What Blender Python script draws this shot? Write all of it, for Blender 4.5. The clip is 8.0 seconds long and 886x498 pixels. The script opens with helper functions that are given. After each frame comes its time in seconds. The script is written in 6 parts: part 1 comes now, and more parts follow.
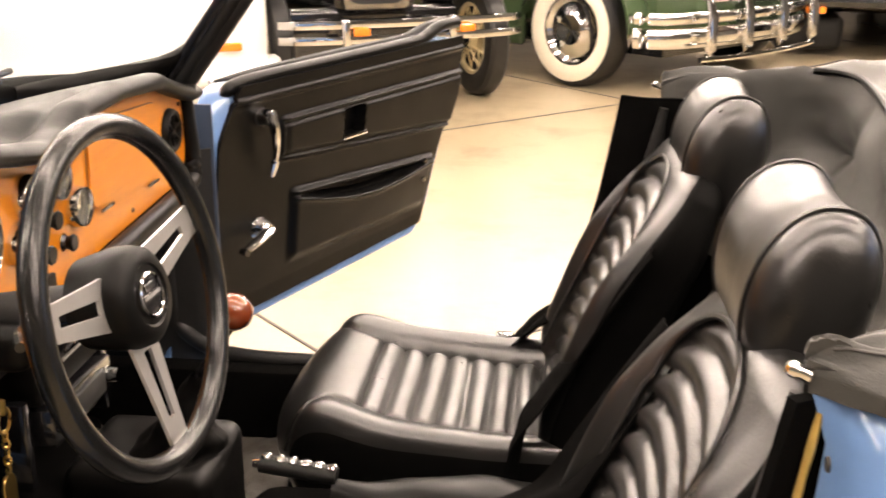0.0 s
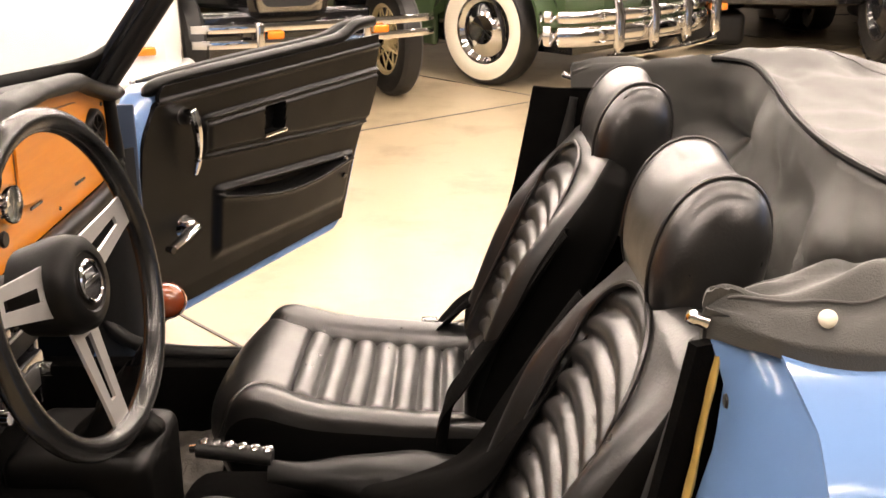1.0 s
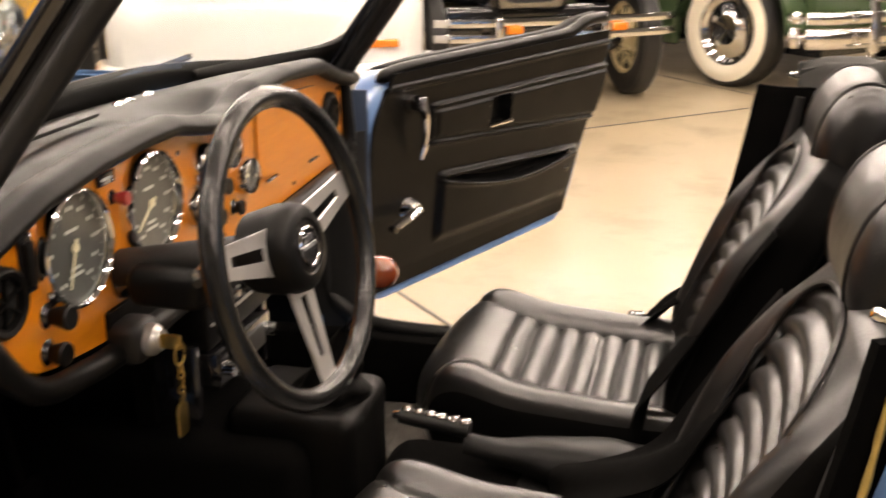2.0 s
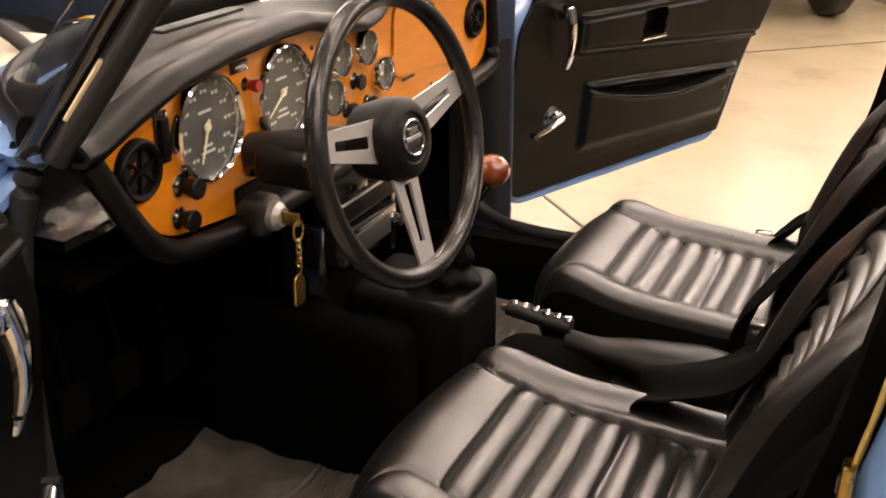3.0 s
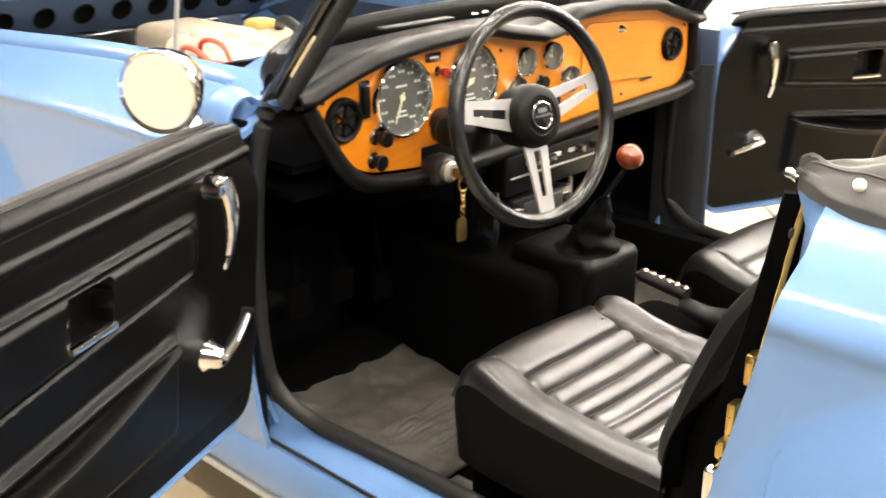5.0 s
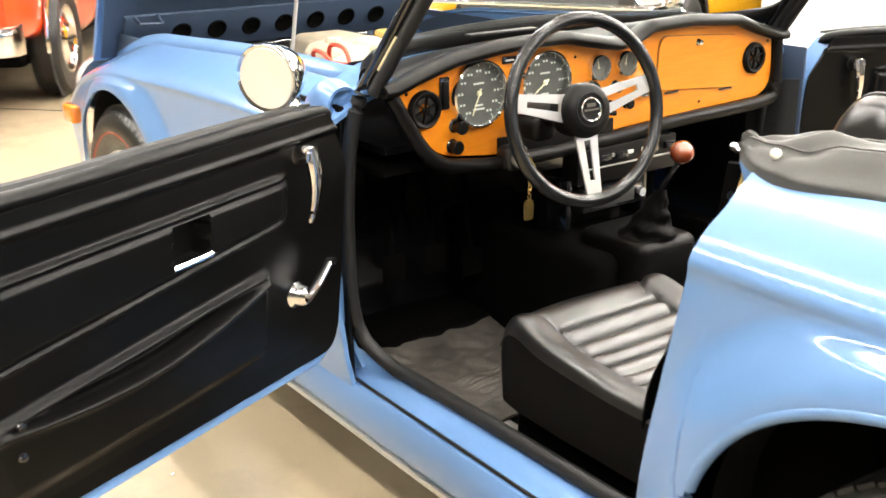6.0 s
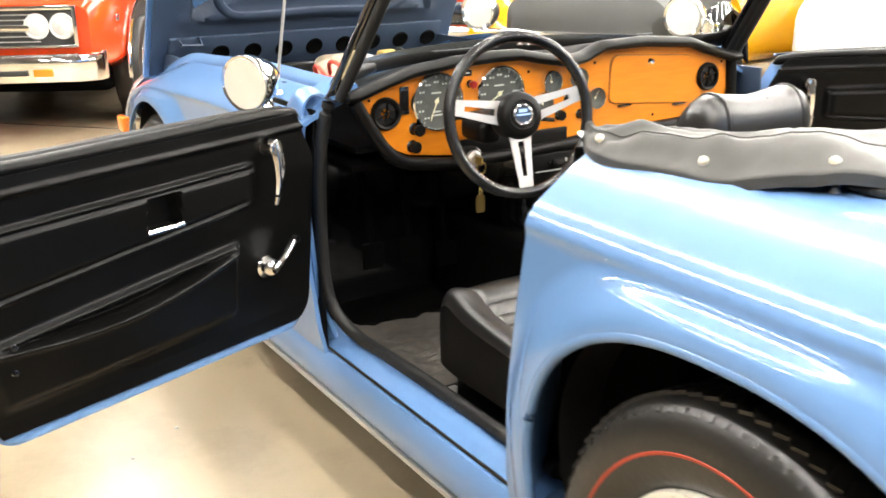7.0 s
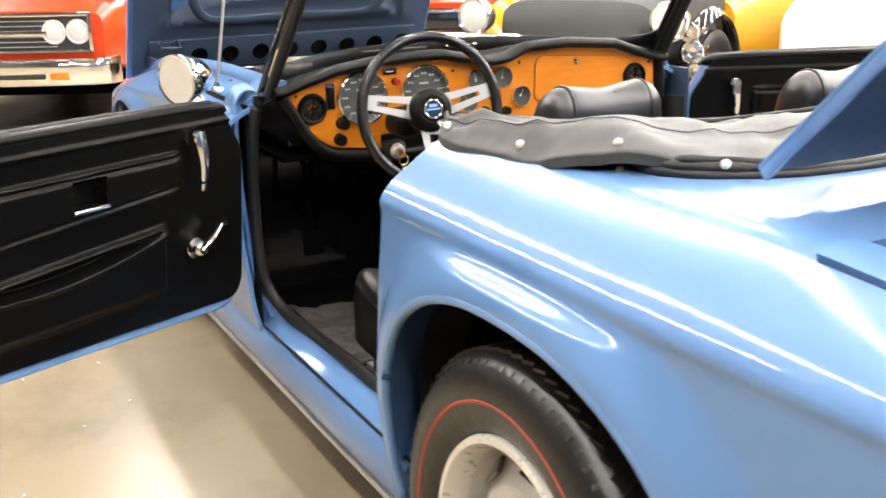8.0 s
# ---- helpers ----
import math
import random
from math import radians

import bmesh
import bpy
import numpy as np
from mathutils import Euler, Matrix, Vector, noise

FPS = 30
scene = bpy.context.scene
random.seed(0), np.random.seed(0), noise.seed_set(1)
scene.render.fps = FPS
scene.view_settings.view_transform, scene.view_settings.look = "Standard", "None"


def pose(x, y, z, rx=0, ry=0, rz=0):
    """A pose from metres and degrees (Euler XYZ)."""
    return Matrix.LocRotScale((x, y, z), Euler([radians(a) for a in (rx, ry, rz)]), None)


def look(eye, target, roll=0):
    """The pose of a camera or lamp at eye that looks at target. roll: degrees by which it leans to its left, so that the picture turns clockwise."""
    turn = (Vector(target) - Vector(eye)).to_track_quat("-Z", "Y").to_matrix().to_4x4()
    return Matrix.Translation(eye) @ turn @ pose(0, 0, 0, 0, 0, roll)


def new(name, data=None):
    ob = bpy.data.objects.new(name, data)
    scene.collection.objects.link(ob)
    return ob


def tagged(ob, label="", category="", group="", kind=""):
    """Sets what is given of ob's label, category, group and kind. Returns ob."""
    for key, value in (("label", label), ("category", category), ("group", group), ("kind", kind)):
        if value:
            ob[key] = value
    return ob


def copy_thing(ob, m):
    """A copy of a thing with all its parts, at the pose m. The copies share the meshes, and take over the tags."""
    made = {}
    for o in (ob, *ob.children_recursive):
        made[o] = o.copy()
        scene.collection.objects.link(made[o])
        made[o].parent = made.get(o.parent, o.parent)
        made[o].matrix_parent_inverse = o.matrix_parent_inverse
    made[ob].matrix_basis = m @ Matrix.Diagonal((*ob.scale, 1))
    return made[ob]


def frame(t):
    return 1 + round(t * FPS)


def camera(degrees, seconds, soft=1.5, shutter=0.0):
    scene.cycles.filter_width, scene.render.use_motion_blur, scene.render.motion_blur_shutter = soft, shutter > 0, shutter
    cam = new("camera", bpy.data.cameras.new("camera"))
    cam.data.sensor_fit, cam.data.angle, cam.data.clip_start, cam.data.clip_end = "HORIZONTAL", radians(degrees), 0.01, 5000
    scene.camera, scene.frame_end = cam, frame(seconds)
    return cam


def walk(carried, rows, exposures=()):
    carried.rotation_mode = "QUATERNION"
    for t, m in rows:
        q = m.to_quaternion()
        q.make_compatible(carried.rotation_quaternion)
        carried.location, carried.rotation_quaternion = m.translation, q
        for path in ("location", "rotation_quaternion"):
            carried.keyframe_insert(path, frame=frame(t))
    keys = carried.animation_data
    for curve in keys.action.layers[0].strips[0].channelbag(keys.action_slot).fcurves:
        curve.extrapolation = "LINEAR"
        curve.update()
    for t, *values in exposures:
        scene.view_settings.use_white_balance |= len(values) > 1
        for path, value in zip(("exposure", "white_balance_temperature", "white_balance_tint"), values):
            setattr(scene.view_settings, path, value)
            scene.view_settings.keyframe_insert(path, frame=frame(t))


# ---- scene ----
# ---- camera ----
cam = camera(44.7, 8.0, soft=1.6, shutter=0.5)
PATH = [
    (0, (-0.336, -1.237, 1.2), (-0.523, 0.648, 0.559), 0.3),
    (0.5, (-0.342, -1.281, 1.198), (-0.405, 0.614, 0.562), 0.2),
    (1, (-0.338, -1.307, 1.197), (-0.376, 0.589, 0.561), -0.1),
    (1.5, (-0.331, -1.319, 1.19), (-0.519, 0.568, 0.555), -0.6),
    (2, (-0.298, -1.349, 1.194), (-0.758, 0.49, 0.557), -0.5),
    (2.2, (-0.277, -1.355, 1.189), (-0.826, 0.448, 0.517), 0.1),
    (3.3, (-0.115, -1.419, 1.201), (-0.953, 0.214, 0.406), -0.6),
    (3.5, (-0.078, -1.437, 1.203), (-0.965, 0.171, 0.409), -0.4),
    (4, (0.024, -1.491, 1.208), (-0.97, 0.058, 0.426), -0.3),
    (4.5, (0.176, -1.56, 1.211), (-0.953, -0.095, 0.449), -0.4),
    (5, (0.335, -1.606, 1.218), (-0.965, -0.256, 0.52), -0.3),
    (5.2, (0.402, -1.619, 1.211), (-0.96, -0.327, 0.522), -0.5),
    (6.3, (0.851, -1.651, 1.223), (-0.733, -0.605, 0.592), -0.9),
    (6.5, (0.936, -1.638, 1.219), (-0.669, -0.62, 0.597), -1.0),
    (7, (1.179, -1.583, 1.218), (-0.478, -0.626, 0.635), -1.1),
    (7.5, (1.369, -1.517, 1.217), (-0.312, -0.595, 0.648), -1.1),
    (8, (1.495, -1.411, 1.215), (-0.208, -0.53, 0.647), -1.4),
]
EXPOSURES = [(0.0, -0.28, 7550, 21), (1.0, -0.47, 7450, 21), (1.5, -0.62, 7500, 20), (2.0, -0.78, 7550, 20), (3.5, -0.48, 7750, 24), (4.2, 0.04, 7350, 18), (5.0, 0.28, 6850, 12), (6.5, 0.28, 6500, 9), (8.0, -0.19, 6350, 12)]
walk(cam, [(t, look(eye, target, roll)) for t, eye, target, roll in PATH], EXPOSURES)

# ---- light ----
world = bpy.data.worlds.new("room_air")
scene.world = world
world.use_nodes = True
world.node_tree.nodes["Background"].inputs["Color"].default_value = (1.0, 0.93, 0.82, 1)
world.node_tree.nodes["Background"].inputs["Strength"].default_value = 0.05

# ---- tools ----
def part(name, bm, material, parent=None, label="", sharp=38):
    """One mesh object from a bmesh, under its thing."""
    me = bpy.data.meshes.new(name)
    bmesh.ops.recalc_face_normals(bm, faces=bm.faces)
    bm.to_mesh(me)
    bm.free()
    for m in material if isinstance(material, (list, tuple)) else (material,):
        me.materials.append(m)
    me.polygons.foreach_set("use_smooth", [True] * len(me.polygons))
    me.set_sharp_from_angle(angle=radians(sharp))
    ob = new(name, me)
    if parent is not None:
        ob.parent = parent
    if label:
        ob["label"] = label
    return ob


def thing(name, label, category, x=0.0, y=0.0, z=0.0, rz=0.0, group="", kind=""):
    ob = new(name)
    ob.matrix_basis = pose(x, y, z, 0, 0, rz)
    return tagged(ob, label, category, group, kind)


def group_of(name, parent, m=None, label=""):
    """An empty part that carries its own pieces."""
    ob = new(name)
    ob.parent = parent
    if m is not None:
        ob.matrix_basis = m
    if label:
        ob["label"] = label
    return ob


def add_box(bm, x0, x1, y0, y1, z0, z1, bev=0.0, seg=2, m=None, mat=0):
    r = bmesh.ops.create_cube(bm, size=1.0)
    vs = r["verts"]
    for v in vs:
        v.co = Vector(((x0 + x1) / 2 + v.co.x * (x1 - x0), (y0 + y1) / 2 + v.co.y * (y1 - y0), (z0 + z1) / 2 + v.co.z * (z1 - z0)))
    fs = {f for v in vs for f in v.link_faces}
    for f in fs:
        f.material_index = mat
    if bev > 0:
        es = list({e for v in vs for e in v.link_edges})
        r = bmesh.ops.bevel(bm, geom=es, offset=bev, segments=seg, affect="EDGES", profile=0.5, clamp_overlap=True)
        vs = list({v for f in r["faces"] for v in f.verts} | {v for v in vs if v.is_valid})
    if m is not None:
        bmesh.ops.transform(bm, matrix=m, verts=[v for v in vs if v.is_valid])
    return bm


def box(x0, x1, y0, y1, z0, z1, bev=0.0, seg=2, m=None):
    return add_box(bmesh.new(), x0, x1, y0, y1, z0, z1, bev, seg, m)


def add_rings(bm, rings, closed_ring=True, caps=True, closed_path=False, mat=0):
    """A skin over rings of points, all with the same count."""
    rows = [[bm.verts.new(p) for p in ring] for ring in rings]
    n = len(rows[0])
    pairs = list(zip(rows, rows[1:])) + ([(rows[-1], rows[0])] if closed_path else [])
    for a, b in pairs:
        for i in range(n if closed_ring else n - 1):
            j = (i + 1) % n
            f = bm.faces.new((a[i], a[j], b[j], b[i]))
            f.material_index = mat
    if caps and closed_ring and not closed_path:
        for row in (rows[0], rows[-1]):
            f = bm.faces.new(row)
            f.material_index = mat
    return bm


def frame_at(d, hint=Vector((0, 0, 1))):
    d = Vector(d).normalized()
    if abs(d.dot(hint)) > 0.95:
        hint = Vector((1, 0, 0)) if abs(d.x) < 0.9 else Vector((0, 1, 0))
    a = d.cross(hint).normalized()
    return a, a.cross(d).normalized()


def spline(pts, per=6, closed=False):
    """A Catmull-Rom line through the points."""
    ps = [Vector(p) for p in pts]
    n, out = len(ps), []
    for i in range(n if closed else n - 1):
        if closed:
            a, b, c, d = ps[i - 1], ps[i], ps[(i + 1) % n], ps[(i + 2) % n]
        else:
            a, b, c, d = ps[max(i - 1, 0)], ps[i], ps[i + 1], ps[min(i + 2, n - 1)]
        for k in range(per):
            t = k / per
            out.append(0.5 * (2 * b + (c - a) * t + (2 * a - 5 * b + 4 * c - d) * t * t + (3 * b - a - 3 * c + d) * t ** 3))
    if not closed:
        out.append(ps[-1])
    return out


def add_tube(bm, pts, r, n=8, closed=False, flat=1.0, hint=(0, 0, 1), mat=0):
    """A round (or flattened) rod along points; r may be a list."""
    ps = [Vector(p) for p in pts]
    rings = []
    for i, p in enumerate(ps):
        if closed:
            d = ps[(i + 1) % len(ps)] - ps[i - 1]
        else:
            d = ps[min(i + 1, len(ps) - 1)] - ps[max(i - 1, 0)]
        a, b = frame_at(d, Vector(hint))
        rr = r[i] if isinstance(r, (list, tuple)) else r
        rings.append([p + a * (rr * math.cos(2 * math.pi * k / n)) + b * (rr * flat * math.sin(2 * math.pi * k / n)) for k in range(n)])
    return add_rings(bm, rings, True, True, closed, mat)


def tube(pts, r, n=8, closed=False, flat=1.0, hint=(0, 0, 1)):
    return add_tube(bmesh.new(), pts, r, n, closed, flat, hint)


def add_lathe(bm, profile, n=32, m=None, mat=0, a0=0.0, a1=2 * math.pi):
    """Turns (radius, height) pairs about the z axis of m."""
    m = m or Matrix.Identity(4)
    whole = abs(a1 - a0 - 2 * math.pi) < 1e-6
    steps = n if whole else n + 1
    rings = []
    for k in range(steps):
        a = a0 + (a1 - a0) * k / n
        rings.append([m @ Vector((max(r, 1e-4) * math.cos(a), max(r, 1e-4) * math.sin(a), h)) for r, h in profile])
    return add_rings(bm, rings, False, False, whole, mat)


def lathe(profile, n=32, m=None):
    return add_lathe(bmesh.new(), profile, n, m)


def add_prism(bm, poly, h0, h1, m=None, bev=0.0, seg=2, mat=0):
    """A flat outline (x, y) given height along z, laid into m."""
    m = m or Matrix.Identity(4)
    lo = [bm.verts.new((x, y, h0)) for x, y in poly]
    hi = [bm.verts.new((x, y, h1)) for x, y in poly]
    fs = [bm.faces.new(lo[::-1]), bm.faces.new(hi)]
    n = len(poly)
    for i in range(n):
        fs.append(bm.faces.new((lo[i], lo[(i + 1) % n], hi[(i + 1) % n], hi[i])))
    for f in fs:
        f.material_index = mat
    vs = set(lo + hi)
    if bev > 0:
        es = [e for e in {e for v in vs for e in v.link_edges} if all(v in vs for v in e.verts) and abs(e.verts[0].co.z - e.verts[1].co.z) < 1e-9]
        r = bmesh.ops.bevel(bm, geom=es, offset=bev, segments=seg, affect="EDGES", profile=0.5, clamp_overlap=True)
        vs = {v for v in vs if v.is_valid} | {v for f in r["faces"] for v in f.verts}
    bmesh.ops.transform(bm, matrix=m, verts=list(vs))
    return bm


def prism(poly, h0, h1, m=None, bev=0.0, seg=2):
    return add_prism(bmesh.new(), poly, h0, h1, m, bev, seg)


def sheet(f, nu, nv, thick=0.0, mat=0, bm=None):
    """A surface f(u, v), 0 to 1 each way, given thickness."""
    bm = bm or bmesh.new()
    at = [[Vector(f(i / nu, j / nv)) for j in range(nv + 1)] for i in range(nu + 1)]
    front = [[bm.verts.new(p) for p in row] for row in at]

    def quad(a, b, c, d):
        bm.faces.new((a, b, c, d)).material_index = mat
    for i in range(nu):
        for j in range(nv):
            quad(front[i][j], front[i + 1][j], front[i + 1][j + 1], front[i][j + 1])
    if thick:
        back, last = [], Vector((0, 0, 1))
        for i in range(nu + 1):
            row = []
            for j in range(nv + 1):
                du = at[min(i + 1, nu)][j] - at[max(i - 1, 0)][j]
                dv = at[i][min(j + 1, nv)] - at[i][max(j - 1, 0)]
                n = du.cross(dv)
                last = n.normalized() if n.length > 1e-9 else last
                row.append(bm.verts.new(at[i][j] - last * thick))
            back.append(row)
        for i in range(nu):
            for j in range(nv):
                quad(back[i][j + 1], back[i + 1][j + 1], back[i + 1][j], back[i][j])
        for i in range(nu):
            quad(front[i][0], back[i][0], back[i + 1][0], front[i + 1][0])
            quad(front[i + 1][nv], back[i + 1][nv], back[i][nv], front[i][nv])
        for j in range(nv):
            quad(front[0][j + 1], back[0][j + 1], back[0][j], front[0][j])
            quad(front[nu][j], back[nu][j], back[nu][j + 1], front[nu][j + 1])
    return bm


def rounded(poly, r, seg=4):
    """An outline with its corners rounded."""
    out, n = [], len(poly)
    for i in range(n):
        p, a, b = Vector(poly[i]).to_2d(), Vector(poly[i - 1]).to_2d(), Vector(poly[(i + 1) % n]).to_2d()
        rr = r[i] if isinstance(r, (list, tuple)) else r
        if rr <= 0:
            out.append(tuple(p))
            continue
        da, db = (a - p), (b - p)
        k = min(rr, da.length * 0.49, db.length * 0.49)
        p0, p1 = p + da.normalized() * k, p + db.normalized() * k
        for s in range(seg + 1):
            t = s / seg
            out.append(tuple((1 - t) ** 2 * p0 + 2 * t * (1 - t) * p + t * t * p1))
    return out


def lerp(a, b, t):
    return a + (b - a) * t


def step(a, b, t):
    t = min(max((t - a) / (b - a), 0.0), 1.0)
    return t * t * (3 - 2 * t)


def table(x, pairs):
    """Straight lines between (x, value) pairs."""
    if x <= pairs[0][0]:
        return pairs[0][1]
    for (a, va), (b, vb) in zip(pairs, pairs[1:]):
        if x <= b:
            return lerp(va, vb, (x - a) / (b - a))
    return pairs[-1][1]


FACE_BACK = Matrix(((0, 0, 1, 0), (1, 0, 0, 0), (0, 1, 0, 0), (0, 0, 0, 1)))  # local x, y, z -> y, z, x


def on_x(x, y, z, tilt=0.0):
    """A pose whose local z looks rearward (+x), local x to +y and local y up."""
    return Matrix.Translation((x, y, z)) @ Matrix.Rotation(radians(-tilt), 4, "Y") @ FACE_BACK


# ---- materials ----
def surface(name, base, rough=0.5, metal=0.0, var=0.12, scale=6.0, grain=0.0, grain_scale=300.0, grain_kind="noise", coat=0.0, rough_var=0.1, base2=None, spec=0.5, stain=0.0, stain_scale=2.0, sheen=0.0):
    """A principled surface with broad and fine variation and relief."""
    m = bpy.data.materials.new(name)
    m.use_nodes = True
    nt = m.node_tree
    b = nt.nodes["Principled BSDF"]
    b.inputs["Metallic"].default_value = metal
    b.inputs["Specular IOR Level"].default_value = spec
    b.inputs["Coat Weight"].default_value = coat
    b.inputs["Coat Roughness"].default_value = 0.04
    b.inputs["Sheen Weight"].default_value = sheen
    co = nt.nodes.new("ShaderNodeTexCoord")
    n1 = nt.nodes.new("ShaderNodeTexNoise")
    n1.inputs["Scale"].default_value = scale
    n1.inputs["Detail"].default_value = 6.0
    nt.links.new(co.outputs["Object"], n1.inputs["Vector"])
    ramp = nt.nodes.new("ShaderNodeMix")
    ramp.data_type = "RGBA"
    lo = [c * (1 - var) for c in base]
    hi = [min(c * (1 + var), 1.0) for c in (base2 or base)]
    ramp.inputs["A"].default_value = (*lo, 1)
    ramp.inputs["B"].default_value = (*hi, 1)
    nt.links.new(n1.outputs["Fac"], ramp.inputs["Factor"])
    colour = ramp.outputs["Result"]
    if stain > 0:
        n3 = nt.nodes.new("ShaderNodeTexNoise")
        n3.inputs["Scale"].default_value = stain_scale
        n3.inputs["Detail"].default_value = 8.0
        n3.inputs["Roughness"].default_value = 0.65
        nt.links.new(co.outputs["Object"], n3.inputs["Vector"])
        mr = nt.nodes.new("ShaderNodeMapRange")
        mr.inputs["From Min"].default_value, mr.inputs["From Max"].default_value = 0.5, 0.75
        nt.links.new(n3.outputs["Fac"], mr.inputs["Value"])
        mul = nt.nodes.new("ShaderNodeMath")
        mul.operation = "MULTIPLY"
        mul.inputs[1].default_value = stain
        nt.links.new(mr.outputs["Result"], mul.inputs[0])
        mx = nt.nodes.new("ShaderNodeMix")
        mx.data_type = "RGBA"
        nt.links.new(mul.outputs[0], mx.inputs["Factor"])
        nt.links.new(colour, mx.inputs["A"])
        mx.inputs["B"].default_value = (*[c * 0.35 for c in base], 1)
        colour = mx.outputs["Result"]
    nt.links.new(colour, b.inputs["Base Color"])
    mr = nt.nodes.new("ShaderNodeMapRange")
    mr.inputs["To Min"].default_value = max(rough - rough_var, 0.02)
    mr.inputs["To Max"].default_value = min(rough + rough_var, 1.0)
    n2 = nt.nodes.new("ShaderNodeTexNoise")
    n2.inputs["Scale"].default_value = scale * 3.1
    n2.inputs["Detail"].default_value = 4.0
    nt.links.new(co.outputs["Object"], n2.inputs["Vector"])
    nt.links.new(n2.outputs["Fac"], mr.inputs["Value"])
    nt.links.new(mr.outputs["Result"], b.inputs["Roughness"])
    if grain > 0:
        if grain_kind == "leather":
            g = nt.nodes.new("ShaderNodeTexVoronoi")
            g.feature = "SMOOTH_F1"
            g.inputs["Scale"].default_value = grain_scale
            out = g.outputs["Distance"]
        elif grain_kind == "weave":
            g = nt.nodes.new("ShaderNodeTexWave")
            g.inputs["Scale"].default_value = grain_scale
            g.inputs["Distortion"].default_value = 1.5
            out = g.outputs["Fac"]
        else:
            g = nt.nodes.new("ShaderNodeTexNoise")
            g.inputs["Scale"].default_value = grain_scale
            g.inputs["Detail"].default_value = 4.0
            out = g.outputs["Fac"]
        nt.links.new(co.outputs["Object"], g.inputs["Vector"])
        bp = nt.nodes.new("ShaderNodeBump")
        bp.inputs["Strength"].default_value = grain
        bp.inputs["Distance"].default_value = 0.002
        nt.links.new(out, bp.inputs["Height"])
        nt.links.new(bp.outputs["Normal"], b.inputs["Normal"])
    return m


def wood_veneer(name):
    m = surface(name, (0.80, 0.25, 0.012), 0.35, coat=0.25, rough_var=0.06, spec=0.4)
    nt = m.node_tree
    b = nt.nodes["Principled BSDF"]
    co = nt.nodes.new("ShaderNodeTexCoord")
    mp = nt.nodes.new("ShaderNodeMapping")
    mp.inputs["Scale"].default_value = (6.0, 3.0, 26.0)
    nt.links.new(co.outputs["Object"], mp.inputs["Vector"])
    n = nt.nodes.new("ShaderNodeTexNoise")
    n.inputs["Scale"].default_value = 3.0
    n.inputs["Detail"].default_value = 8.0
    n.inputs["Distortion"].default_value = 1.2
    nt.links.new(mp.outputs["Vector"], n.inputs["Vector"])
    mx = nt.nodes.new("ShaderNodeMix")
    mx.data_type = "RGBA"
    mx.inputs["A"].default_value = (0.56, 0.160, 0.006, 1)
    mx.inputs["B"].default_value = (0.72, 0.245, 0.012, 1)
    nt.links.new(n.outputs["Fac"], mx.inputs["Factor"])
    nt.links.new(mx.outputs["Result"], b.inputs["Base Color"])
    return m


def clear_glass(name, tint=(0.93, 0.97, 0.96), gloss=0.05):
    """A thin pane: see-through, with the gloss of glass."""
    m = bpy.data.materials.new(name)
    m.use_nodes = True
    nt = m.node_tree
    nt.nodes.clear()
    out = nt.nodes.new("ShaderNodeOutputMaterial")
    tr = nt.nodes.new("ShaderNodeBsdfTransparent")
    tr.inputs["Color"].default_value = (*tint, 1)
    gl = nt.nodes.new("ShaderNodeBsdfGlossy")
    gl.inputs["Roughness"].default_value = gloss
    lw = nt.nodes.new("ShaderNodeLayerWeight")
    lw.inputs["Blend"].default_value = 0.5
    pw = nt.nodes.new("ShaderNodeMath")
    pw.operation = "POWER"
    pw.inputs[1].default_value = 4.0
    ma = nt.nodes.new("ShaderNodeMath")
    ma.operation = "MULTIPLY_ADD"
    ma.inputs[1].default_value, ma.inputs[2].default_value = 0.55, 0.045
    nt.links.new(lw.outputs["Facing"], pw.inputs[0])
    nt.links.new(pw.outputs[0], ma.inputs[0])
    mx = nt.nodes.new("ShaderNodeMixShader")
    nt.links.new(ma.outputs[0], mx.inputs["Fac"])
    nt.links.new(tr.outputs[0], mx.inputs[1])
    nt.links.new(gl.outputs[0], mx.inputs[2])
    nt.links.new(mx.outputs[0], out.inputs["Surface"])
    return m


def glowing(name, colour, strength):
    m = bpy.data.materials.new(name)
    m.use_nodes = True
    b = m.node_tree.nodes["Principled BSDF"]
    b.inputs["Base Color"].default_value = (*colour, 1)
    b.inputs["Emission Color"].default_value = (*colour, 1)
    b.inputs["Emission Strength"].default_value = strength
    return m


PAINT = surface("light_blue_paint", (0.122, 0.236, 0.455), 0.40, var=0.03, scale=3, coat=1.0, rough_var=0.03, spec=0.12)
PAINT.node_tree.nodes["Principled BSDF"].inputs["Coat Roughness"].default_value = 0.115
# duller, darker copy of the body blue, with the shade of undersides in its colour
PAINT_SHADED = surface("dull_shaded_blue_paint", (0.034, 0.054, 0.094), 0.55, var=0.12, scale=8, grain=0.1, grain_scale=90, stain=0.25, stain_scale=6)
VINYL = surface("black_vinyl", (0.0028, 0.0028, 0.0028), 0.34, var=0.25, scale=9, grain=0.08, grain_scale=500, rough_var=0.05, spec=0.13)
LEATHER = surface("black_leather", (0.0055, 0.0052, 0.005), 0.31, var=0.3, scale=14, grain=0.14, grain_scale=320, rough_var=0.08, spec=0.86)
# darker, duller copy of the leather that keeps seat sides black as in shade
SEAT_SIDE = surface("dull_shaded_leather", (0.0022, 0.0021, 0.0020), 0.55, var=0.3, scale=14, grain=0.05, grain_scale=420, rough_var=0.05, spec=0.06)
PADDING = surface("black_crash_pad", (0.003, 0.0028, 0.0026), 0.42, var=0.3, scale=12, grain=0.08, grain_scale=350, rough_var=0.05, spec=0.17)
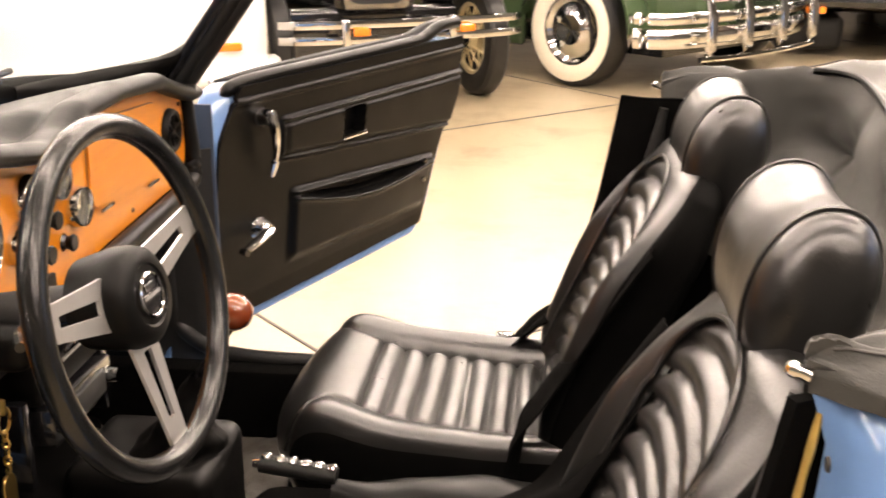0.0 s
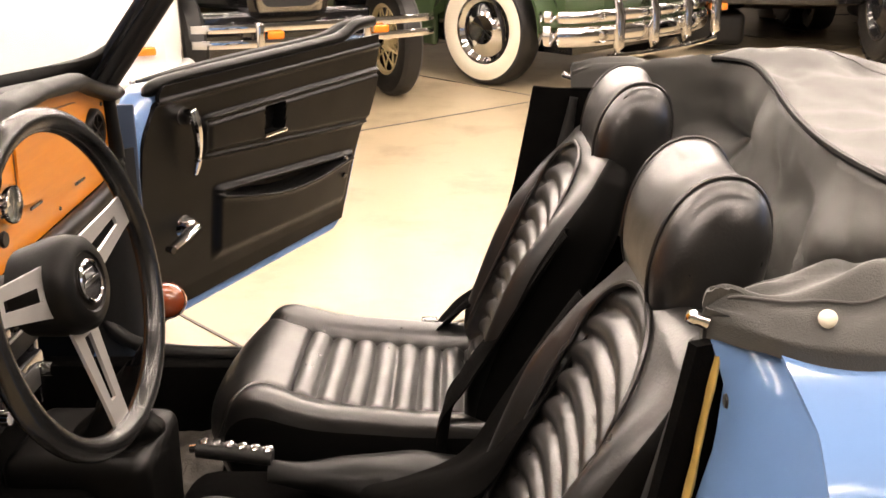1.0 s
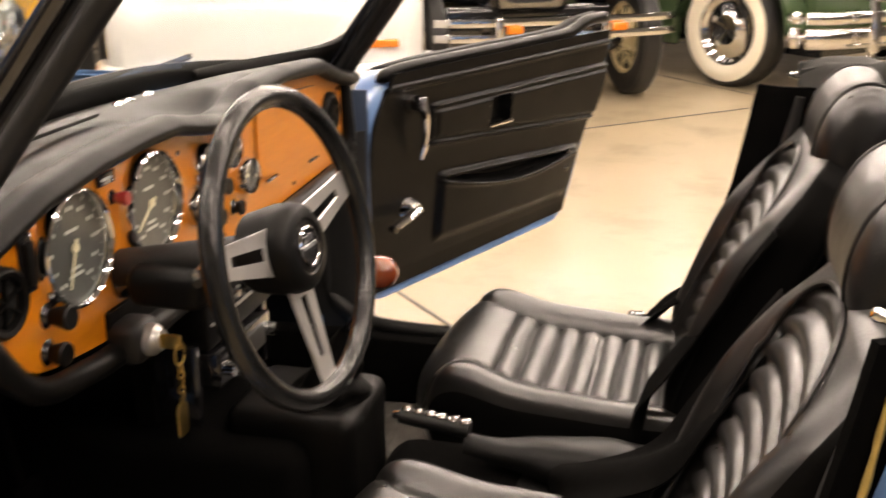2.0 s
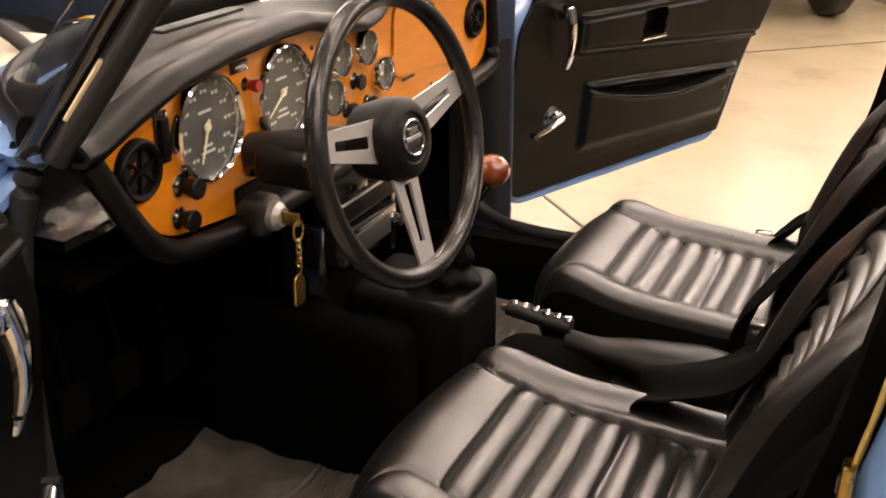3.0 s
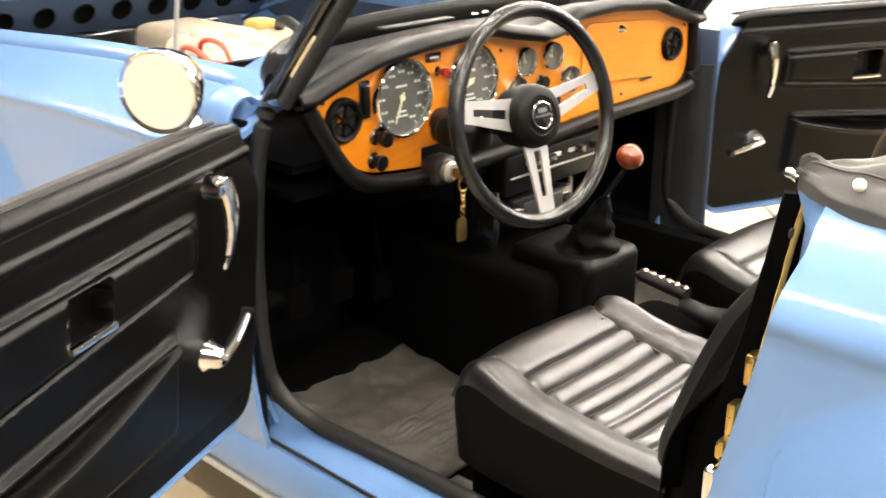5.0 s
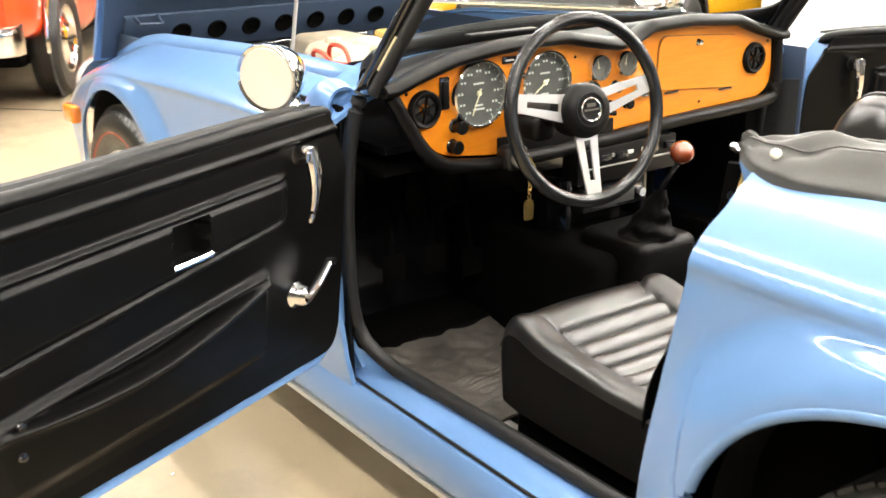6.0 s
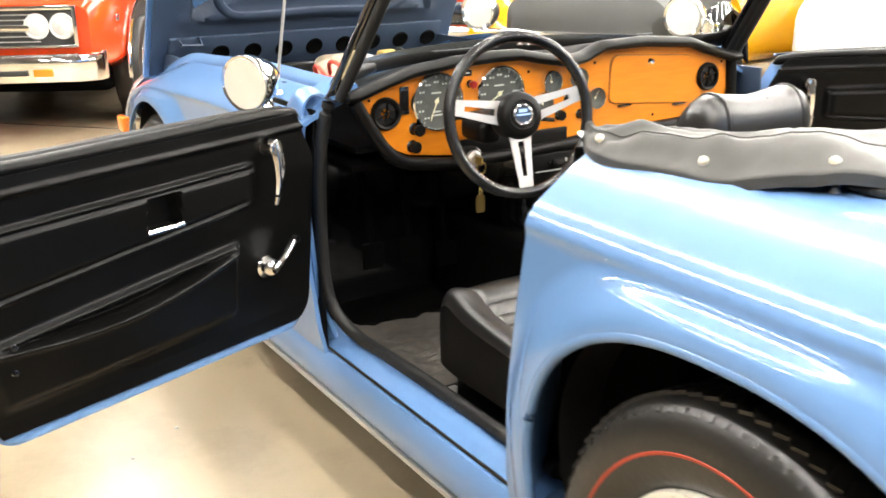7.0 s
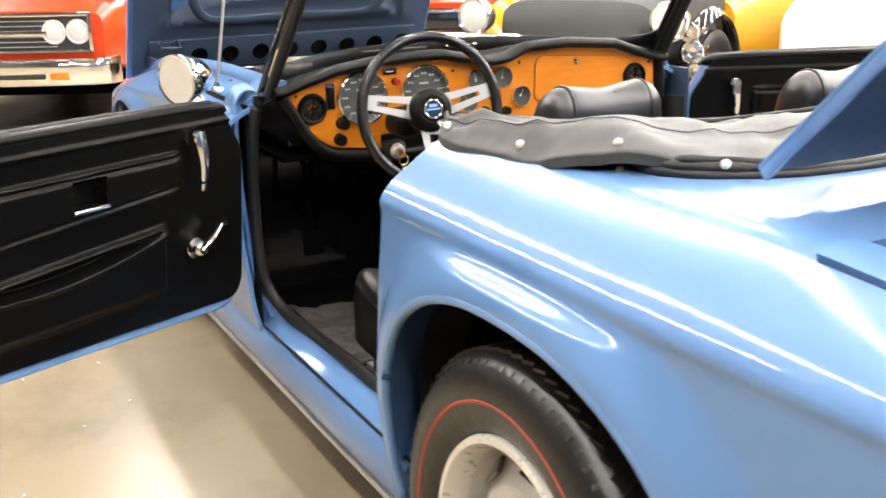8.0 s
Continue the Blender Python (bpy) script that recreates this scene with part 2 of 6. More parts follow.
RUBBER = surface("black_rubber", (0.005, 0.005, 0.005), 0.55, var=0.3, scale=20, grain=0.2, grain_scale=200)
TYRE = surface("tyre_rubber", (0.012, 0.0115, 0.011), 0.45, var=0.35, scale=14, grain=0.3, grain_scale=160, stain=0.3, stain_scale=9)
CARPET = surface("black_carpet", (0.0022, 0.0021, 0.002), 0.95, var=0.5, scale=30, grain=0.6, grain_scale=900, spec=0.04)
MAT = surface("rubber_floor_mat", (0.062, 0.055, 0.047), 0.6, var=0.7, scale=9, grain=0.6, grain_scale=260, stain=1.0, stain_scale=9)
HOOD = surface("faded_black_hood_cloth", (0.047, 0.047, 0.043), 0.50, var=0.3, scale=10, grain=0.35, grain_scale=700, stain=0.4, stain_scale=7, sheen=0.1)
CHROME = surface("chrome", (0.82, 0.82, 0.82), 0.07, metal=1.0, var=0.03, rough_var=0.03)
RIM_LEATHER = surface("polished_black_rim", (0.006, 0.006, 0.006), 0.26, var=0.3, scale=20, grain=0.03, grain_scale=400, rough_var=0.02, spec=0.6)
ALLOY = surface("brushed_alloy", (0.55, 0.54, 0.52), 0.36, metal=0.75, var=0.1, scale=20, grain=0.1, grain_scale=500)
SILVER = surface("silver_wheel_paint", (0.60, 0.58, 0.54), 0.35, metal=0.4, var=0.12, scale=12, stain=0.3, stain_scale=14)
VENEER = wood_veneer("orange_wood_veneer")
# dial black lightened to grey, for the reflection in the gauge glass
DIAL_FACE = surface("dial_grey_with_reflection", (0.075, 0.075, 0.07), 0.5, var=0.3, scale=40)
TYRE_WET = surface("polished_tyre_rubber", (0.010, 0.0088, 0.007), 0.36, var=0.35, scale=14, grain=0.3, grain_scale=120, rough_var=0.12, spec=0.6)
RED_LINE = surface("dull_red_rubber", (0.36, 0.042, 0.016), 0.5, var=0.2, scale=20)
RIM_PAINT = surface("pale_silver_rim", (0.66, 0.63, 0.56), 0.3, metal=0.3, var=0.1, scale=20)
DIAL = surface("dial_black", (0.02, 0.02, 0.02), 0.6, var=0.1)
WHITE_MARK = surface("dial_white", (0.55, 0.55, 0.52), 0.6, var=0.05)
NEEDLE = surface("needle_ivory", (0.8, 0.72, 0.5), 0.5, var=0.05)
RED = surface("red_plastic", (0.27, 0.014, 0.01), 0.3, var=0.1, coat=0.3)
KNOB_WOOD = surface("dark_lacquered_wood", (0.17, 0.032, 0.010), 0.18, var=0.5, scale=30, coat=1.0)
BRASS = surface("brass", (0.62, 0.43, 0.14), 0.3, metal=1.0, var=0.15, scale=30)
YELLOW_SEAL = surface("aged_yellow_glue", (0.42, 0.28, 0.075), 0.7, var=0.4, scale=40, grain=0.6, grain_scale=120, stain=0.6, stain_scale=25)
CREAM = surface("cream_paint", (0.68, 0.56, 0.33), 0.4, var=0.08, scale=8)
ORANGE_LENS = surface("amber_lens", (0.85, 0.22, 0.02), 0.2, var=0.1, coat=0.6)
GLASS = clear_glass("window_glass")
# mirror face coloured cream, the pale ceiling's reflection painted in
MIRROR_CREAM = surface("cream_reflection_mirror", (0.86, 0.80, 0.69), 0.25, metal=0.25, var=0.05, scale=25, rough_var=0.05)
FLOOR = surface("polished_cream_concrete", (0.325, 0.264, 0.176), 0.24, var=0.12, scale=1.2, grain=0.03, grain_scale=60, stain=0.42, stain_scale=2.2, rough_var=0.07, spec=0.5)
JOINT = surface("dark_joint_filler", (0.07, 0.055, 0.04), 0.7, var=0.4, scale=20)
WALL = surface("grey_wall_paint", (0.20, 0.187, 0.17), 0.7, var=0.05, scale=1.5, grain=0.1, grain_scale=80)
CEILING = surface("grey_ceiling", (0.20, 0.19, 0.18), 0.8, var=0.1, scale=0.8)
WHITE_PAINT = surface("white_car_paint", (0.80, 0.80, 0.78), 0.22, var=0.03, coat=1.0, rough_var=0.03)
RED_PAINT = surface("orange_red_car_paint", (0.60, 0.05, 0.010), 0.2, var=0.04, coat=1.0, rough_var=0.03)
YELLOW_PAINT = surface("yellow_car_paint", (0.70, 0.34, 0.004), 0.22, var=0.04, coat=1.0, rough_var=0.03)
GREEN_PAINT = surface("dark_green_car_paint", (0.045, 0.075, 0.035), 0.25, var=0.08, coat=0.8, rough_var=0.04)
BLACK_PAINT = surface("black_car_paint", (0.008, 0.008, 0.009), 0.15, var=0.2, coat=1.0, rough_var=0.04)
GREY_CLOTH = surface("grey_black_cover", (0.05, 0.048, 0.045), 0.6, var=0.3, scale=6, grain=0.3, grain_scale=300)
WHITEWALL = surface("white_sidewall_rubber", (0.78, 0.72, 0.58), 0.5, var=0.06, scale=10)
BEIGE = surface("dirty_beige_metal", (0.42, 0.36, 0.27), 0.5, var=0.3, scale=12, grain=0.4, grain_scale=60, stain=0.5, stain_scale=14)
RED_CABLE = surface("red_cable", (0.65, 0.05, 0.02), 0.4, var=0.1)
LENS = surface("headlamp_glass", (0.58, 0.58, 0.56), 0.12, var=0.15, scale=40, coat=1.0, grain=0.5, grain_scale=120)
LAMP_GLOW = glowing("fluorescent_diffuser", (1.0, 0.955, 0.88), 98.0)

# ---- showroom ----
X0, X1, Y0, Y1, ZC = -20.0, 14.0, -12.0, 22.0, 4.6
floor = part("floor", box(X0 - 0.3, X1 + 0.3, Y0 - 0.3, Y1 + 0.3, -0.2, 0.0), FLOOR)
tagged(floor, "polished cream concrete showroom floor with dark saw-cut joints", "floor", kind="structure")
part("ceiling", box(X0 - 0.3, X1 + 0.3, Y0 - 0.3, Y1 + 0.3, ZC, ZC + 0.2), CEILING)
tagged(bpy.data.objects["ceiling"], "plain grey showroom ceiling carrying strip lights", "ceiling", kind="structure")
for name, a in (("wall_west", (X0 - 0.3, X0, Y0, Y1)), ("wall_east", (X1, X1 + 0.3, Y0, Y1)), ("wall_south", (X0, X1, Y0 - 0.3, Y0)), ("wall_north", (X0, X1, Y1, Y1 + 0.3))):
    w = part(name, box(*a, 0.0, ZC), WALL)
    tagged(w, "plain grey painted showroom wall", "wall", kind="structure")


def floor_joint(x, y, length, angle):
    """A saw-cut joint, filled flush."""
    ob = part("floor_joint", box(-length / 2, length / 2, -0.005, 0.005, 0.0, 0.003), JOINT)
    ob.matrix_basis = pose(x, y, 0.0, 0, 0, angle)
    return tagged(ob, "dark filled saw-cut joint in the concrete floor", "floor joint", "floor joints", "structure")


rng = random.Random(4)
specks = bmesh.new()
for k in range(60):
    m = Matrix.Translation((rng.uniform(-2.6, 0.6), rng.uniform(-3.0, -0.75), 0.0)) @ Matrix.Rotation(rng.uniform(0, 6.28), 4, "Z")
    add_box(specks, -rng.uniform(0.002, 0.006), rng.uniform(0.002, 0.006), -0.002, 0.002, -0.001, 0.0025, 0.0, m=m)
tagged(part("floor_specks", specks, WHITE_MARK), "pale paint specks on the concrete floor", "floor specks", kind="stuff")
for k in range(-1, 3):
    floor_joint(-0.40 + 2.3 * k * 0.66, 4.60 - 2.3 * k * 0.75, 16.0, 41.0)
for k in range(-1, 3):
    floor_joint(-1.10 + 3.4 * k * 0.70, 1.56 + 3.4 * k * 0.70, 16.0, -46.0)


def ceiling_light(x, y, rz):
    root = thing("ceiling_light", "long white fluorescent strip light on the ceiling", "ceiling light", x, y, ZC - 0.16, rz, "ceiling strip lights")
    part("frame", box(-1.25, 1.25, -0.17, 0.17, 0.06, 0.16, 0.02), WALL, root)
    part("diffuser", box(-1.2, 1.2, -0.07, 0.07, 0.0, 0.06), LAMP_GLOW, root)
    return root


ROWS_Y = (-2.4, 0.4, 3.2, 5.6, 8.0, 10.4, 13.0)
first_light = ceiling_light(-8.0, ROWS_Y[0], 0.0)
for i in range(6):
    for j, y in enumerate(ROWS_Y):
        if i or j:
            copy_thing(first_light, pose(-8.0 + 2.7 * i, y, ZC - 0.16, 0, 0, 0))
# sparse outer row; the strip at x 2.6 is added to brighten the flank
for x in (-9.4, -6.7, -4.0, 2.6):
    copy_thing(first_light, pose(x, -4.6, ZC - 0.16, 0, 0, 0))

# ---- blue sports car: shell ----
car = thing("sports_car", "light blue open two-seat sports car with its doors and lids open", "car")
AXLE_R, AXLE_F, AXLE_Z, ARCH = 0.262, -2.150, 0.326, 0.370
ARCH_X, ARCH_Z = 0.077, 0.345      # the rear arch is wide and flat-topped
ARCH_A, ARCH_B, ARCH_N = 0.420, 0.372, 2.4
SIDE = [(0.14, 0.600), (0.20, 0.632), (0.30, 0.655), (0.45, 0.672), (0.62, 0.683), (0.760, 0.6850), (0.772, 0.6868), (0.780, 0.6895), (0.786, 0.6900), (0.79, 0.688), (0.83, 0.673), (0.865, 0.629), (0.886, 0.591), (0.902, 0.555)]
JAMB = [(0.14, -0.215), (0.329, -0.200), (0.57, -0.148), (0.69, -0.120), (0.787, -0.098), (0.84, -0.095), (0.88, -0.110), (0.902, -0.140)]


def flank(z):
    """Half width of the body at height z: flat below the waist crease, rounded above."""
    k = min(max(z - 0.79, 0.0), 0.1) / 0.092
    return 0.688 - 0.138 * (0.32 * k + 0.68 * k ** 1.9) if z > 0.79 else table(z, SIDE)


def arch_gap(x, z, ax):
    """How far a point of the flank lies outside the wheel opening."""
    if ax < 0:
        return math.hypot(x - ax, z - ARCH_Z) - ARCH
    dx, dz = abs(x - ax - ARCH_X) / ARCH_A, max(z - ARCH_Z, 0.0) / ARCH_B
    return ((dx ** ARCH_N + dz ** ARCH_N) ** (1 / ARCH_N) - 1) * 0.39


def arch_edge(k, ax):
    """The opening's outline, from its rear foot (k = 0) over the top to the front foot (k = 1)."""
    a = math.pi * k
    if ax < 0:
        return ax + ARCH * math.cos(a), ARCH_Z + ARCH * math.sin(a)
    c, n = math.cos(a), math.sin(a)
    return ax + ARCH_X + ARCH_A * math.copysign(abs(c) ** (2 / ARCH_N), c), ARCH_Z + ARCH_B * max(n, 0.0) ** (2 / ARCH_N)


def side_point(x, z, s, drop=0.0):
    """A point of the body's flank, with the flares round the wheels."""
    y = flank(z)
    for ax, lip in ((AXLE_R, 0.040), (AXLE_F, 0.028)):
        if z < 0.785:
            y += lip * (1 - step(0.008, 0.105, arch_gap(x, z, ax))) * step(0.05, 0.18, z) * (1 - step(0.740, 0.786, z))
    y -= 0.025 * step(0.45, 1.05, x) ** 1.2
    y -= 0.03 * step(-2.4, -2.85, x) if x < -2.4 else 0.0
    return Vector((x, s * y, z - drop))


def arch_low(x, ax, low):
    if ax > 0:
        d = abs(x - ax - ARCH_X) / ARCH_A
        return ARCH_Z + ARCH_B * (1 - d ** ARCH_N) ** (1 / ARCH_N) if d < 0.9995 else low
    d = abs(x - ax)
    return ARCH_Z + math.sqrt(ARCH ** 2 - d * d) if d < ARCH * 0.999 else low


def quarter_panel(s):
    def f(u, v):
        x0 = lerp(-0.195, 1.02, u)
        low = arch_low(x0, AXLE_R, 0.16)
        low = lerp(low, max(low, 0.30), step(0.62, 1.0, x0))
        z = lerp(0.883 - 0.008 * step(0.0, 0.30, x0), 0.745, v / 0.4) if v < 0.4 else lerp(0.745, low, (v - 0.4) / 0.6)
        x = x0 if x0 > -0.085 else lerp(table(z, JAMB), -0.085, (x0 + 0.195) / 0.110)
        drop = 0.03 * step(0.60, 1.02, x0) * step(0.80, 0.9, z) + 0.004 * step(0.5, 0.95, x0) * step(0.5, 0.75, z)
        return side_point(x, z, s, drop) + Vector((0, -0.009 if s < 0 else 0.0, 0))
    return sheet(f, 150, 100, 0.004)


def wheel_well(ax, s):
    bm = bmesh.new()
    edge = [arch_edge(k / 40, ax) for k in range(41)]
    prof = [(edge[0][0] + 0.006, 0.16)] + [(x + 0.006 * (1 if x > ax else -1), z + 0.006) for x, z in edge] + [(edge[-1][0] - 0.006, 0.16)]
    rings = [[Vector((x, s * (flank(z) - 0.022 if outer else 0.40), z)) for x, z in prof] for outer in (1, 0)]
    add_rings(bm, rings, False, False)
    bm.faces.new([bm.verts.new((x, s * 0.40, z)) for x, z in prof])
    return bm


def jamb_face(s):
    """The painted post behind the door, with its rounded edge turning inboard."""
    def f(u, v):
        z = lerp(0.14, 0.874, u)
        w = flank(z)
        return Vector((table(z, JAMB) + 0.006 - 0.050 * v ** 1.4, s * (w - 0.004 - v * (w - 0.560)), z))
    return sheet(f, 40, 8, 0.006)


for s, side in ((-1, "driver"), (1, "passenger")):
    part("rear_wing", quarter_panel(s), PAINT, car, "light blue rear wing with a flared wheel arch and waist crease", 50)
    part("wheel_well", wheel_well(AXLE_R, s), RUBBER, car)
    lip = []
    for x, z in [(AXLE_R + ARCH_X + ARCH_A, 0.26)] + [arch_edge(k / 70, AXLE_R) for k in range(71)] + [(AXLE_R + ARCH_X - ARCH_A, zz) for zz in (0.30, 0.25, 0.20, 0.165)]:
        lip.append(side_point(x, z, s) + Vector((0, s * 0.006, 0)))
    part("arch_lip", tube(lip, 0.0095, 10), PAINT, car)
    part("door_post", jamb_face(s), PAINT, car)
    seal = spline([(-0.272, s * 0.548, 0.24), (-0.227, s * 0.552, 0.45), (-0.182, s * 0.556, 0.63), (-0.161, s * 0.558, 0.74), (-0.153, s * 0.556, 0.80), (-0.143, s * 0.550, 0.870)], 7)
    part("glue_strip", tube(seal, [0.0068 + 0.0030 * noise.noise(Vector((0, 0, 34 * q.z))) for q in seal], 10, flat=0.45, hint=(1, 0, 0)), YELLOW_SEAL, car, "aged yellow glue strip along the door post")
    inner = [Vector((p.x - 0.008, p.y - s * 0.030, p.z - 0.012)) for p in seal]
    part("door_seal", tube(inner, [0.020 - 0.013 * step(0.70, 0.86, q.z) for q in inner], 10), RUBBER, car)
    part("post_hole", lathe([(0.0, 0.002), (0.005, 0.002), (0.006, 0.0)], 14, Matrix.Translation((-0.142, s * 0.580, 0.835)) @ Matrix.Rotation(radians(-90), 4, "Y")), RUBBER, car)
    # latch plates set in the glued edge of the post
    for zc, hh in ((0.66, 0.020), (0.585, 0.026), (0.545, 0.012)):
        xc = table(zc, [(0.45, -0.227), (0.63, -0.182), (0.74, -0.161)])
        part("latch_plate", box(xc - 0.006, xc + 0.006, s * 0.566 - 0.012, s * 0.566 + 0.012, zc - hh, zc + hh, 0.004), BRASS, car, "tarnished brass latch plate")
        part("latch_slot", box(xc - 0.009, xc - 0.004, s * 0.566 - 0.005, s * 0.566 + 0.005, zc - hh * 0.5, zc + hh * 0.5, 0.002), BLACK_PAINT, car)
    # striker plate on the post
    part("striker", box(-0.186, -0.172, s * 0.630 - 0.014, s * 0.630 + 0.014, 0.50, 0.56, 0.004), CHROME, car)

# sill, tread and lower strip
for s in (-1, 1):
    prof = [(0.640, 0.150), (0.652, 0.170), (0.650, 0.225), (0.636, 0.245), (0.618, 0.250), (0.606, 0.262), (0.585, 0.268), (0.560, 0.268), (0.555, 0.15)]
    up = 0.064 * (s > 0)        # the passenger's sill stands higher
    prof = [(y + 0.2 * up * (0.16 < z < 0.26), z + up * step(0.17, 0.25, z)) for y, z in prof]
    bm = bmesh.new()
    add_rings(bm, [[Vector((x, s * y, z)) for y, z in prof] for x in (-1.64, -1.2, -0.9, -0.6, -0.3, -0.17)], True, True)
    part("sill", bm, PAINT, car, "light blue painted sill")
    part("sill_groove", tube([(x, s * (0.6285 + 0.2 * up), 0.2515 + up * 0.9) for x in (-1.62, -1.2, -0.8, -0.5, -0.17)], 0.0035, 6), RUBBER, car)
    part("sill_strip", box(-1.60, -0.17, s * 0.640 - 0.008, s * 0.640 + 0.008, 0.135, 0.149, 0.003), ALLOY, car, "bright metal strip under the sill")
    seal = [(-0.20, s * 0.562, 0.285), (-0.60, s * 0.562, 0.282), (-0.86, s * 0.566, 0.280), (-0.97, s * 0.582, 0.292), (-1.030, s * 0.608, 0.345), (-1.040, s * 0.624, 0.44), (-1.036, s * 0.626, 0.62), (-1.022, s * 0.620, 0.76), (-1.004, s * 0.604, 0.845)]
    seal = [(x, y + 0.45 * up * (1 - step(0.29, 0.44, z)), z + up * (1 - step(0.282, 0.46, z))) for x, y, z in seal]
    part("sill_seal", tube(spline(seal, 6), 0.015, 10), RUBBER, car, "black rubber door seal")
    part("carpet_edge", box(-1.60 if s > 0 else -1.05, -0.20, s * 0.553 - 0.013, s * 0.553 + 0.013 + 0.4 * up, 0.20, 0.277 + up, 0.008), CARPET, car)

# hinge posts ahead of the doors
for s in (-1, 1):
    def f(u, v, s=s):
        z = lerp(0.215, 0.86, u ** 1.3)
        foot = step(0.40, 0.235, z)
        x = lerp(-1.12, -1.046, v)
        return Vector((x, s * (flank(z) - 0.012 - 0.022 * step(0.45, 0.95, v) - 0.02 * step(0.74, 0.86, z) - 0.022 * foot * v), z))
    part("hinge_post", sheet(f, 36, 12, 0.01), PAINT, car, "light blue hinge post with a rounded edge")
    if s > 0:
        # shade on the passenger's post: an added black sheet and a darkened blue panel
        def cover(u, v):
            return Vector((table(v, [(0.0, -1.075), (0.33, -1.030), (0.67, -0.985), (1.0, -0.962)]), table(v, [(0.0, 0.612), (0.33, 0.622), (0.67, 0.640), (1.0, 0.664)]), lerp(0.24, 0.735, u)))
        part("hinge_shade", sheet(cover, 8, 9, 0.006), RUBBER, car, "black sheet standing in for the shade over the door hinges")
        part("shaded_hinge_panel", box(-1.060, -0.955, 0.668, 0.676, 0.30, 0.815, 0.003), PAINT_SHADED, car, "added inner panel in shade-darkened blue beside the hinges")
    part("kick_panel", box(-1.36, -1.030, s * 0.632 - 0.006, s * 0.632 + 0.006, 0.20, 0.82, 0.004), VINYL, car)

# painted corners where the wings run up to the windscreen pillars
def wing_corner(s):
    def f(u, v):
        x = lerp(-1.125, -1.040, u)
        a = radians(lerp(-25, 118, v))
        r = 0.030 + 0.010 * u
        return Vector((x, s * (0.632 + r * math.cos(a) - 0.012 * u), 0.800 + 0.020 * math.sin(math.pi * u) + 1.35 * r * math.sin(a)))
    return sheet(f, 16, 14, 0.006)


for s in (-1, 1):
    part("wing_corner", wing_corner(s), PAINT, car, "light blue rounded wing end under the pillar")

# front wings
def front_wing(s):
    def f(u, v):
        x = lerp(-1.02, -2.86, u)
        low = arch_low(x, AXLE_F, 0.17)
        low = lerp(low, max(low, 0.34), step(-2.50, -2.65, x))
        nose = min(max((-2.10 - x) / 0.78, 0.0), 1.0) ** 1.8
        if v < 0.22:
            t = v / 0.22
            z_in = 0.850 - 0.035 * step(-1.4, -2.3, x)
            back = step(-1.22, -1.12, x)
            p = Vector((x, s * lerp(0.538 + 0.05 * back, 0.546, t), z_in - (0.10 - 0.085 * back) * (1 - t) + 0.006 * t))
        else:
            t = (v - 0.22) / 0.78
            z = lerp(0.900, 0.745, t / 0.4) if t < 0.4 else lerp(0.745, low, (t - 0.4) / 0.6)
            p = side_point(x, z, s)
            p.z -= 0.038 * step(0.70, 0.90, z) + 0.035 * step(-1.4, -2.3, x) * step(0.60, 0.88, z)
        p.z -= nose * 0.25 * step(0.42, 0.80, p.z)
        p.y *= 1 - 0.07 * nose
        return p
    return sheet(f, 150, 90, 0.010)


for s in (-1, 1):
    part("front_wing", front_wing(s), PAINT, car, "light blue front wing over the wheel", 50)
    part("wheel_well", wheel_well(AXLE_F, s), RUBBER, car)
    part("side_marker", box(-2.67, -2.58, s * 0.668 - 0.016, s * 0.668 + 0.016, 0.53, 0.585, 0.010, 3), ORANGE_LENS, car, "amber side marker lamp")
    bm = lathe([(0.0, 0.0), (0.05, 0.004), (0.085, 0.02), (0.095, 0.05), (0.095, 0.10)], 28, Matrix.Translation((-2.78, s * 0.52, 0.62)) @ Matrix.Rotation(radians(90), 4, "Y"))
    part("headlamp", bm, LENS, car, "round headlamp")

# scuttle, bulkhead and engine bay
def scuttle(u, v):
    y = lerp(-0.60, 0.60, u)
    x = lerp(-1.335 + 0.20 * (abs(y) / 0.60) ** 3, -1.00, v)
    return Vector((x, y, 0.866 - 0.028 * (abs(y) / 0.60) ** 4 - 0.010 * (1 - v)))


part("scuttle", sheet(scuttle, 30, 8, 0.012), PAINT, car, "light blue scuttle panel under the windscreen")
part("bulkhead", box(-1.37, -1.35, -0.57, 0.57, 0.16, 0.84), BLACK_PAINT, car)
part("floor_pan", box(-1.36, 0.10, -0.56, 0.56, 0.16, 0.195), CARPET, car, "black carpeted floor pan")
part("bay_floor", box(-2.60, -1.37, -0.52, 0.52, 0.22, 0.25), BLACK_PAINT, car)
part("bulkhead_shelf", box(-1.36, -1.06, -0.52, 0.52, 0.70, 0.715), BLACK_PAINT, car)
for s in (-1, 1):
    part("inner_wing", box(-2.62, -1.37, s * 0.530 - 0.006, s * 0.530 + 0.006, 0.25, 0.800), PAINT_SHADED, car)
part("nose_panel", box(-2.78, -2.60, -0.50, 0.50, 0.42, 0.70, 0.05, 4), PAINT, car, "light blue nose panel")
part("slam_panel", box(-2.62, -2.52, -0.455, 0.455, 0.60, 0.74, 0.02), PAINT_SHADED, car)

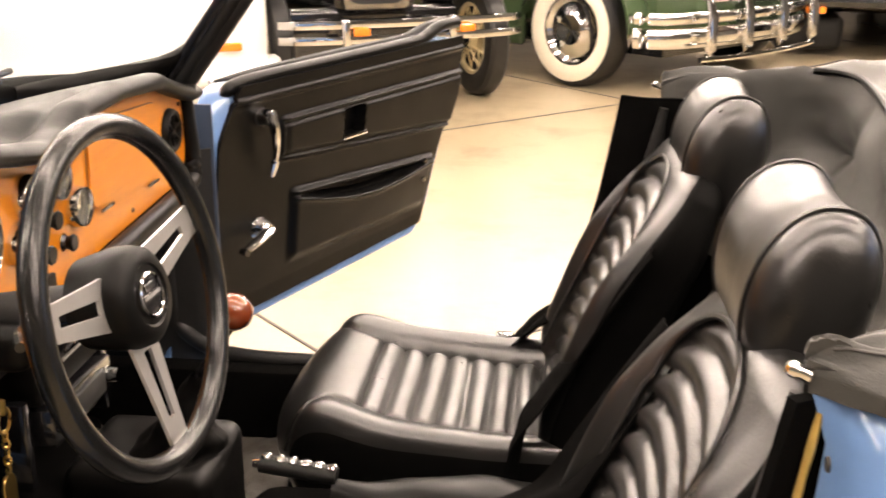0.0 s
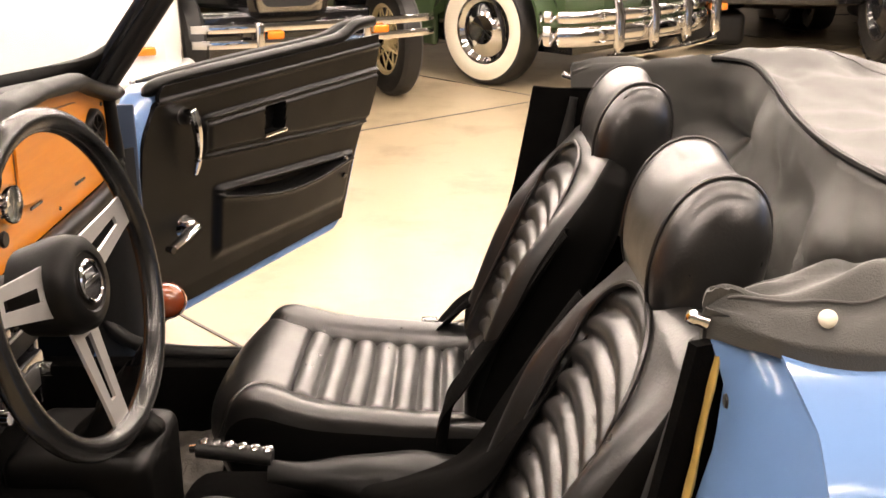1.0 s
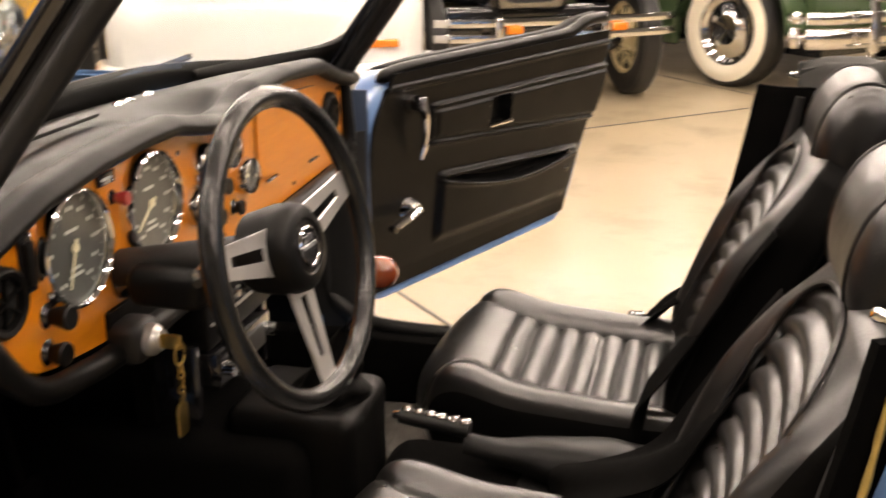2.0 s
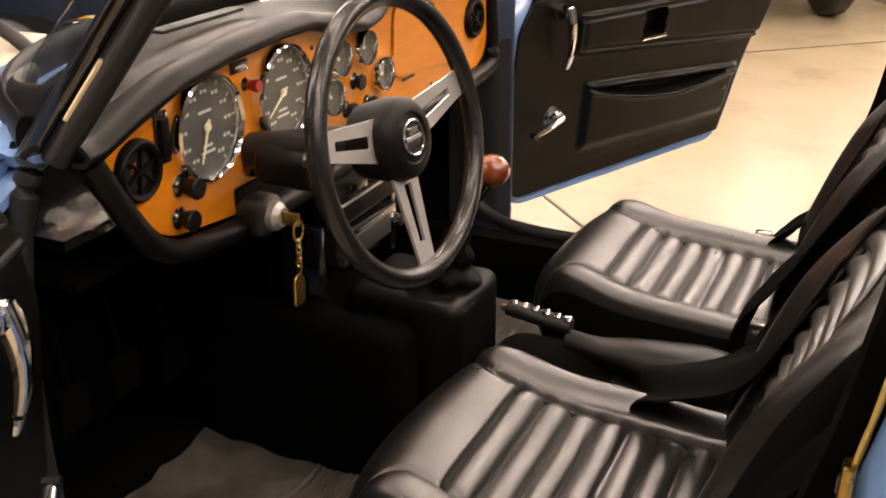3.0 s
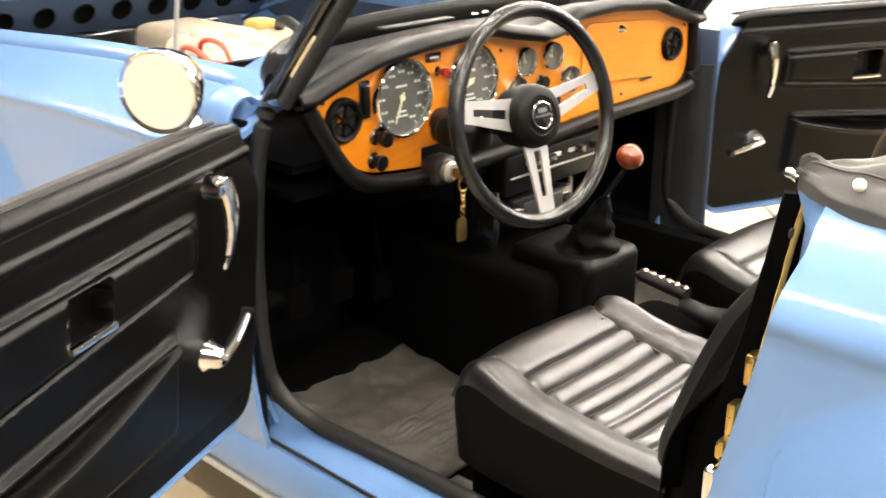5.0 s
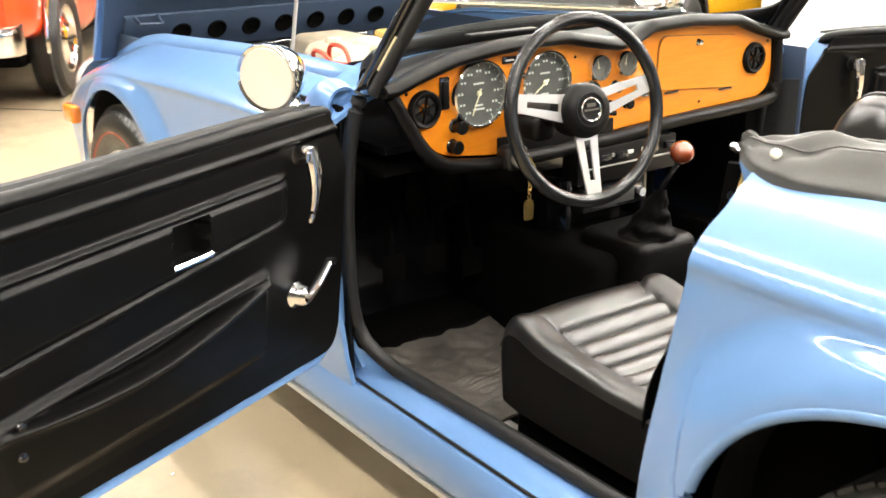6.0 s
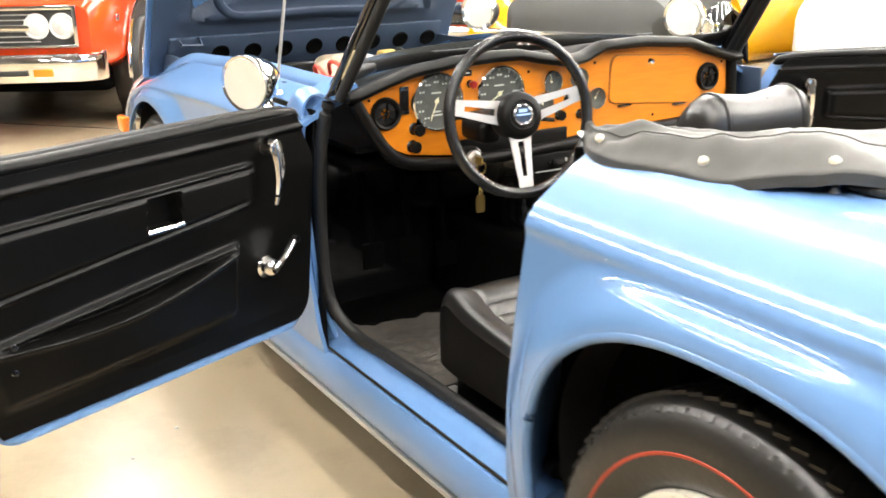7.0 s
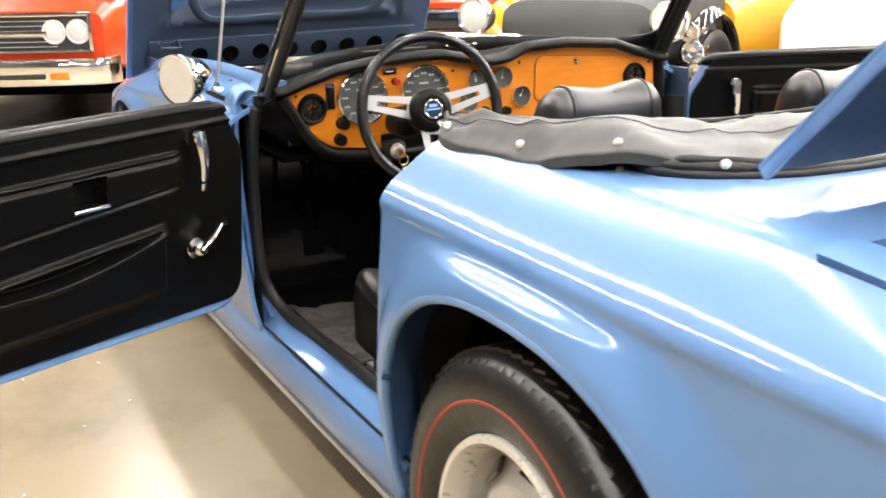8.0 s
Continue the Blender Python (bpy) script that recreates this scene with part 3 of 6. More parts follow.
# engine pieces seen over the wing
eng = group_of("engine", car)
part("heater_box", box(-1.78, -1.42, -0.32, -0.02, 0.66, 0.835, 0.04, 4), BEIGE, eng, "dirty beige heater box")
part("brake_servo", lathe([(0.0, 0.0), (0.07, 0.005), (0.095, 0.03), (0.095, 0.10), (0.06, 0.13), (0.0, 0.135)], 28, Matrix.Translation((-1.42, -0.32, 0.74)) @ Matrix.Rotation(radians(-90), 4, "Y")), BEIGE, eng)
part("rocker_cover", box(-2.25, -1.62, -0.11, 0.09, 0.62, 0.79, 0.035, 3), BEIGE, eng, "dirty beige rocker cover")
part("air_cleaner", box(-2.15, -1.75, -0.36, -0.22, 0.62, 0.76, 0.03, 3), BLACK_PAINT, eng)
part("battery", box(-1.62, -1.42, 0.10, 0.30, 0.60, 0.82, 0.01), BLACK_PAINT, eng)
part("clip", box(-1.72, -1.66, -0.13, -0.07, 0.82, 0.855, 0.012), YELLOW_SEAL, eng, "yellowed cable clip")
for a in ([(-1.37, -0.43, 0.74), (-1.40, -0.425, 0.815), (-1.47, -0.42, 0.848), (-1.55, -0.40, 0.842), (-1.62, -0.36, 0.80), (-1.63, -0.34, 0.74)],
          [(-1.38, -0.46, 0.75), (-1.42, -0.465, 0.80), (-1.50, -0.47, 0.812), (-1.58, -0.45, 0.80), (-1.63, -0.41, 0.75)],
          [(-1.36, -0.38, 0.76), (-1.39, -0.40, 0.822), (-1.44, -0.43, 0.830), (-1.50, -0.46, 0.80), (-1.56, -0.47, 0.75)],
          [(-1.60, -0.33, 0.80), (-1.54, -0.36, 0.852), (-1.46, -0.37, 0.856), (-1.40, -0.39, 0.82), (-1.38, -0.41, 0.76)]):
    part("cable", tube(spline(a, 6), 0.0055, 6), RED_CABLE, eng, "red ignition cable")
part("hose", tube(spline([(-1.38, -0.16, 0.80), (-1.50, -0.15, 0.862), (-1.62, -0.10, 0.85), (-1.8, 0.05, 0.74)], 8), 0.012, 10), RUBBER, eng, "black rubber hose")
part("radiator", box(-2.46, -2.40, -0.28, 0.28, 0.34, 0.75, 0.01), BLACK_PAINT, eng)

for x, y, r in ((-1.50, -0.24, 0.030), (-1.63, -0.20, 0.038), (-1.70, -0.26, 0.022)):
    part("cap", lathe([(0.0, 0.016), (r * 0.8, 0.014), (r, 0.006), (r * 1.05, 0.0)], 20, Matrix.Translation((x, y, 0.834))), BEIGE, eng)


# bonnet, hinged at its nose and propped up
bonnet = group_of("bonnet", car, Matrix.Translation((-2.56, 0, 0.715)) @ Matrix.Rotation(radians(-62), 4, "Y"), "light blue bonnet standing open, its underside bared in shade-darkened blue")


def bonnet_skin(u, v):
    x = lerp(0.0, 1.22, u)
    y = lerp(-0.60, 0.60, v)
    return Vector((x, y, 0.02 + 0.035 * (1 - (y / 0.60) ** 2) * math.sin(math.pi * min(u * 1.1, 1.0))))


part("skin", sheet(bonnet_skin, 24, 24, 0.012), [PAINT], bonnet)


def bonnet_liner(u, v):
    x, y = lerp(0.02, 1.20, u), lerp(-0.585, 0.585, v)
    h = -0.006
    in_panel = step(0.30, 0.34, x + 0.16 * (abs(y) / 0.5) ** 4) * (1 - step(1.05, 1.09, x)) * (1 - step(0.44, 0.48, abs(y)))
    edge = math.exp(-((x - 0.24) / 0.02) ** 2) * (1 - step(0.46, 0.50, abs(y)))
    rim = 4.0 * in_panel * (1 - in_panel)
    h += 0.040 * in_panel - 0.014 * edge - 0.016 * rim
    side = step(0.30, 0.33, x) * (1 - step(0.50, 0.515, abs(y))) * step(0.485, 0.50, abs(y))
    h += 0.012 * side
    return Vector((x, y, h))


part("liner", sheet(bonnet_liner, 90, 60, 0.006), PAINT_SHADED, bonnet, "pressed underside in dull, shade-darkened blue")
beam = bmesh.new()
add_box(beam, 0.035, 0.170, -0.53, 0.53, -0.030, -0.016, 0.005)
part("stiffener", beam, PAINT_SHADED, bonnet)
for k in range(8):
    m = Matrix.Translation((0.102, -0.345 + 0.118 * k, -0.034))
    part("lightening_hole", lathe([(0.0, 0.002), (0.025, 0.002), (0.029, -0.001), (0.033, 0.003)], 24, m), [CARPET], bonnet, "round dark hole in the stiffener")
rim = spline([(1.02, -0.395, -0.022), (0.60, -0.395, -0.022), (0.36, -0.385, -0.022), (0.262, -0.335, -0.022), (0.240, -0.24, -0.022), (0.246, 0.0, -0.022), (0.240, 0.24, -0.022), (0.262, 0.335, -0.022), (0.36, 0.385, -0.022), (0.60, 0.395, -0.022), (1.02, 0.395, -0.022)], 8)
part("pressed_rim", tube(rim, 0.017, 10, flat=0.6, hint=(0, 0, 1)), PAINT_SHADED, bonnet, "raised pressed rim of the underside panel")
part("safety_catch", tube([(0.17, -0.50, -0.03), (0.17, -0.50, -0.07), (0.17, -0.43, -0.075), (0.17, -0.43, -0.03)], 0.006, 6), PAINT_SHADED, bonnet)
aerial = group_of("aerial", car, None, "thin chrome aerial on the wing")
part("mast", tube([(-1.195, -0.652, 0.850), (-1.203, -0.600, 1.15), (-1.211, -0.548, 1.45)], [0.0042, 0.0036, 0.0028], 8), ALLOY, aerial)
part("socket", lathe([(0.0, 0.022), (0.006, 0.020), (0.008, 0.010), (0.014, 0.006), (0.016, 0.0)], 16, Matrix.Translation((-1.195, -0.652, 0.838))), CHROME, aerial)

# rear deck, boot and open boot lid
def deck_height(x, inset):
    """The deck carries on the wing's curve and flattens inboard."""
    return 0.8755 - 0.03 * step(0.60, 1.02, x) + 0.011 * (1 - math.exp(-inset * 0.40 / 0.011))


def deck_top(u, v):
    x = lerp(0.16, 0.715, u)
    half = flank(0.875) + 0.006 - 0.025 * step(0.45, 1.05, x) ** 1.2
    y = lerp(-half, half, v)
    return Vector((x, y, deck_height(x, half - abs(y))))
part("rear_deck", sheet(deck_top, 24, 90, 0.012), PAINT, car, "light blue rear deck", 50)
for s in (-1, 1):
    def rail(u, v, s=s):
        x = lerp(0.715, 1.02, u)
        half = flank(0.875) + 0.006 - 0.025 * step(0.45, 1.05, x) ** 1.2
        return Vector((x, s * (half - 0.052 * (1 - v)), deck_height(x, 0.052 * (1 - v))))
    part("boot_gutter", sheet(rail, 16, 8, 0.012), PAINT, car)
    part("boot_seal", tube([(x, s * (flank(0.875) - 0.075 - 0.025 * step(0.45, 1.05, x) ** 1.2), 0.868 - 0.03 * step(0.60, 1.02, x)) for x in (0.73, 0.80, 0.88, 0.97)], 0.008, 8), RUBBER, car, "black boot seal")
part("tail_panel", box(0.98, 1.03, -0.56, 0.56, 0.34, 0.872, 0.03, 3), PAINT, car)
part("boot_box", box(0.735, 0.98, -0.44, 0.44, 0.45, 0.50), CARPET, car)
part("boot_wall", box(0.715, 0.735, -0.50, 0.50, 0.45, 0.850), CARPET, car)
lid = group_of("boot_lid", car, Matrix.Translation((0.528, 0, 0.918)) @ Matrix.Rotation(radians(-44), 4, "Y"), "light blue boot lid standing open")
part("skin", box(0.0, 0.50, -0.470, 0.470, 0.004, 0.012, 0.0035), PAINT, lid)
part("liner", box(0.012, 0.488, -0.455, 0.455, -0.006, 0.004, 0.003), PAINT_SHADED, lid, "underside in dull, shade-darkened blue")
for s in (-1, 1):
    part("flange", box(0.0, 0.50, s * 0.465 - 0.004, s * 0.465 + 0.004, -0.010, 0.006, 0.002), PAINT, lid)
part("rib", box(0.10, 0.50, -0.02, 0.02, -0.022, -0.006, 0.006), PAINT_SHADED, lid)

# windscreen: curved glass in a black frame
def screen_base(y):
    k = (y / 0.58) ** 2
    return Vector((-1.245 + 0.205 * min(abs(y) / 0.58, 1.02) ** 5, y, 0.884 - 0.034 * k))


def screen_top(y):
    k = (y / 0.58) ** 2
    return Vector((-0.930 + 0.140 * min(abs(y) / 0.58, 1.02) ** 5, y * 0.93, 1.190 - 0.022 * k))


frame_part = group_of("windscreen", car)
part("glass", sheet(lambda u, v: screen_base(lerp(-0.57, 0.57, u)).lerp(screen_top(lerp(-0.57, 0.57, u)), v), 30, 10, 0.0), GLASS, frame_part, "clear curved windscreen glass").visible_shadow = False
ys = [lerp(-0.58, 0.58, k / 24) for k in range(25)]
part("lower_frame", tube([screen_base(y) + Vector((0.012, 0, 0.012)) for y in ys], 0.012, 14, flat=2.1), PADDING, frame_part, "black raised lip under the windscreen glass")
part("upper_frame", tube([screen_top(y) for y in ys], 0.018, 10), BLACK_PAINT, frame_part)
for s in (-1, 1):
    a, b = screen_base(s * 0.585) + Vector((0.014, 0, 0)), screen_top(s * 0.585) + Vector((0.014, 0, 0))
    part("pillar", tube([a + (b - a) * (k / 8 - 0.02) for k in range(9)], 0.021, 12, flat=0.62, hint=(1, 0, 0)), BLACK_PAINT, frame_part, "black windscreen pillar")
    off = Vector((0.034, s * 0.003, -0.004))
    part("pillar_seal", tube([a + off + (b - a) * (k / 8) for k in range(9)], 0.013, 10), RUBBER, frame_part, "black rubber seal beside the pillar")
    web = [a + Vector((0.017, -s * 0.004, -0.004)) + (b - a) * (k / 8) for k in range(9)]
    part("pillar_web", tube(web, 0.012, 10), RUBBER, frame_part)
    # the highlight in the groove, modelled as a short cream strip
    part("pillar_glint", tube([a + Vector((0.021, s * 0.0125, -0.004)) + (b - a) * (k / 20) for k in range(3, 8)], 0.0034, 6), CREAM, frame_part, "short cream strip painted as a glint in the pillar groove")
    # the frame's lower corner sweeps from the lip into the pillar
    sweep = []
    for k in range(11):
        w = k / 10
        y = s * lerp(0.40, 0.588, 1 - (1 - w) ** 2.0)
        v = 0.035 + 0.30 * w ** 2.6
        sweep.append(screen_base(y).lerp(screen_top(y), v) + Vector((0.012, 0, 0.0)))
    part("frame_corner", tube(sweep, [0.012 + 0.014 * math.sin(math.pi * k / 10) - 0.006 * (k == 10) for k in range(11)], 12, flat=0.7, hint=(1, 0, 0)), PADDING, frame_part, "black rounded corner of the windscreen frame")
for y0, x0 in ((-0.30, -1.275), (0.10, -1.30)):
    bm = add_tube(bmesh.new(), [(x0, y0, 0.868), (x0 + 0.035, y0 + 0.06, 0.886), (x0 + 0.02, y0 + 0.30, 0.884)], 0.005, 6)
    add_tube(bm, [(x0 + 0.03, y0 + 0.12, 0.884), (x0 + 0.03, y0 + 0.45, 0.890)], 0.006, 6)
    part("wiper", bm, RUBBER, car, "black windscreen wiper")

# ---- doors ----
SHELL = [(-0.018, 0.405), (0.027, 0.342), (0.755, 0.350), (0.800, 0.390), (0.845, 0.55), (0.905, 0.69), (0.930, 0.78), (0.930, 0.830), (0.82, 0.828), (0.72, 0.828), (0.050, 0.836), (-0.018, 0.72)]


def door_frame(s):
    o, u, n = Vector((-0.927, s * 0.676, 0)), Vector((0.410, s * 0.912, 0)), Vector((0.912, -s * 0.410, 0))

    def p(a, w, z):
        lean = -0.028 * min(max((0.79 - z) / 0.26, 0.0), 1.5)
        return o + u * a + n * (w + lean) + Vector((0, 0, z))
    return p


def rear_edge(z):
    return table(z, [(0.350, 0.745), (0.366, 0.775), (0.392, 0.790), (0.55, 0.838), (0.69, 0.898), (0.78, 0.922), (0.90, 0.922)])


def welt(d, w=0.0045):
    return math.exp(-(d / w) ** 2)


def card_height(a, z, cup_a):
    """Padding, welts and pocket of the trimmed door card."""
    h = 0.0
    g1, g2 = 0.752 - 0.006 * (a - 0.18), 0.672 - 0.080 * (a - 0.18)
    pk = 0.588 - 0.075 * (a - 0.22)
    pb = 0.425 - 0.02 * (a - 0.22)
    right = step(0.165, 0.20, a)
    inside = right * step(g2, g2 + 0.018, z) * (1 - step(g1 - 0.018, g1, z))
    h += 0.013 * inside
    h += 0.011 * right * welt(z - g1, 0.0052) + 0.011 * right * welt(z - g2, 0.0052) + 0.009 * welt(z - 0.808, 0.0055) + 0.006 * welt(a - 0.178, 0.005) * step(g2, g2 + 0.01, z) * (1 - step(g1 - 0.01, g1, z))
    h += 0.004 * step(0.808, 0.814, z)
    left_edge = step(0.212, 0.235, a) * (1 - step(rear_edge(z) - 0.05, rear_edge(z) - 0.02, a))
    sag = math.sin(math.pi * min(max((a - 0.22) / 0.55, 0), 1))
    top = pk - 0.030 * sag
    h += 0.022 * left_edge * (1 - step(top - 0.010, top, z)) * step(pb, pb + 0.03, z) * (0.6 + 0.4 * sag)
    h += 0.015 * left_edge * welt(z - pk, 0.0075) + 0.008 * left_edge * welt(z - top + 0.012, 0.006)
    h -= 0.012 * left_edge * step(top, top + 0.006, z) * (1 - step(pk - 0.012, pk - 0.004, z))
    cup = step(cup_a, cup_a + 0.004, a) * (1 - step(cup_a + 0.076, cup_a + 0.080, a)) * step(0.674, 0.678, z) * (1 - step(0.736, 0.740, z))
    h -= 0.030 * cup
    h += 0.0012 * noise.noise(Vector((a * 9, z * 14, 0.3)))
    return h


def build_door(s, driver):
    p = door_frame(s)
    cup_a = 0.374 if driver else 0.386
    door = group_of("door", car, None, "light blue door standing wide open with a black padded card")
    # painted shell
    bm = bmesh.new()
    outline = rounded(SHELL, [0.035, 0.035, 0.03, 0.05, 0.04, 0.04, 0.03, 0.012, 0.02, 0.03, 0.03, 0.03], 4)
    rings = []
    for w, inset in ((-0.066, 0.10), (-0.062, 0.06), (-0.022, 0.05), (-0.017, 0.012), (-0.021, 0.0), (-0.085, 0.0), (-0.105, 0.012), (-0.112, 0.05)):
        cx, cz = 0.46, 0.62
        rings.append([p(cx + (a - cx) * (1 - inset), w, cz + (z - cz) * (1 - inset * 1.6)) for a, z in outline])
    add_rings(bm, rings, True, True)
    part("shell", bm, PAINT, door, "light blue painted door shell")

    # trimmed card
    def f(u, v):
        z = lerp(lerp(0.364, 0.374, u), 0.838, v)
        cut = 0.048 * (1 - math.sqrt(max(1 - (max(0.424 - z, 0.0) / 0.060) ** 2, 0.0))) + 0.03 * (1 - math.sqrt(max(1 - (max(z - 0.80, 0.0) / 0.040) ** 2, 0.0)))
        a = lerp(-0.008 + cut + 0.045 * step(0.715, 0.83, z), rear_edge(z) - 0.008, u)
        return p(a, -0.012 + card_height(a, z, cup_a), z)
    part("card", sheet(f, 200, 230, 0.010 * s), VINYL, door, "black padded vinyl door card with raised welts and a pocket", 60)
    # rolled top rail
    top = [p(a, -0.030, z) for a, z in [(0.02, 0.826), (0.10, 0.840), (0.40, 0.842), (0.70, 0.844), (0.77, 0.852), (0.83, 0.868), (0.915, 0.870)]]
    part("top_rail", tube(spline(top, 6), [0.004, 0.009, 0.013] + [0.016] * 34, 12, flat=0.9), VINYL, door, "rolled black top rail")
    slot = [p(a, -0.060, z) for a, z in [(0.04, 0.846), (0.40, 0.850), (0.70, 0.852), (0.80, 0.868), (0.91, 0.876)]]
    part("window_slot", tube(spline(slot, 5), [0.003, 0.006] + [0.009] * 19, 8), RUBBER, door)
    strip = [p(a, -0.075, z) for a, z in [(0.04, 0.843), (0.40, 0.847), (0.70, 0.849), (0.80, 0.864), (0.91, 0.871)]]
    part("waist_strip", tube(spline(strip, 5), 0.004, 6), ALLOY, door)
    # door catch lever: boss and curved tapering grip
    nrm = (p(0.1, 1, 0.8) - p(0.1, 0, 0.8)).normalized()
    (la, lz), (ta, tz) = ((0.138, 0.783), (0.128, 0.660)) if driver else ((0.114, 0.770), (0.125, 0.650))
    a0 = p(la, -0.012, lz)
    q = nrm.to_track_quat("Z", "Y").to_matrix().to_4x4()
    bm = lathe([(0.0, 0.034), (0.010, 0.033), (0.016, 0.028), (0.018, 0.018), (0.017, 0.006), (0.019, 0.0)], 20, Matrix.Translation(a0) @ q)
    add_tube(bm, spline([p(la, 0.010, lz + 0.012), p(lerp(la, ta, 0.15), 0.022, lerp(lz, tz, 0.2)), p(lerp(la, ta, 0.45), 0.024, lerp(lz, tz, 0.5)), p(lerp(la, ta, 0.8), 0.018, lerp(lz, tz, 0.8)), p(ta, 0.012, tz)], 5), [0.0165 - 0.00055 * k for k in range(21)], 10, flat=0.7)
    part("handle", bm, CHROME, door, "chrome door lever")
    # window winder: pivot disc, arm and knob
    tip = (0.086, 0.575) if driver else (0.030, 0.518)
    ba, bz = (0.132, 0.519) if driver else (0.120, 0.537)
    b0 = p(ba, -0.012, bz)
    bm = lathe([(0.0, 0.030), (0.012, 0.029), (0.018, 0.022), (0.020, 0.010), (0.026, 0.0)], 20, Matrix.Translation(b0) @ q)
    add_tube(bm, spline([p(ba, 0.012, bz), p(lerp(ba, tip[0], 0.45), 0.022, lerp(bz, tip[1], 0.45)), p(tip[0], 0.026, tip[1])], 6), [0.0165 - 0.0006 * k for k in range(13)], 12, flat=0.6)
    part("window_winder", bm, CHROME, door, "chrome window winder")
    part("winder_knob", tube([p(tip[0], 0.018, tip[1]), p(tip[0] - 0.002, 0.036, tip[1])], [0.0065, 0.0075], 14), BLACK_PAINT, door)
    # pull cup with its bright bar
    part("pull_bar", tube([p(cup_a - 0.003, 0.000, 0.675), p(cup_a + 0.083, 0.000, 0.675)], 0.006, 8, flat=1.0), CHROME, door, "bright bar of the door pull")
    for zc in (0.498, 0.545):
        part("pocket_stud", lathe([(0.0, 0.005), (0.006, 0.004), (0.008, 0.0)], 10, Matrix.Translation(p(0.748, 0.004, zc)) @ q), BLACK_PAINT, door)
    if not driver:
        # black block over the painted hinge edge, standing in for its shade
        bm = bmesh.new()
        add_rings(bm, [[p(a, w, z) for w, z in ((-0.020, 0.40), (-0.020, 0.70), (-0.092, 0.70), (-0.092, 0.40))] for a in (-0.021, 0.0)])
        part("front_edge_shade", bm, CARPET, door)
    if driver:
        # bullet mirror on the outer skin
        c = p(0.085, -0.115, 0.896)
        back = (p(1, 0, 0.9) - p(0, 0, 0.9)).normalized()
        aim = (Vector((0.50, -0.86, -0.06))).normalized()
        m = Matrix.Translation(c) @ aim.to_track_quat("Z", "Y").to_matrix().to_4x4() @ Matrix.Scale(1.03, 4)
        part("mirror_shell", lathe([(0.050, 0.0), (0.058, 0.004), (0.060, 0.0), (0.058, -0.02), (0.050, -0.045), (0.034, -0.075), (0.016, -0.095), (0.0, -0.102)], 36, m), CHROME, door, "chrome bullet mirror shell")
        part("mirror_glass", lathe([(0.0, 0.0025), (0.052, 0.0025), (0.0525, 0.0)], 36, m), MIRROR_CREAM, door, "round mirror glass")
        part("mirror_foot", tube([c - aim * 0.04, p(0.06, -0.085, 0.866), p(0.06, -0.085, 0.846)], [0.012, 0.014, 0.022], 12), CHROME, door)
    return door


build_door(-1, True)
build_door(1, False)

# ---- seats ----
def dense(k, n):
    """-1 to 1, closer together towards the ends."""
    t = k / n * 2 - 1
    return math.sin(t * math.pi / 2) * 0.65 + t * 0.35


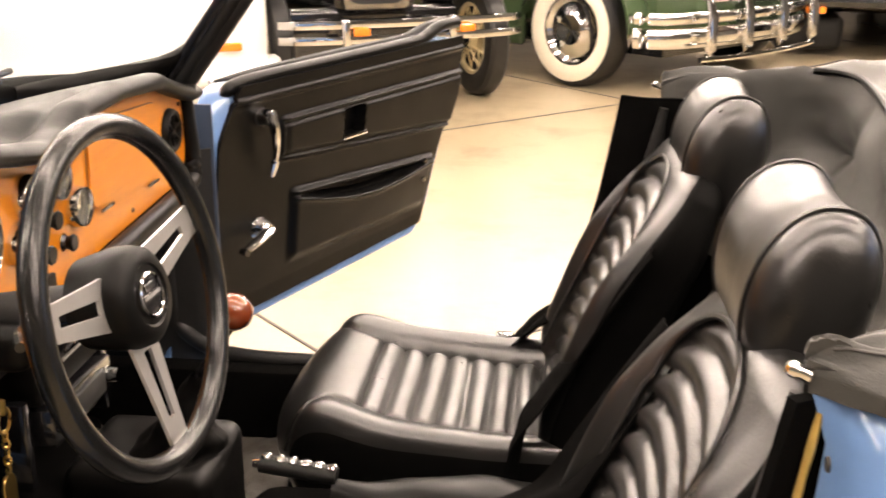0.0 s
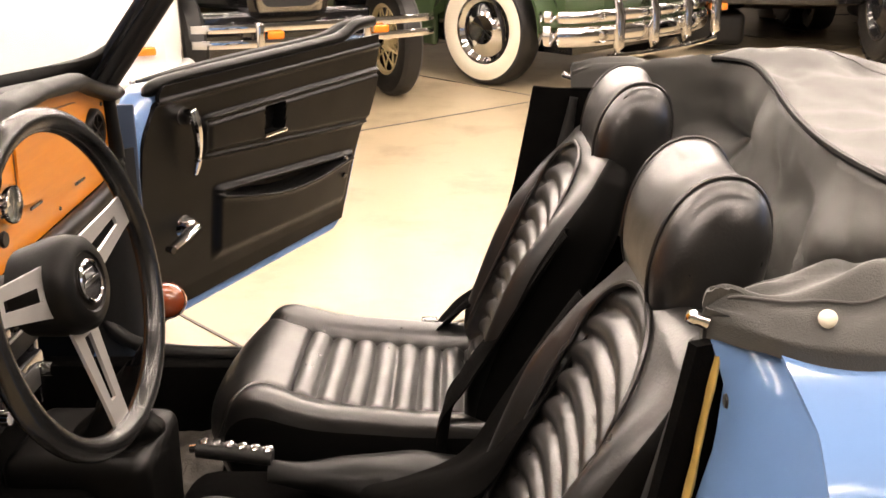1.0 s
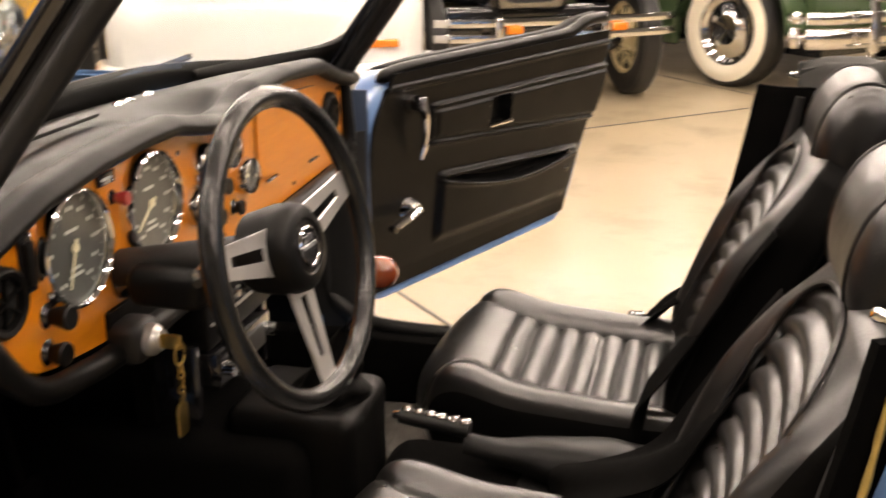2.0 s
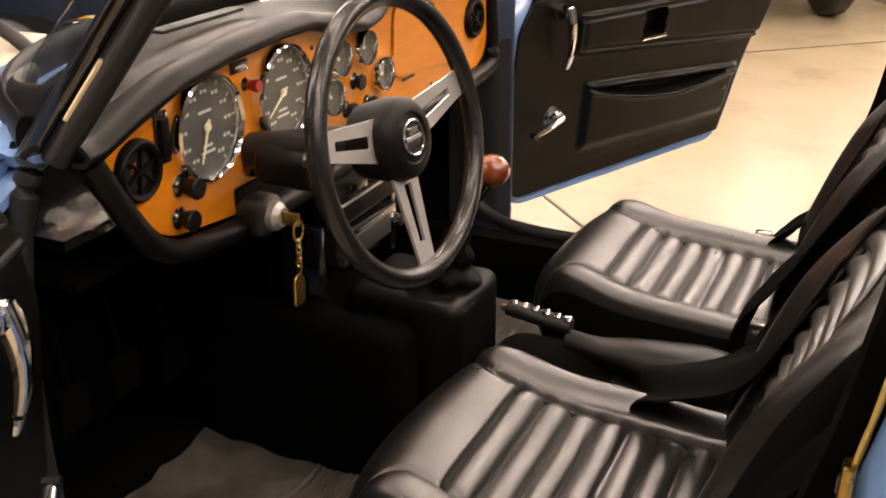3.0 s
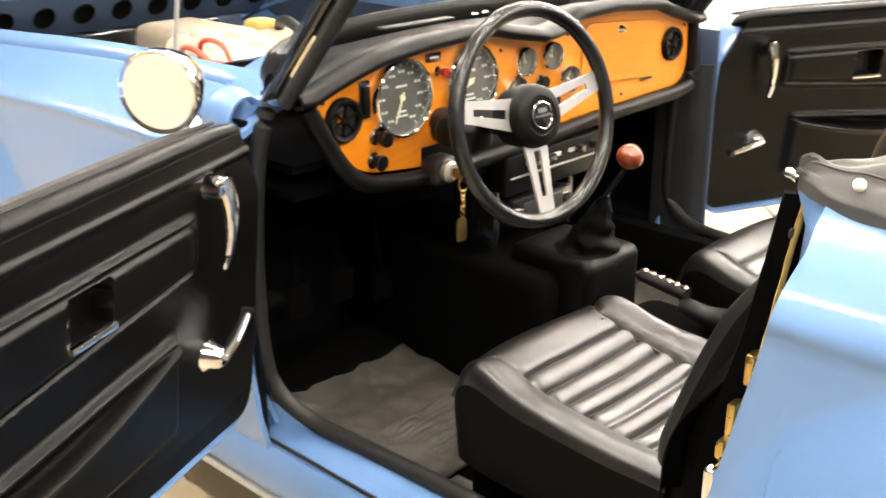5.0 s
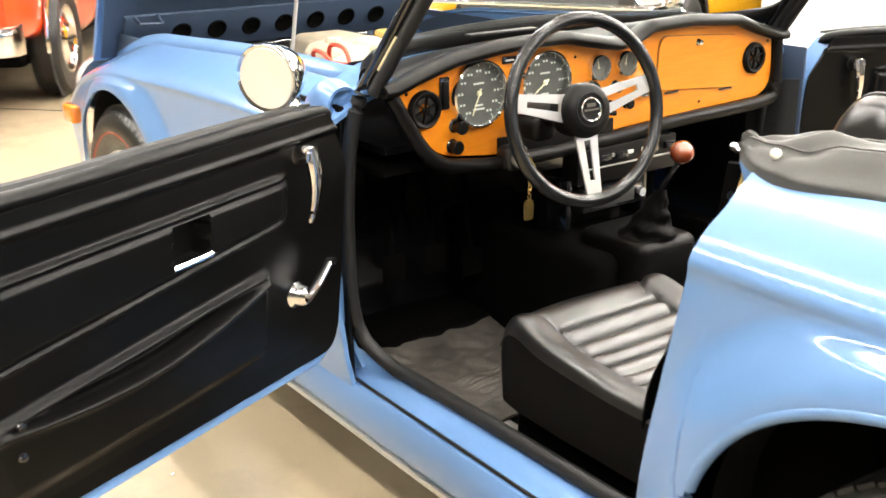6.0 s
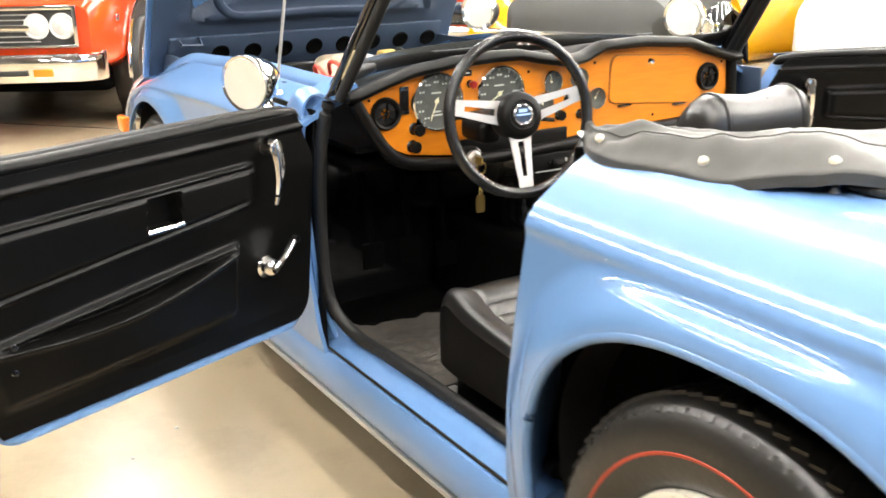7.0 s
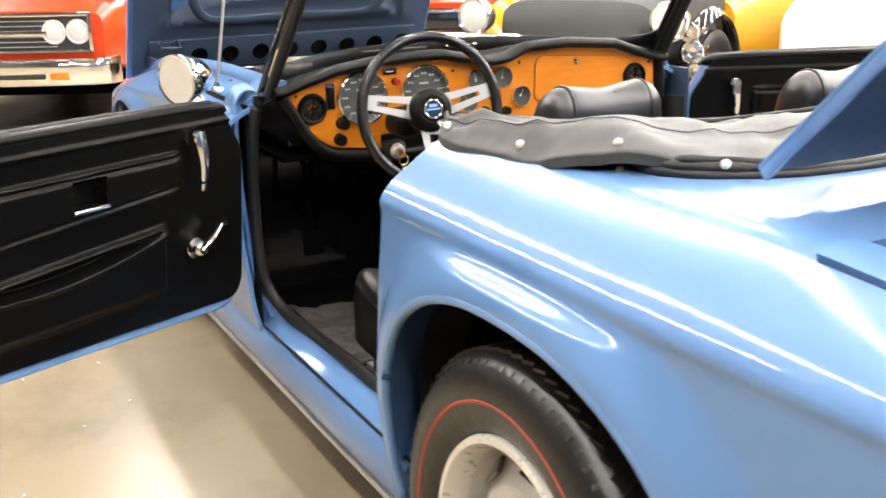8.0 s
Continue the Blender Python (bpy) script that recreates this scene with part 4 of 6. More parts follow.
def build_seat(s):
    seat = group_of("seat", car, None, "black leather bucket seat with crosswise pleats")
    yc, hw = s * 0.325, 0.196
    x_f, x_r = -0.772, -0.300
    # cushion: smooth front roll, side bolsters behind a curved seam, pleats between
    def seam(x):
        return 0.61 + 0.33 * step(-0.635, -0.755, x)

    def top_at(x, t):
        d = abs(t) - seam(x)
        roll = 0.036 * math.exp(-((x + 0.672) / 0.082) ** 2)
        base = 0.441 - 0.016 * step(-0.60, -0.34, x)
        if d > 0:
            k = min(d / (1.001 - seam(x)), 1.0)
            z = base + roll * (1 - 0.25 * k) + (0.019 + 0.005 * step(-0.62, -0.45, x)) * math.sin(math.pi * min(0.03 + 0.60 * k, 1.0))
        else:
            z = base + roll - 0.006 * (1 - (t / seam(x)) ** 2) * step(-0.62, -0.52, x)
            ramp = step(-0.618, -0.604, x)
            z += ramp * (-0.012 + 0.014 * abs(math.sin(math.pi * (x + 0.606) / 0.0385)) ** 0.5)
        z -= 0.009 * math.exp(-(d / 0.022) ** 2)
        return z + 0.0025 * noise.noise(Vector((x * 11, (t + yc * 9) * 2.6, 0.7)))

    cw = 0.214

    def f(u, v):
        t, q = dense(u * 60, 60), dense(v * 110, 110)
        x = lerp(x_f, x_r, (q + 1) / 2)
        y = yc + cw * t * (1 - 0.15 * (1 - (q + 1) / 2) ** 5)
        e = max((1 - abs(t) ** 22) * (1 - abs(min(q, 0.0)) ** 5), 0.0) ** 0.45
        z = 0.315 + (top_at(x, t) - 0.315) * e
        k = min(max(-q, 0.0), 1.0)
        x += 0.055 * k ** 2 * abs(t) ** 2.6 + 0.040 * k ** 6 * (1 - e) ** 1.3
        return Vector((x, y, z))
    bm = sheet(f, 84, 200, 0.0)
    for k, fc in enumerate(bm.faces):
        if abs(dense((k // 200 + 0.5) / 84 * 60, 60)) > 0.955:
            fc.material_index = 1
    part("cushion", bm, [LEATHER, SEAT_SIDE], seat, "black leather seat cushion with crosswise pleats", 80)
    part("base", box(x_f + 0.075, x_r, yc - hw + 0.045, yc + hw - 0.045, 0.205, 0.340, 0.015), VINYL, seat)
    for d in (-0.13, 0.13):
        part("runner", box(x_f + 0.02, x_r + 0.04, yc + d - 0.012, yc + d + 0.012, 0.195, 0.215, 0.003), ALLOY, seat)
    # piped seams of the bolsters
    for t in (-1, 1):
        line = []
        for k in range(25):
            x = lerp(-0.742, -0.335, k / 24)
            tt = t * seam(x)
            q = (x - x_f) / (x_r - x_f) * 2 - 1
            e = max((1 - abs(tt) ** 22) * (1 - abs(min(q, 0.0)) ** 5), 0.0) ** 0.45
            line.append(Vector((x + 0.055 * max(-q, 0.0) ** 2 * abs(tt) ** 2.6, yc + cw * tt * (1 - 0.15 * (1 - (q + 1) / 2) ** 5), 0.315 + (top_at(x, tt) - 0.315) * e + 0.002)))
        part("piping", tube(line, 0.0032, 6), LEATHER, seat)
    # backrest
    base, up, out = Vector((-0.308, yc, 0.395)), Vector((0.405, 0, 0.914)), Vector((-0.914, 0, 0.405))

    def ring(e):
        h = 0.475 * e
        w = hw * (1.0 - 0.05 * e - 0.13 * step(0.70, 1.0, e) ** 2)
        d = 0.052 * (1 - 0.35 * step(0.75, 1.0, e))
        if e > 0.93:
            k = math.sqrt(max(1 - ((e - 0.93) / 0.07) ** 2, 0.0))
            w, d = w * (0.55 + 0.45 * k), d * (0.10 + 0.90 * k)
        lim = 0.66 * max(1 - (max(e - 0.70, 0.0) / 0.232) ** 3.2, 0.0) ** 0.42 if e < 0.932 else 0.0
        pts = []
        for i in range(96):
            a = 2 * math.pi * i / 96
            c, sn = math.cos(a), math.sin(a)
            t = math.copysign(abs(c) ** 0.60, c)
            g = math.copysign(abs(sn) ** 0.50, sn)
            depth = d * g
            if g > 0:
                gap = lim - abs(t)
                zone = step(0.0, 0.035, gap) * step(0.05, 0.08, e)
                depth += zone * (-0.018 + 0.013 * abs(math.sin(math.pi * (h + 0.075 * t * t) / 0.0375)) ** 0.6)
                depth += 0.030 * math.exp(-((abs(t) - 0.86) / 0.13) ** 2) * step(-0.1, 0.15, e) * (1 - step(0.55, 0.92, e))
                depth -= 0.006 * math.exp(-(gap / 0.022) ** 2) * (lim > 0)
            pts.append(base + up * h + out * depth + Vector((0.022 * max(1 - e / 0.5, 0.0) ** 1.5, w * t, 0)))
        return pts
    bm = add_rings(bmesh.new(), [ring(k / 170) for k in range(171)], True, True)
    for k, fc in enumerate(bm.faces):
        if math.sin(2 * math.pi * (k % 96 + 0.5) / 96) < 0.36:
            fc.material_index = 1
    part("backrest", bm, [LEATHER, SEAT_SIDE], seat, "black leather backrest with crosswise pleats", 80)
    trim = []
    for k in range(49):
        b = math.pi * k / 48
        e = 0.70 + 0.240 * math.sin(b) ** 0.72
        t = 0.675 * math.copysign(abs(math.cos(b)) ** 0.80, math.cos(b))
        w = hw * (1.0 - 0.05 * e - 0.13 * step(0.70, 1.0, e) ** 2)
        d = 0.052 * (1 - 0.35 * step(0.75, 1.0, e))
        trim.append(base + up * (0.475 * e) + out * (d * (1 - abs(t) ** 3.3) ** 0.5 + 0.003) + Vector((0, w * t, 0)))
    for s2, end in ((1, 0), (-1, -1)):
        leg = []
        for k in range(14):
            e = lerp(0.10, 0.67, k / 13)
            w = hw * (1.0 - 0.05 * e)
            leg.append(base + up * (0.475 * e) + out * (0.052 * (1 - 0.675 ** 3.3) ** 0.5 + 0.003 + 0.004 * step(0.0, 0.3, e)) + Vector((0, w * 0.675 * s2, 0)))
        trim = leg + trim if s2 > 0 else trim + leg[::-1]
    part("piping", tube(trim, 0.0034, 6), LEATHER, seat)
    # head restraint: a D-shaped bolster with flat ends
    hc = Vector((-0.108 if s < 0 else -0.094, yc + (0.065 if s < 0 else -0.005), 0.858 if s < 0 else 0.844))
    prof = []
    for k in range(44):
        a = 2 * math.pi * k / 44
        c, sn = math.cos(a), math.sin(a)
        px = 0.055 * math.copysign(abs(c) ** 0.92, c) * (1.0 - 0.12 * (sn < 0) * abs(sn))
        pz = 0.088 * math.copysign(abs(sn) ** 0.88, sn)
        prof.append(Vector((px + 0.16 * pz, 0, pz)))
    half = [(0.0, 0.965), (0.03, 0.97), (0.06, 0.985), (0.076, 0.995), (0.083, 0.992), (0.087, 0.972), (0.091, 0.975), (0.098, 0.955), (0.108, 0.90), (0.117, 0.81), (0.124, 0.68), (0.129, 0.50), (0.132, 0.28), (0.133, 0.03)]
    secs = []
    for yy, k in [(-a, b) for a, b in half[:0:-1]] + half:
        ring_p = []
        for i, q in enumerate(prof):
            wob = 1 + 0.030 * noise.noise(Vector((yy * 16 + yc * 7, q.x * 14, q.z * 14))) * (abs(yy) < 0.08)
            dip = 0.007 * math.exp(-(yy / 0.055) ** 2) * step(0.0, 0.09, q.z)
            ring_p.append(hc + Vector((q.x * k * wob, yy * 0.96, q.z * k * wob - dip)))
        secs.append(ring_p)
    part("head_restraint", add_rings(bmesh.new(), secs, True, True), LEATHER, seat, "black leather head restraint with rounded ends", 80)
    for yy in (-0.0865, 0.0865):
        part("piping", tube([hc + Vector((q.x * 0.985, yy * 0.96, q.z * 0.985)) for q in prof], 0.0026, 6, True, hint=(0, 1, 0)), LEATHER, seat)
    for yy in (-0.05, 0.05):
        part("post", tube([hc + Vector((-0.01, yy, -0.13)), hc + Vector((0.0, yy, -0.06))], 0.007, 8), CHROME, seat)
    # webbing: one run down the outer bolster, one down the inner, each a folded ribbon
    def ribbon(path, wide, across):
        pts = spline(path, 8)
        n = len(pts) - 1

        def g(u, v):
            i = min(int(v * n), n - 1)
            q = pts[i].lerp(pts[i + 1], v * n - i)
            return q + Vector(across) * (wide * (u - 0.5)) + Vector((-0.006, 0, 0.004)) * math.sin(u * 7 + v * 9)
        return sheet(g, 8, n * 2, 0.003)
    y_o, y_i = yc + s * 0.176, yc - s * 0.172
    part("belt", ribbon([(-0.125, y_o, 0.785), (-0.205, y_o + s * 0.006, 0.66), (-0.275, y_o + s * 0.010, 0.545)] + ([(-0.345, y_o + s * 0.014, 0.475), (-0.385, y_o + s * 0.022, 0.43)] if s > 0 else [(-0.285, y_o + s * 0.035, 0.44)]), 0.075, (0.15, s * 0.97, 0.05)), CARPET, seat, "black webbing belt hanging down the backrest")
    part("belt", ribbon([(-0.190, y_i, 0.742), (-0.272, y_i, 0.60), (-0.330, y_i - s * 0.004, 0.525)] + ([(-0.362, y_i - s * 0.030, 0.470), (-0.370, y_i - s * 0.052, 0.40)] if s > 0 else [(-0.415, y_i - s * 0.012, 0.478), (-0.455, y_i - s * 0.030, 0.445), (-0.46, y_i - s * 0.048, 0.38)]), 0.085 if s > 0 else 0.115, (0.12, s * 0.98, 0.05)), CARPET, seat, "black webbing belt hanging down the backrest")
    if s > 0:
        part("belt_tongue", box(-0.415, -0.385, y_o + s * 0.020 - 0.012, y_o + s * 0.020 + 0.012, 0.425, 0.450, 0.004, 2), BLACK_PAINT, seat)
    return seat


build_seat(-1)
build_seat(1)

# ---- tunnel, lever, hand brake, mats ----
part("tunnel", box(-0.74, 0.10, -0.095, 0.095, 0.19, 0.400, 0.05, 4), CARPET, car, "black carpeted transmission tunnel")
part("gearbox_cover", box(-1.34, -0.800, -0.165, 0.090, 0.19, 0.470, 0.030, 4), CARPET, car, "black gearbox cover")
part("lever_housing", box(-0.93, -0.738, -0.110, 0.062, 0.30, 0.506, 0.022, 5), PADDING, car, "black vinyl housing round the gear lever")
lever = group_of("gear_lever", car)


def lever_boot(u, v):
    a = 2 * math.pi * u
    r = lerp(0.060, 0.011, v ** 0.75) * (1 + 0.16 * noise.noise(Vector((math.cos(a) * 2.2, math.sin(a) * 2.2, v * 5))) + 0.07 * math.sin(v * 17 + 2 * a))
    return Vector((-0.800 + 0.034 * v + r * math.cos(a), -0.032 + r * math.sin(a), 0.506 + 0.105 * v))


part("gaiter", sheet(lever_boot, 36, 30, 0.0), SEAT_SIDE, lever, "creased black leather gaiter")
part("stalk", tube([(-0.795, -0.032, 0.55), (-0.76, -0.033, 0.62), (-0.722, -0.034, 0.675)], 0.0055, 8), BLACK_PAINT, lever)
part("knob", lathe([(0.0, 0.046), (0.010, 0.0445), (0.018, 0.039), (0.0235, 0.030), (0.0248, 0.021), (0.022, 0.011), (0.015, 0.004), (0.009, 0.0), (0.0, 0.0)], 28, Matrix.Translation((-0.720, -0.032, 0.676)) @ Matrix.Rotation(radians(12), 4, "Y")), KNOB_WOOD, lever, "dark polished wooden knob")
brake = group_of("hand_brake", car)
part("grip", tube([(-0.705, 0.012, 0.462), (-0.60, 0.006, 0.452)], 0.0125, 12), RUBBER, brake)
for k in range(6):
    part("grip_stud", lathe([(0.0, 0.004), (0.006, 0.003), (0.008, 0.0)], 10, Matrix.Translation((-0.695 + 0.018 * k, 0.010 - 0.001 * k, 0.474 - 0.0016 * k))), CHROME, brake)
part("button", lathe([(0.0, 0.012), (0.006, 0.011), (0.007, 0.0)], 10, Matrix.Translation((-0.704, 0.012, 0.462)) @ Matrix.Rotation(radians(-95), 4, "Y")), CHROME, brake)


def gaiter(u, v):
    x = lerp(-0.605, -0.20, u)
    a = math.pi * v
    r = lerp(0.020, 0.062, step(0.0, 0.55, u)) * (1 + 0.04 * math.sin(u * 22 + v * 3) * (1 - u) + 0.16 * noise.noise(Vector((u * 6.6, v * 3, 2.0))))
    return Vector((x, 0.004 - math.cos(a) * r * 1.1, lerp(0.437, 0.375, u) + math.sin(a) * r * 0.95 - 0.01))


part("gaiter", sheet(gaiter, 50, 20, 0.004), VINYL, brake, "creased black leather hand-brake gaiter")


def creased_hide(u, v):
    x, y = lerp(-0.52, -0.20, u), lerp(-0.11, -0.015, v)
    return Vector((x, y, 0.408 + 0.010 * noise.noise(Vector((x * 14, y * 24, 1.0))) + 0.003 * math.sin(x * 60 + y * 50)))


part("tunnel_flap", sheet(creased_hide, 30, 16, 0.004), VINYL, car, "creased black leather flap on the tunnel")


def floor_mat(s):
    def f(u, v):
        x = lerp(-1.20, -0.77, u)
        y = s * lerp(0.14, 0.548, v)
        rise = 0.02 * step(-1.10, -1.20, x)
        rib = 0.003 * (math.sin(x * 2 * math.pi / 0.012) > 0) * step(-0.97, -0.96, x) * (1 - step(-0.84, -0.83, x)) * (abs(y) < 0.42)
        return Vector((x, y, 0.203 + rise + rib + 0.014 * noise.noise(Vector((x * 7, y * 7, 0.2))) + 0.010 * noise.noise(Vector((x * 17, y * 17, 0.9))) + 0.004 * noise.noise(Vector((x * 45, y * 45, 0.4)))))
    part("floor_mat", sheet(f, 90, 40, 0.005), MAT, car, "worn grey-black rubber floor mat")


part("toe_board", box(-1.36, -1.165, -0.55, 0.55, 0.19, 0.235, 0.02), CARPET, car)
floor_mat(-1)
floor_mat(1)
# pedals
for y, z in ((-0.42, 0.40), (-0.31, 0.40), (-0.20, 0.37)):
    bm = box(-1.20, -1.188, y - 0.03, y + 0.03, z - 0.035, z + 0.035, 0.006)
    add_tube(bm, [(-1.196, y, z), (-1.23, y, z + 0.20), (-1.30, y, z + 0.30)], 0.008, 8)
    part("pedal", bm, CARPET, car, "black foot pedal")
part("rear_bulkhead", box(0.16, 0.18, -0.56, 0.56, 0.19, 0.80), CARPET, car)
part("rear_shelf", box(-0.10, 0.10, -0.54, 0.54, 0.19, 0.46, 0.02), CARPET, car)
for s in (-1, 1):
    ahead = 0.048 * (s > 0)

    def trim(u, v, s=s, ahead=ahead):
        z = lerp(0.22, 0.872, u)
        x = table(z, [(0.22, -0.290), (0.43, -0.262), (0.59, -0.225), (0.70, -0.198), (0.80, -0.180), (0.872, -0.168)]) - ahead * step(0.30, 0.60, z)
        return Vector((lerp(x, -0.04, v), s * (0.545 - 0.02 * math.sin(math.pi * v) + 0.010 * (1 - v)), z + 0.004 * noise.noise(Vector((z * 9, v * 3, 0)))))
    part("post_trim", sheet(trim, 40, 10, 0.010), CARPET, car, "black trim inside the door post")
    part("quarter_trim", box(-0.085, 0.10, s * 0.548 - 0.02, s * 0.548 + 0.02, 0.20, 0.865, 0.012), CARPET, car)

# ---- folded hood ----
OUT = [(-0.155, -0.553, 0.888), (-0.102, -0.588, 0.885), (-0.039, -0.599, 0.883), (0.06, -0.584, 0.879), (0.16, -0.576, 0.885), (0.27, -0.546, 0.907), (0.345, -0.497, 0.917), (0.415, -0.415, 0.892), (0.462, -0.29, 0.886), (0.485, 0.0, 0.890)]
RIDGE = [(-0.155, -0.540, 0.900), (-0.10, -0.530, 0.914), (-0.035, -0.508, 0.918), (0.03, -0.502, 0.922), (0.085, -0.475, 0.926), (0.12, -0.42, 0.926), (0.128, -0.34, 0.914), (0.125, -0.25, 0.900), (0.117, -0.13, 0.892), (0.112, 0.0, 0.890)]


def both_sides(pts):
    return pts + [(x, -y, z) for x, y, z in pts[-2::-1]]


O_LINE, R_LINE = spline(both_sides(OUT), 14), spline(both_sides(RIDGE), 14)


def hood_cloth(u, v):
    k = u * (len(O_LINE) - 1)
    i = min(int(k), len(O_LINE) - 2)
    o, r = O_LINE[i].lerp(O_LINE[i + 1], k - i), R_LINE[i].lerp(R_LINE[i + 1], k - i)
    mid = 1 - abs(2 * u - 1)
    if v < 0.12:
        p = o + Vector((0, 0, -0.016 * (1 - v / 0.12)))
    elif v < 0.6:
        t = (v - 0.12) / 0.48
        p = o.lerp(r, t)
        p.z += 0.026 * math.sin(math.pi * min(t * 1.15, 1.0)) * (0.45 + 0.8 * mid) + 0.007 * math.sin(t * 9 + u * 21) * min(mid * 2, 1) * math.sin(math.pi * t)
        p.z += 0.006 * math.sin(t * 13 + 7 * noise.noise(Vector((u * 9, 1.0, 0.0)))) * (1 - min(mid * 2.2, 1.0)) * math.sin(math.pi * t)
    else:
        t = (v - 0.6) / 0.4
        p = r + Vector((-0.10 * t * min(max(mid * 3 - 0.9, 0), 1.0), -math.copysign(0.03, r.y) * t * (1 - mid), -0.30 * t - 0.010 * math.sin(t * 3.1)))
        deep = min(mid * 3, 1.0) * min(t * 4, 1.0)
        p.x += deep * (0.020 * math.sin(u * 34 + t * 4) * t * (1 - t) * 2 + 0.024 * creases(p.y * 5 + p.z * 3, p.z * 7 - p.y * 2) + 0.011 * creases(p.y * 11 - p.z * 9, p.z * 12 + 4.0))
    w = 0.006 * noise.noise(Vector((p.x * 13, p.y * 9, p.z * 13))) + 0.003 * noise.noise(Vector((p.x * 40, p.y * 26, p.z * 30)))
    if v < 0.6:
        w += 0.005 * math.sin(v * 34 + 5 * noise.noise(Vector((p.x * 5, p.y * 4, 0.5)))) * (1 - min(mid * 1.6, 1.0)) * min(max(v * 6 - 0.8, 0.0), 1.0)
        w += 0.008 * creases(p.x * 9 + p.y * 4, p.y * 6) * min(mid * 3, 1.0) * min(max(v * 6 - 0.8, 0.0), 1.0)
    return p + Vector((w * 0.4, 0, w))


def creases(a, b):
    """Sharp-crested soft folds."""
    n = noise.noise(Vector((a, b, 3.3)))
    return 1.0 - 3.0 * abs(n) if abs(n) < 0.6 else -0.8


hood = group_of("folded_hood", car)
part("hood_cloth", sheet(hood_cloth, 150, 60, 0.004), HOOD, hood, "faded black cloth hood folded behind the seats", 70)
part("piping", tube([p + Vector((0.0, 0, 0.004)) for p in R_LINE[88:-52]], 0.0055, 8), VINYL, hood, "black piping")
for dz, di, r in ((0.0, 0.0, 0.0075), (0.009, 0.010, 0.0085), (0.017, 0.022, 0.0075)):
    roll = spline([(0.300 + 2 * di, -0.490 + 2 * di, 0.892), (0.352 + di, -0.486 + di, 0.892 + dz), (0.418 - 0.3 * di, -0.424 + di, 0.889 + dz), (0.468 - 0.6 * di, -0.297, 0.888 + 0.6 * dz), (0.490 - di, 0.0, 0.890 + 0.3 * dz)], 8)
    part("rolled_edge", tube(roll, [r * (0.55 + 0.45 * min(k / 8, 1.0)) * (1 + 0.25 * noise.noise(Vector((k * 0.4, dz * 90, 0)))) for k in range(len(roll))], 10), RUBBER, hood, "black rubbery cloth rolled under the hood's edge")
part("deck_stud", lathe([(0.0, 0.006), (0.005, 0.005), (0.007, 0.0), (0.008, -0.006)], 14, Matrix.Translation((0.296, -0.507, 0.889))), CHROME, hood, "bare stud on the deck")
for v in (0.30,):
    part("seam", tube([hood_cloth(lerp(0.02, 0.98, k / 120), v) + Vector((0, 0, 0.0030)) for k in range(121)], 0.0012, 6), GREY_CLOTH, hood)
for s in (-1, 1):
    m = Matrix.Translation((-0.164, s * 0.552, 0.890)) @ Matrix.Rotation(radians(-70), 4, "Y")
    part("hood_catch", lathe([(0.0, 0.007), (0.0045, 0.006), (0.0062, 0.002), (0.005, -0.004), (0.006, -0.010)], 16, m), CHROME, hood, "chrome hood catch")
    for x, y, z in () if s > 0 else ((-0.076, 0.584, 0.903), (0.126, 0.567, 0.902), (0.296, 0.512, 0.925), (0.425, 0.432, 0.908), (0.470, 0.28, 0.910)):
        n = Vector((0.25 if x > 0.35 else 0.0, s * 1.0, 0.55)).normalized()
        part("press_stud", lathe([(0.0, 0.0045), (0.004, 0.004), (0.0062, 0.002), (0.007, -0.002)], 16, Matrix.Translation(Vector((x, s * y, z)) + n * 0.001) @ n.to_track_quat("Z", "Y").to_matrix().to_4x4()), WHITEWALL, hood, "white press stud")

# ---- dashboard ----
TOP = [(-0.56, 0.842), (-0.50, 0.862), (-0.42, 0.884), (-0.31, 0.897), (-0.20, 0.902), (-0.13, 0.901), (-0.08, 0.890), (0.0, 0.876), (0.06, 0.880), (0.12, 0.903), (0.25, 0.906), (0.41, 0.893), (0.47, 0.872), (0.56, 0.846)]
FX = -0.970


def top_at(y):
    return table(y, TOP)


top_edge = [(lerp(0.552, -0.548, k / 60), top_at(lerp(0.552, -0.548, k / 60)) - 0.002) for k in range(61)]
low_edge = rounded([(-0.548, 0.836), (-0.488, 0.742), (-0.442, 0.704), (-0.30, 0.687), (0.0, 0.692), (0.20, 0.702), (0.52, 0.710), (0.557, 0.740), (0.557, 0.83)], [0, 0.025, 0.05, 0.03, 0.0, 0.0, 0.03, 0.03, 0], 5)
dash = group_of("dashboard", car)
part("facia", prism(top_edge + low_edge[1:-1], -0.014, 0.0, on_x(FX, 0, 0), 0.0015, 1), VENEER, dash, "orange lacquered wood veneer dashboard")


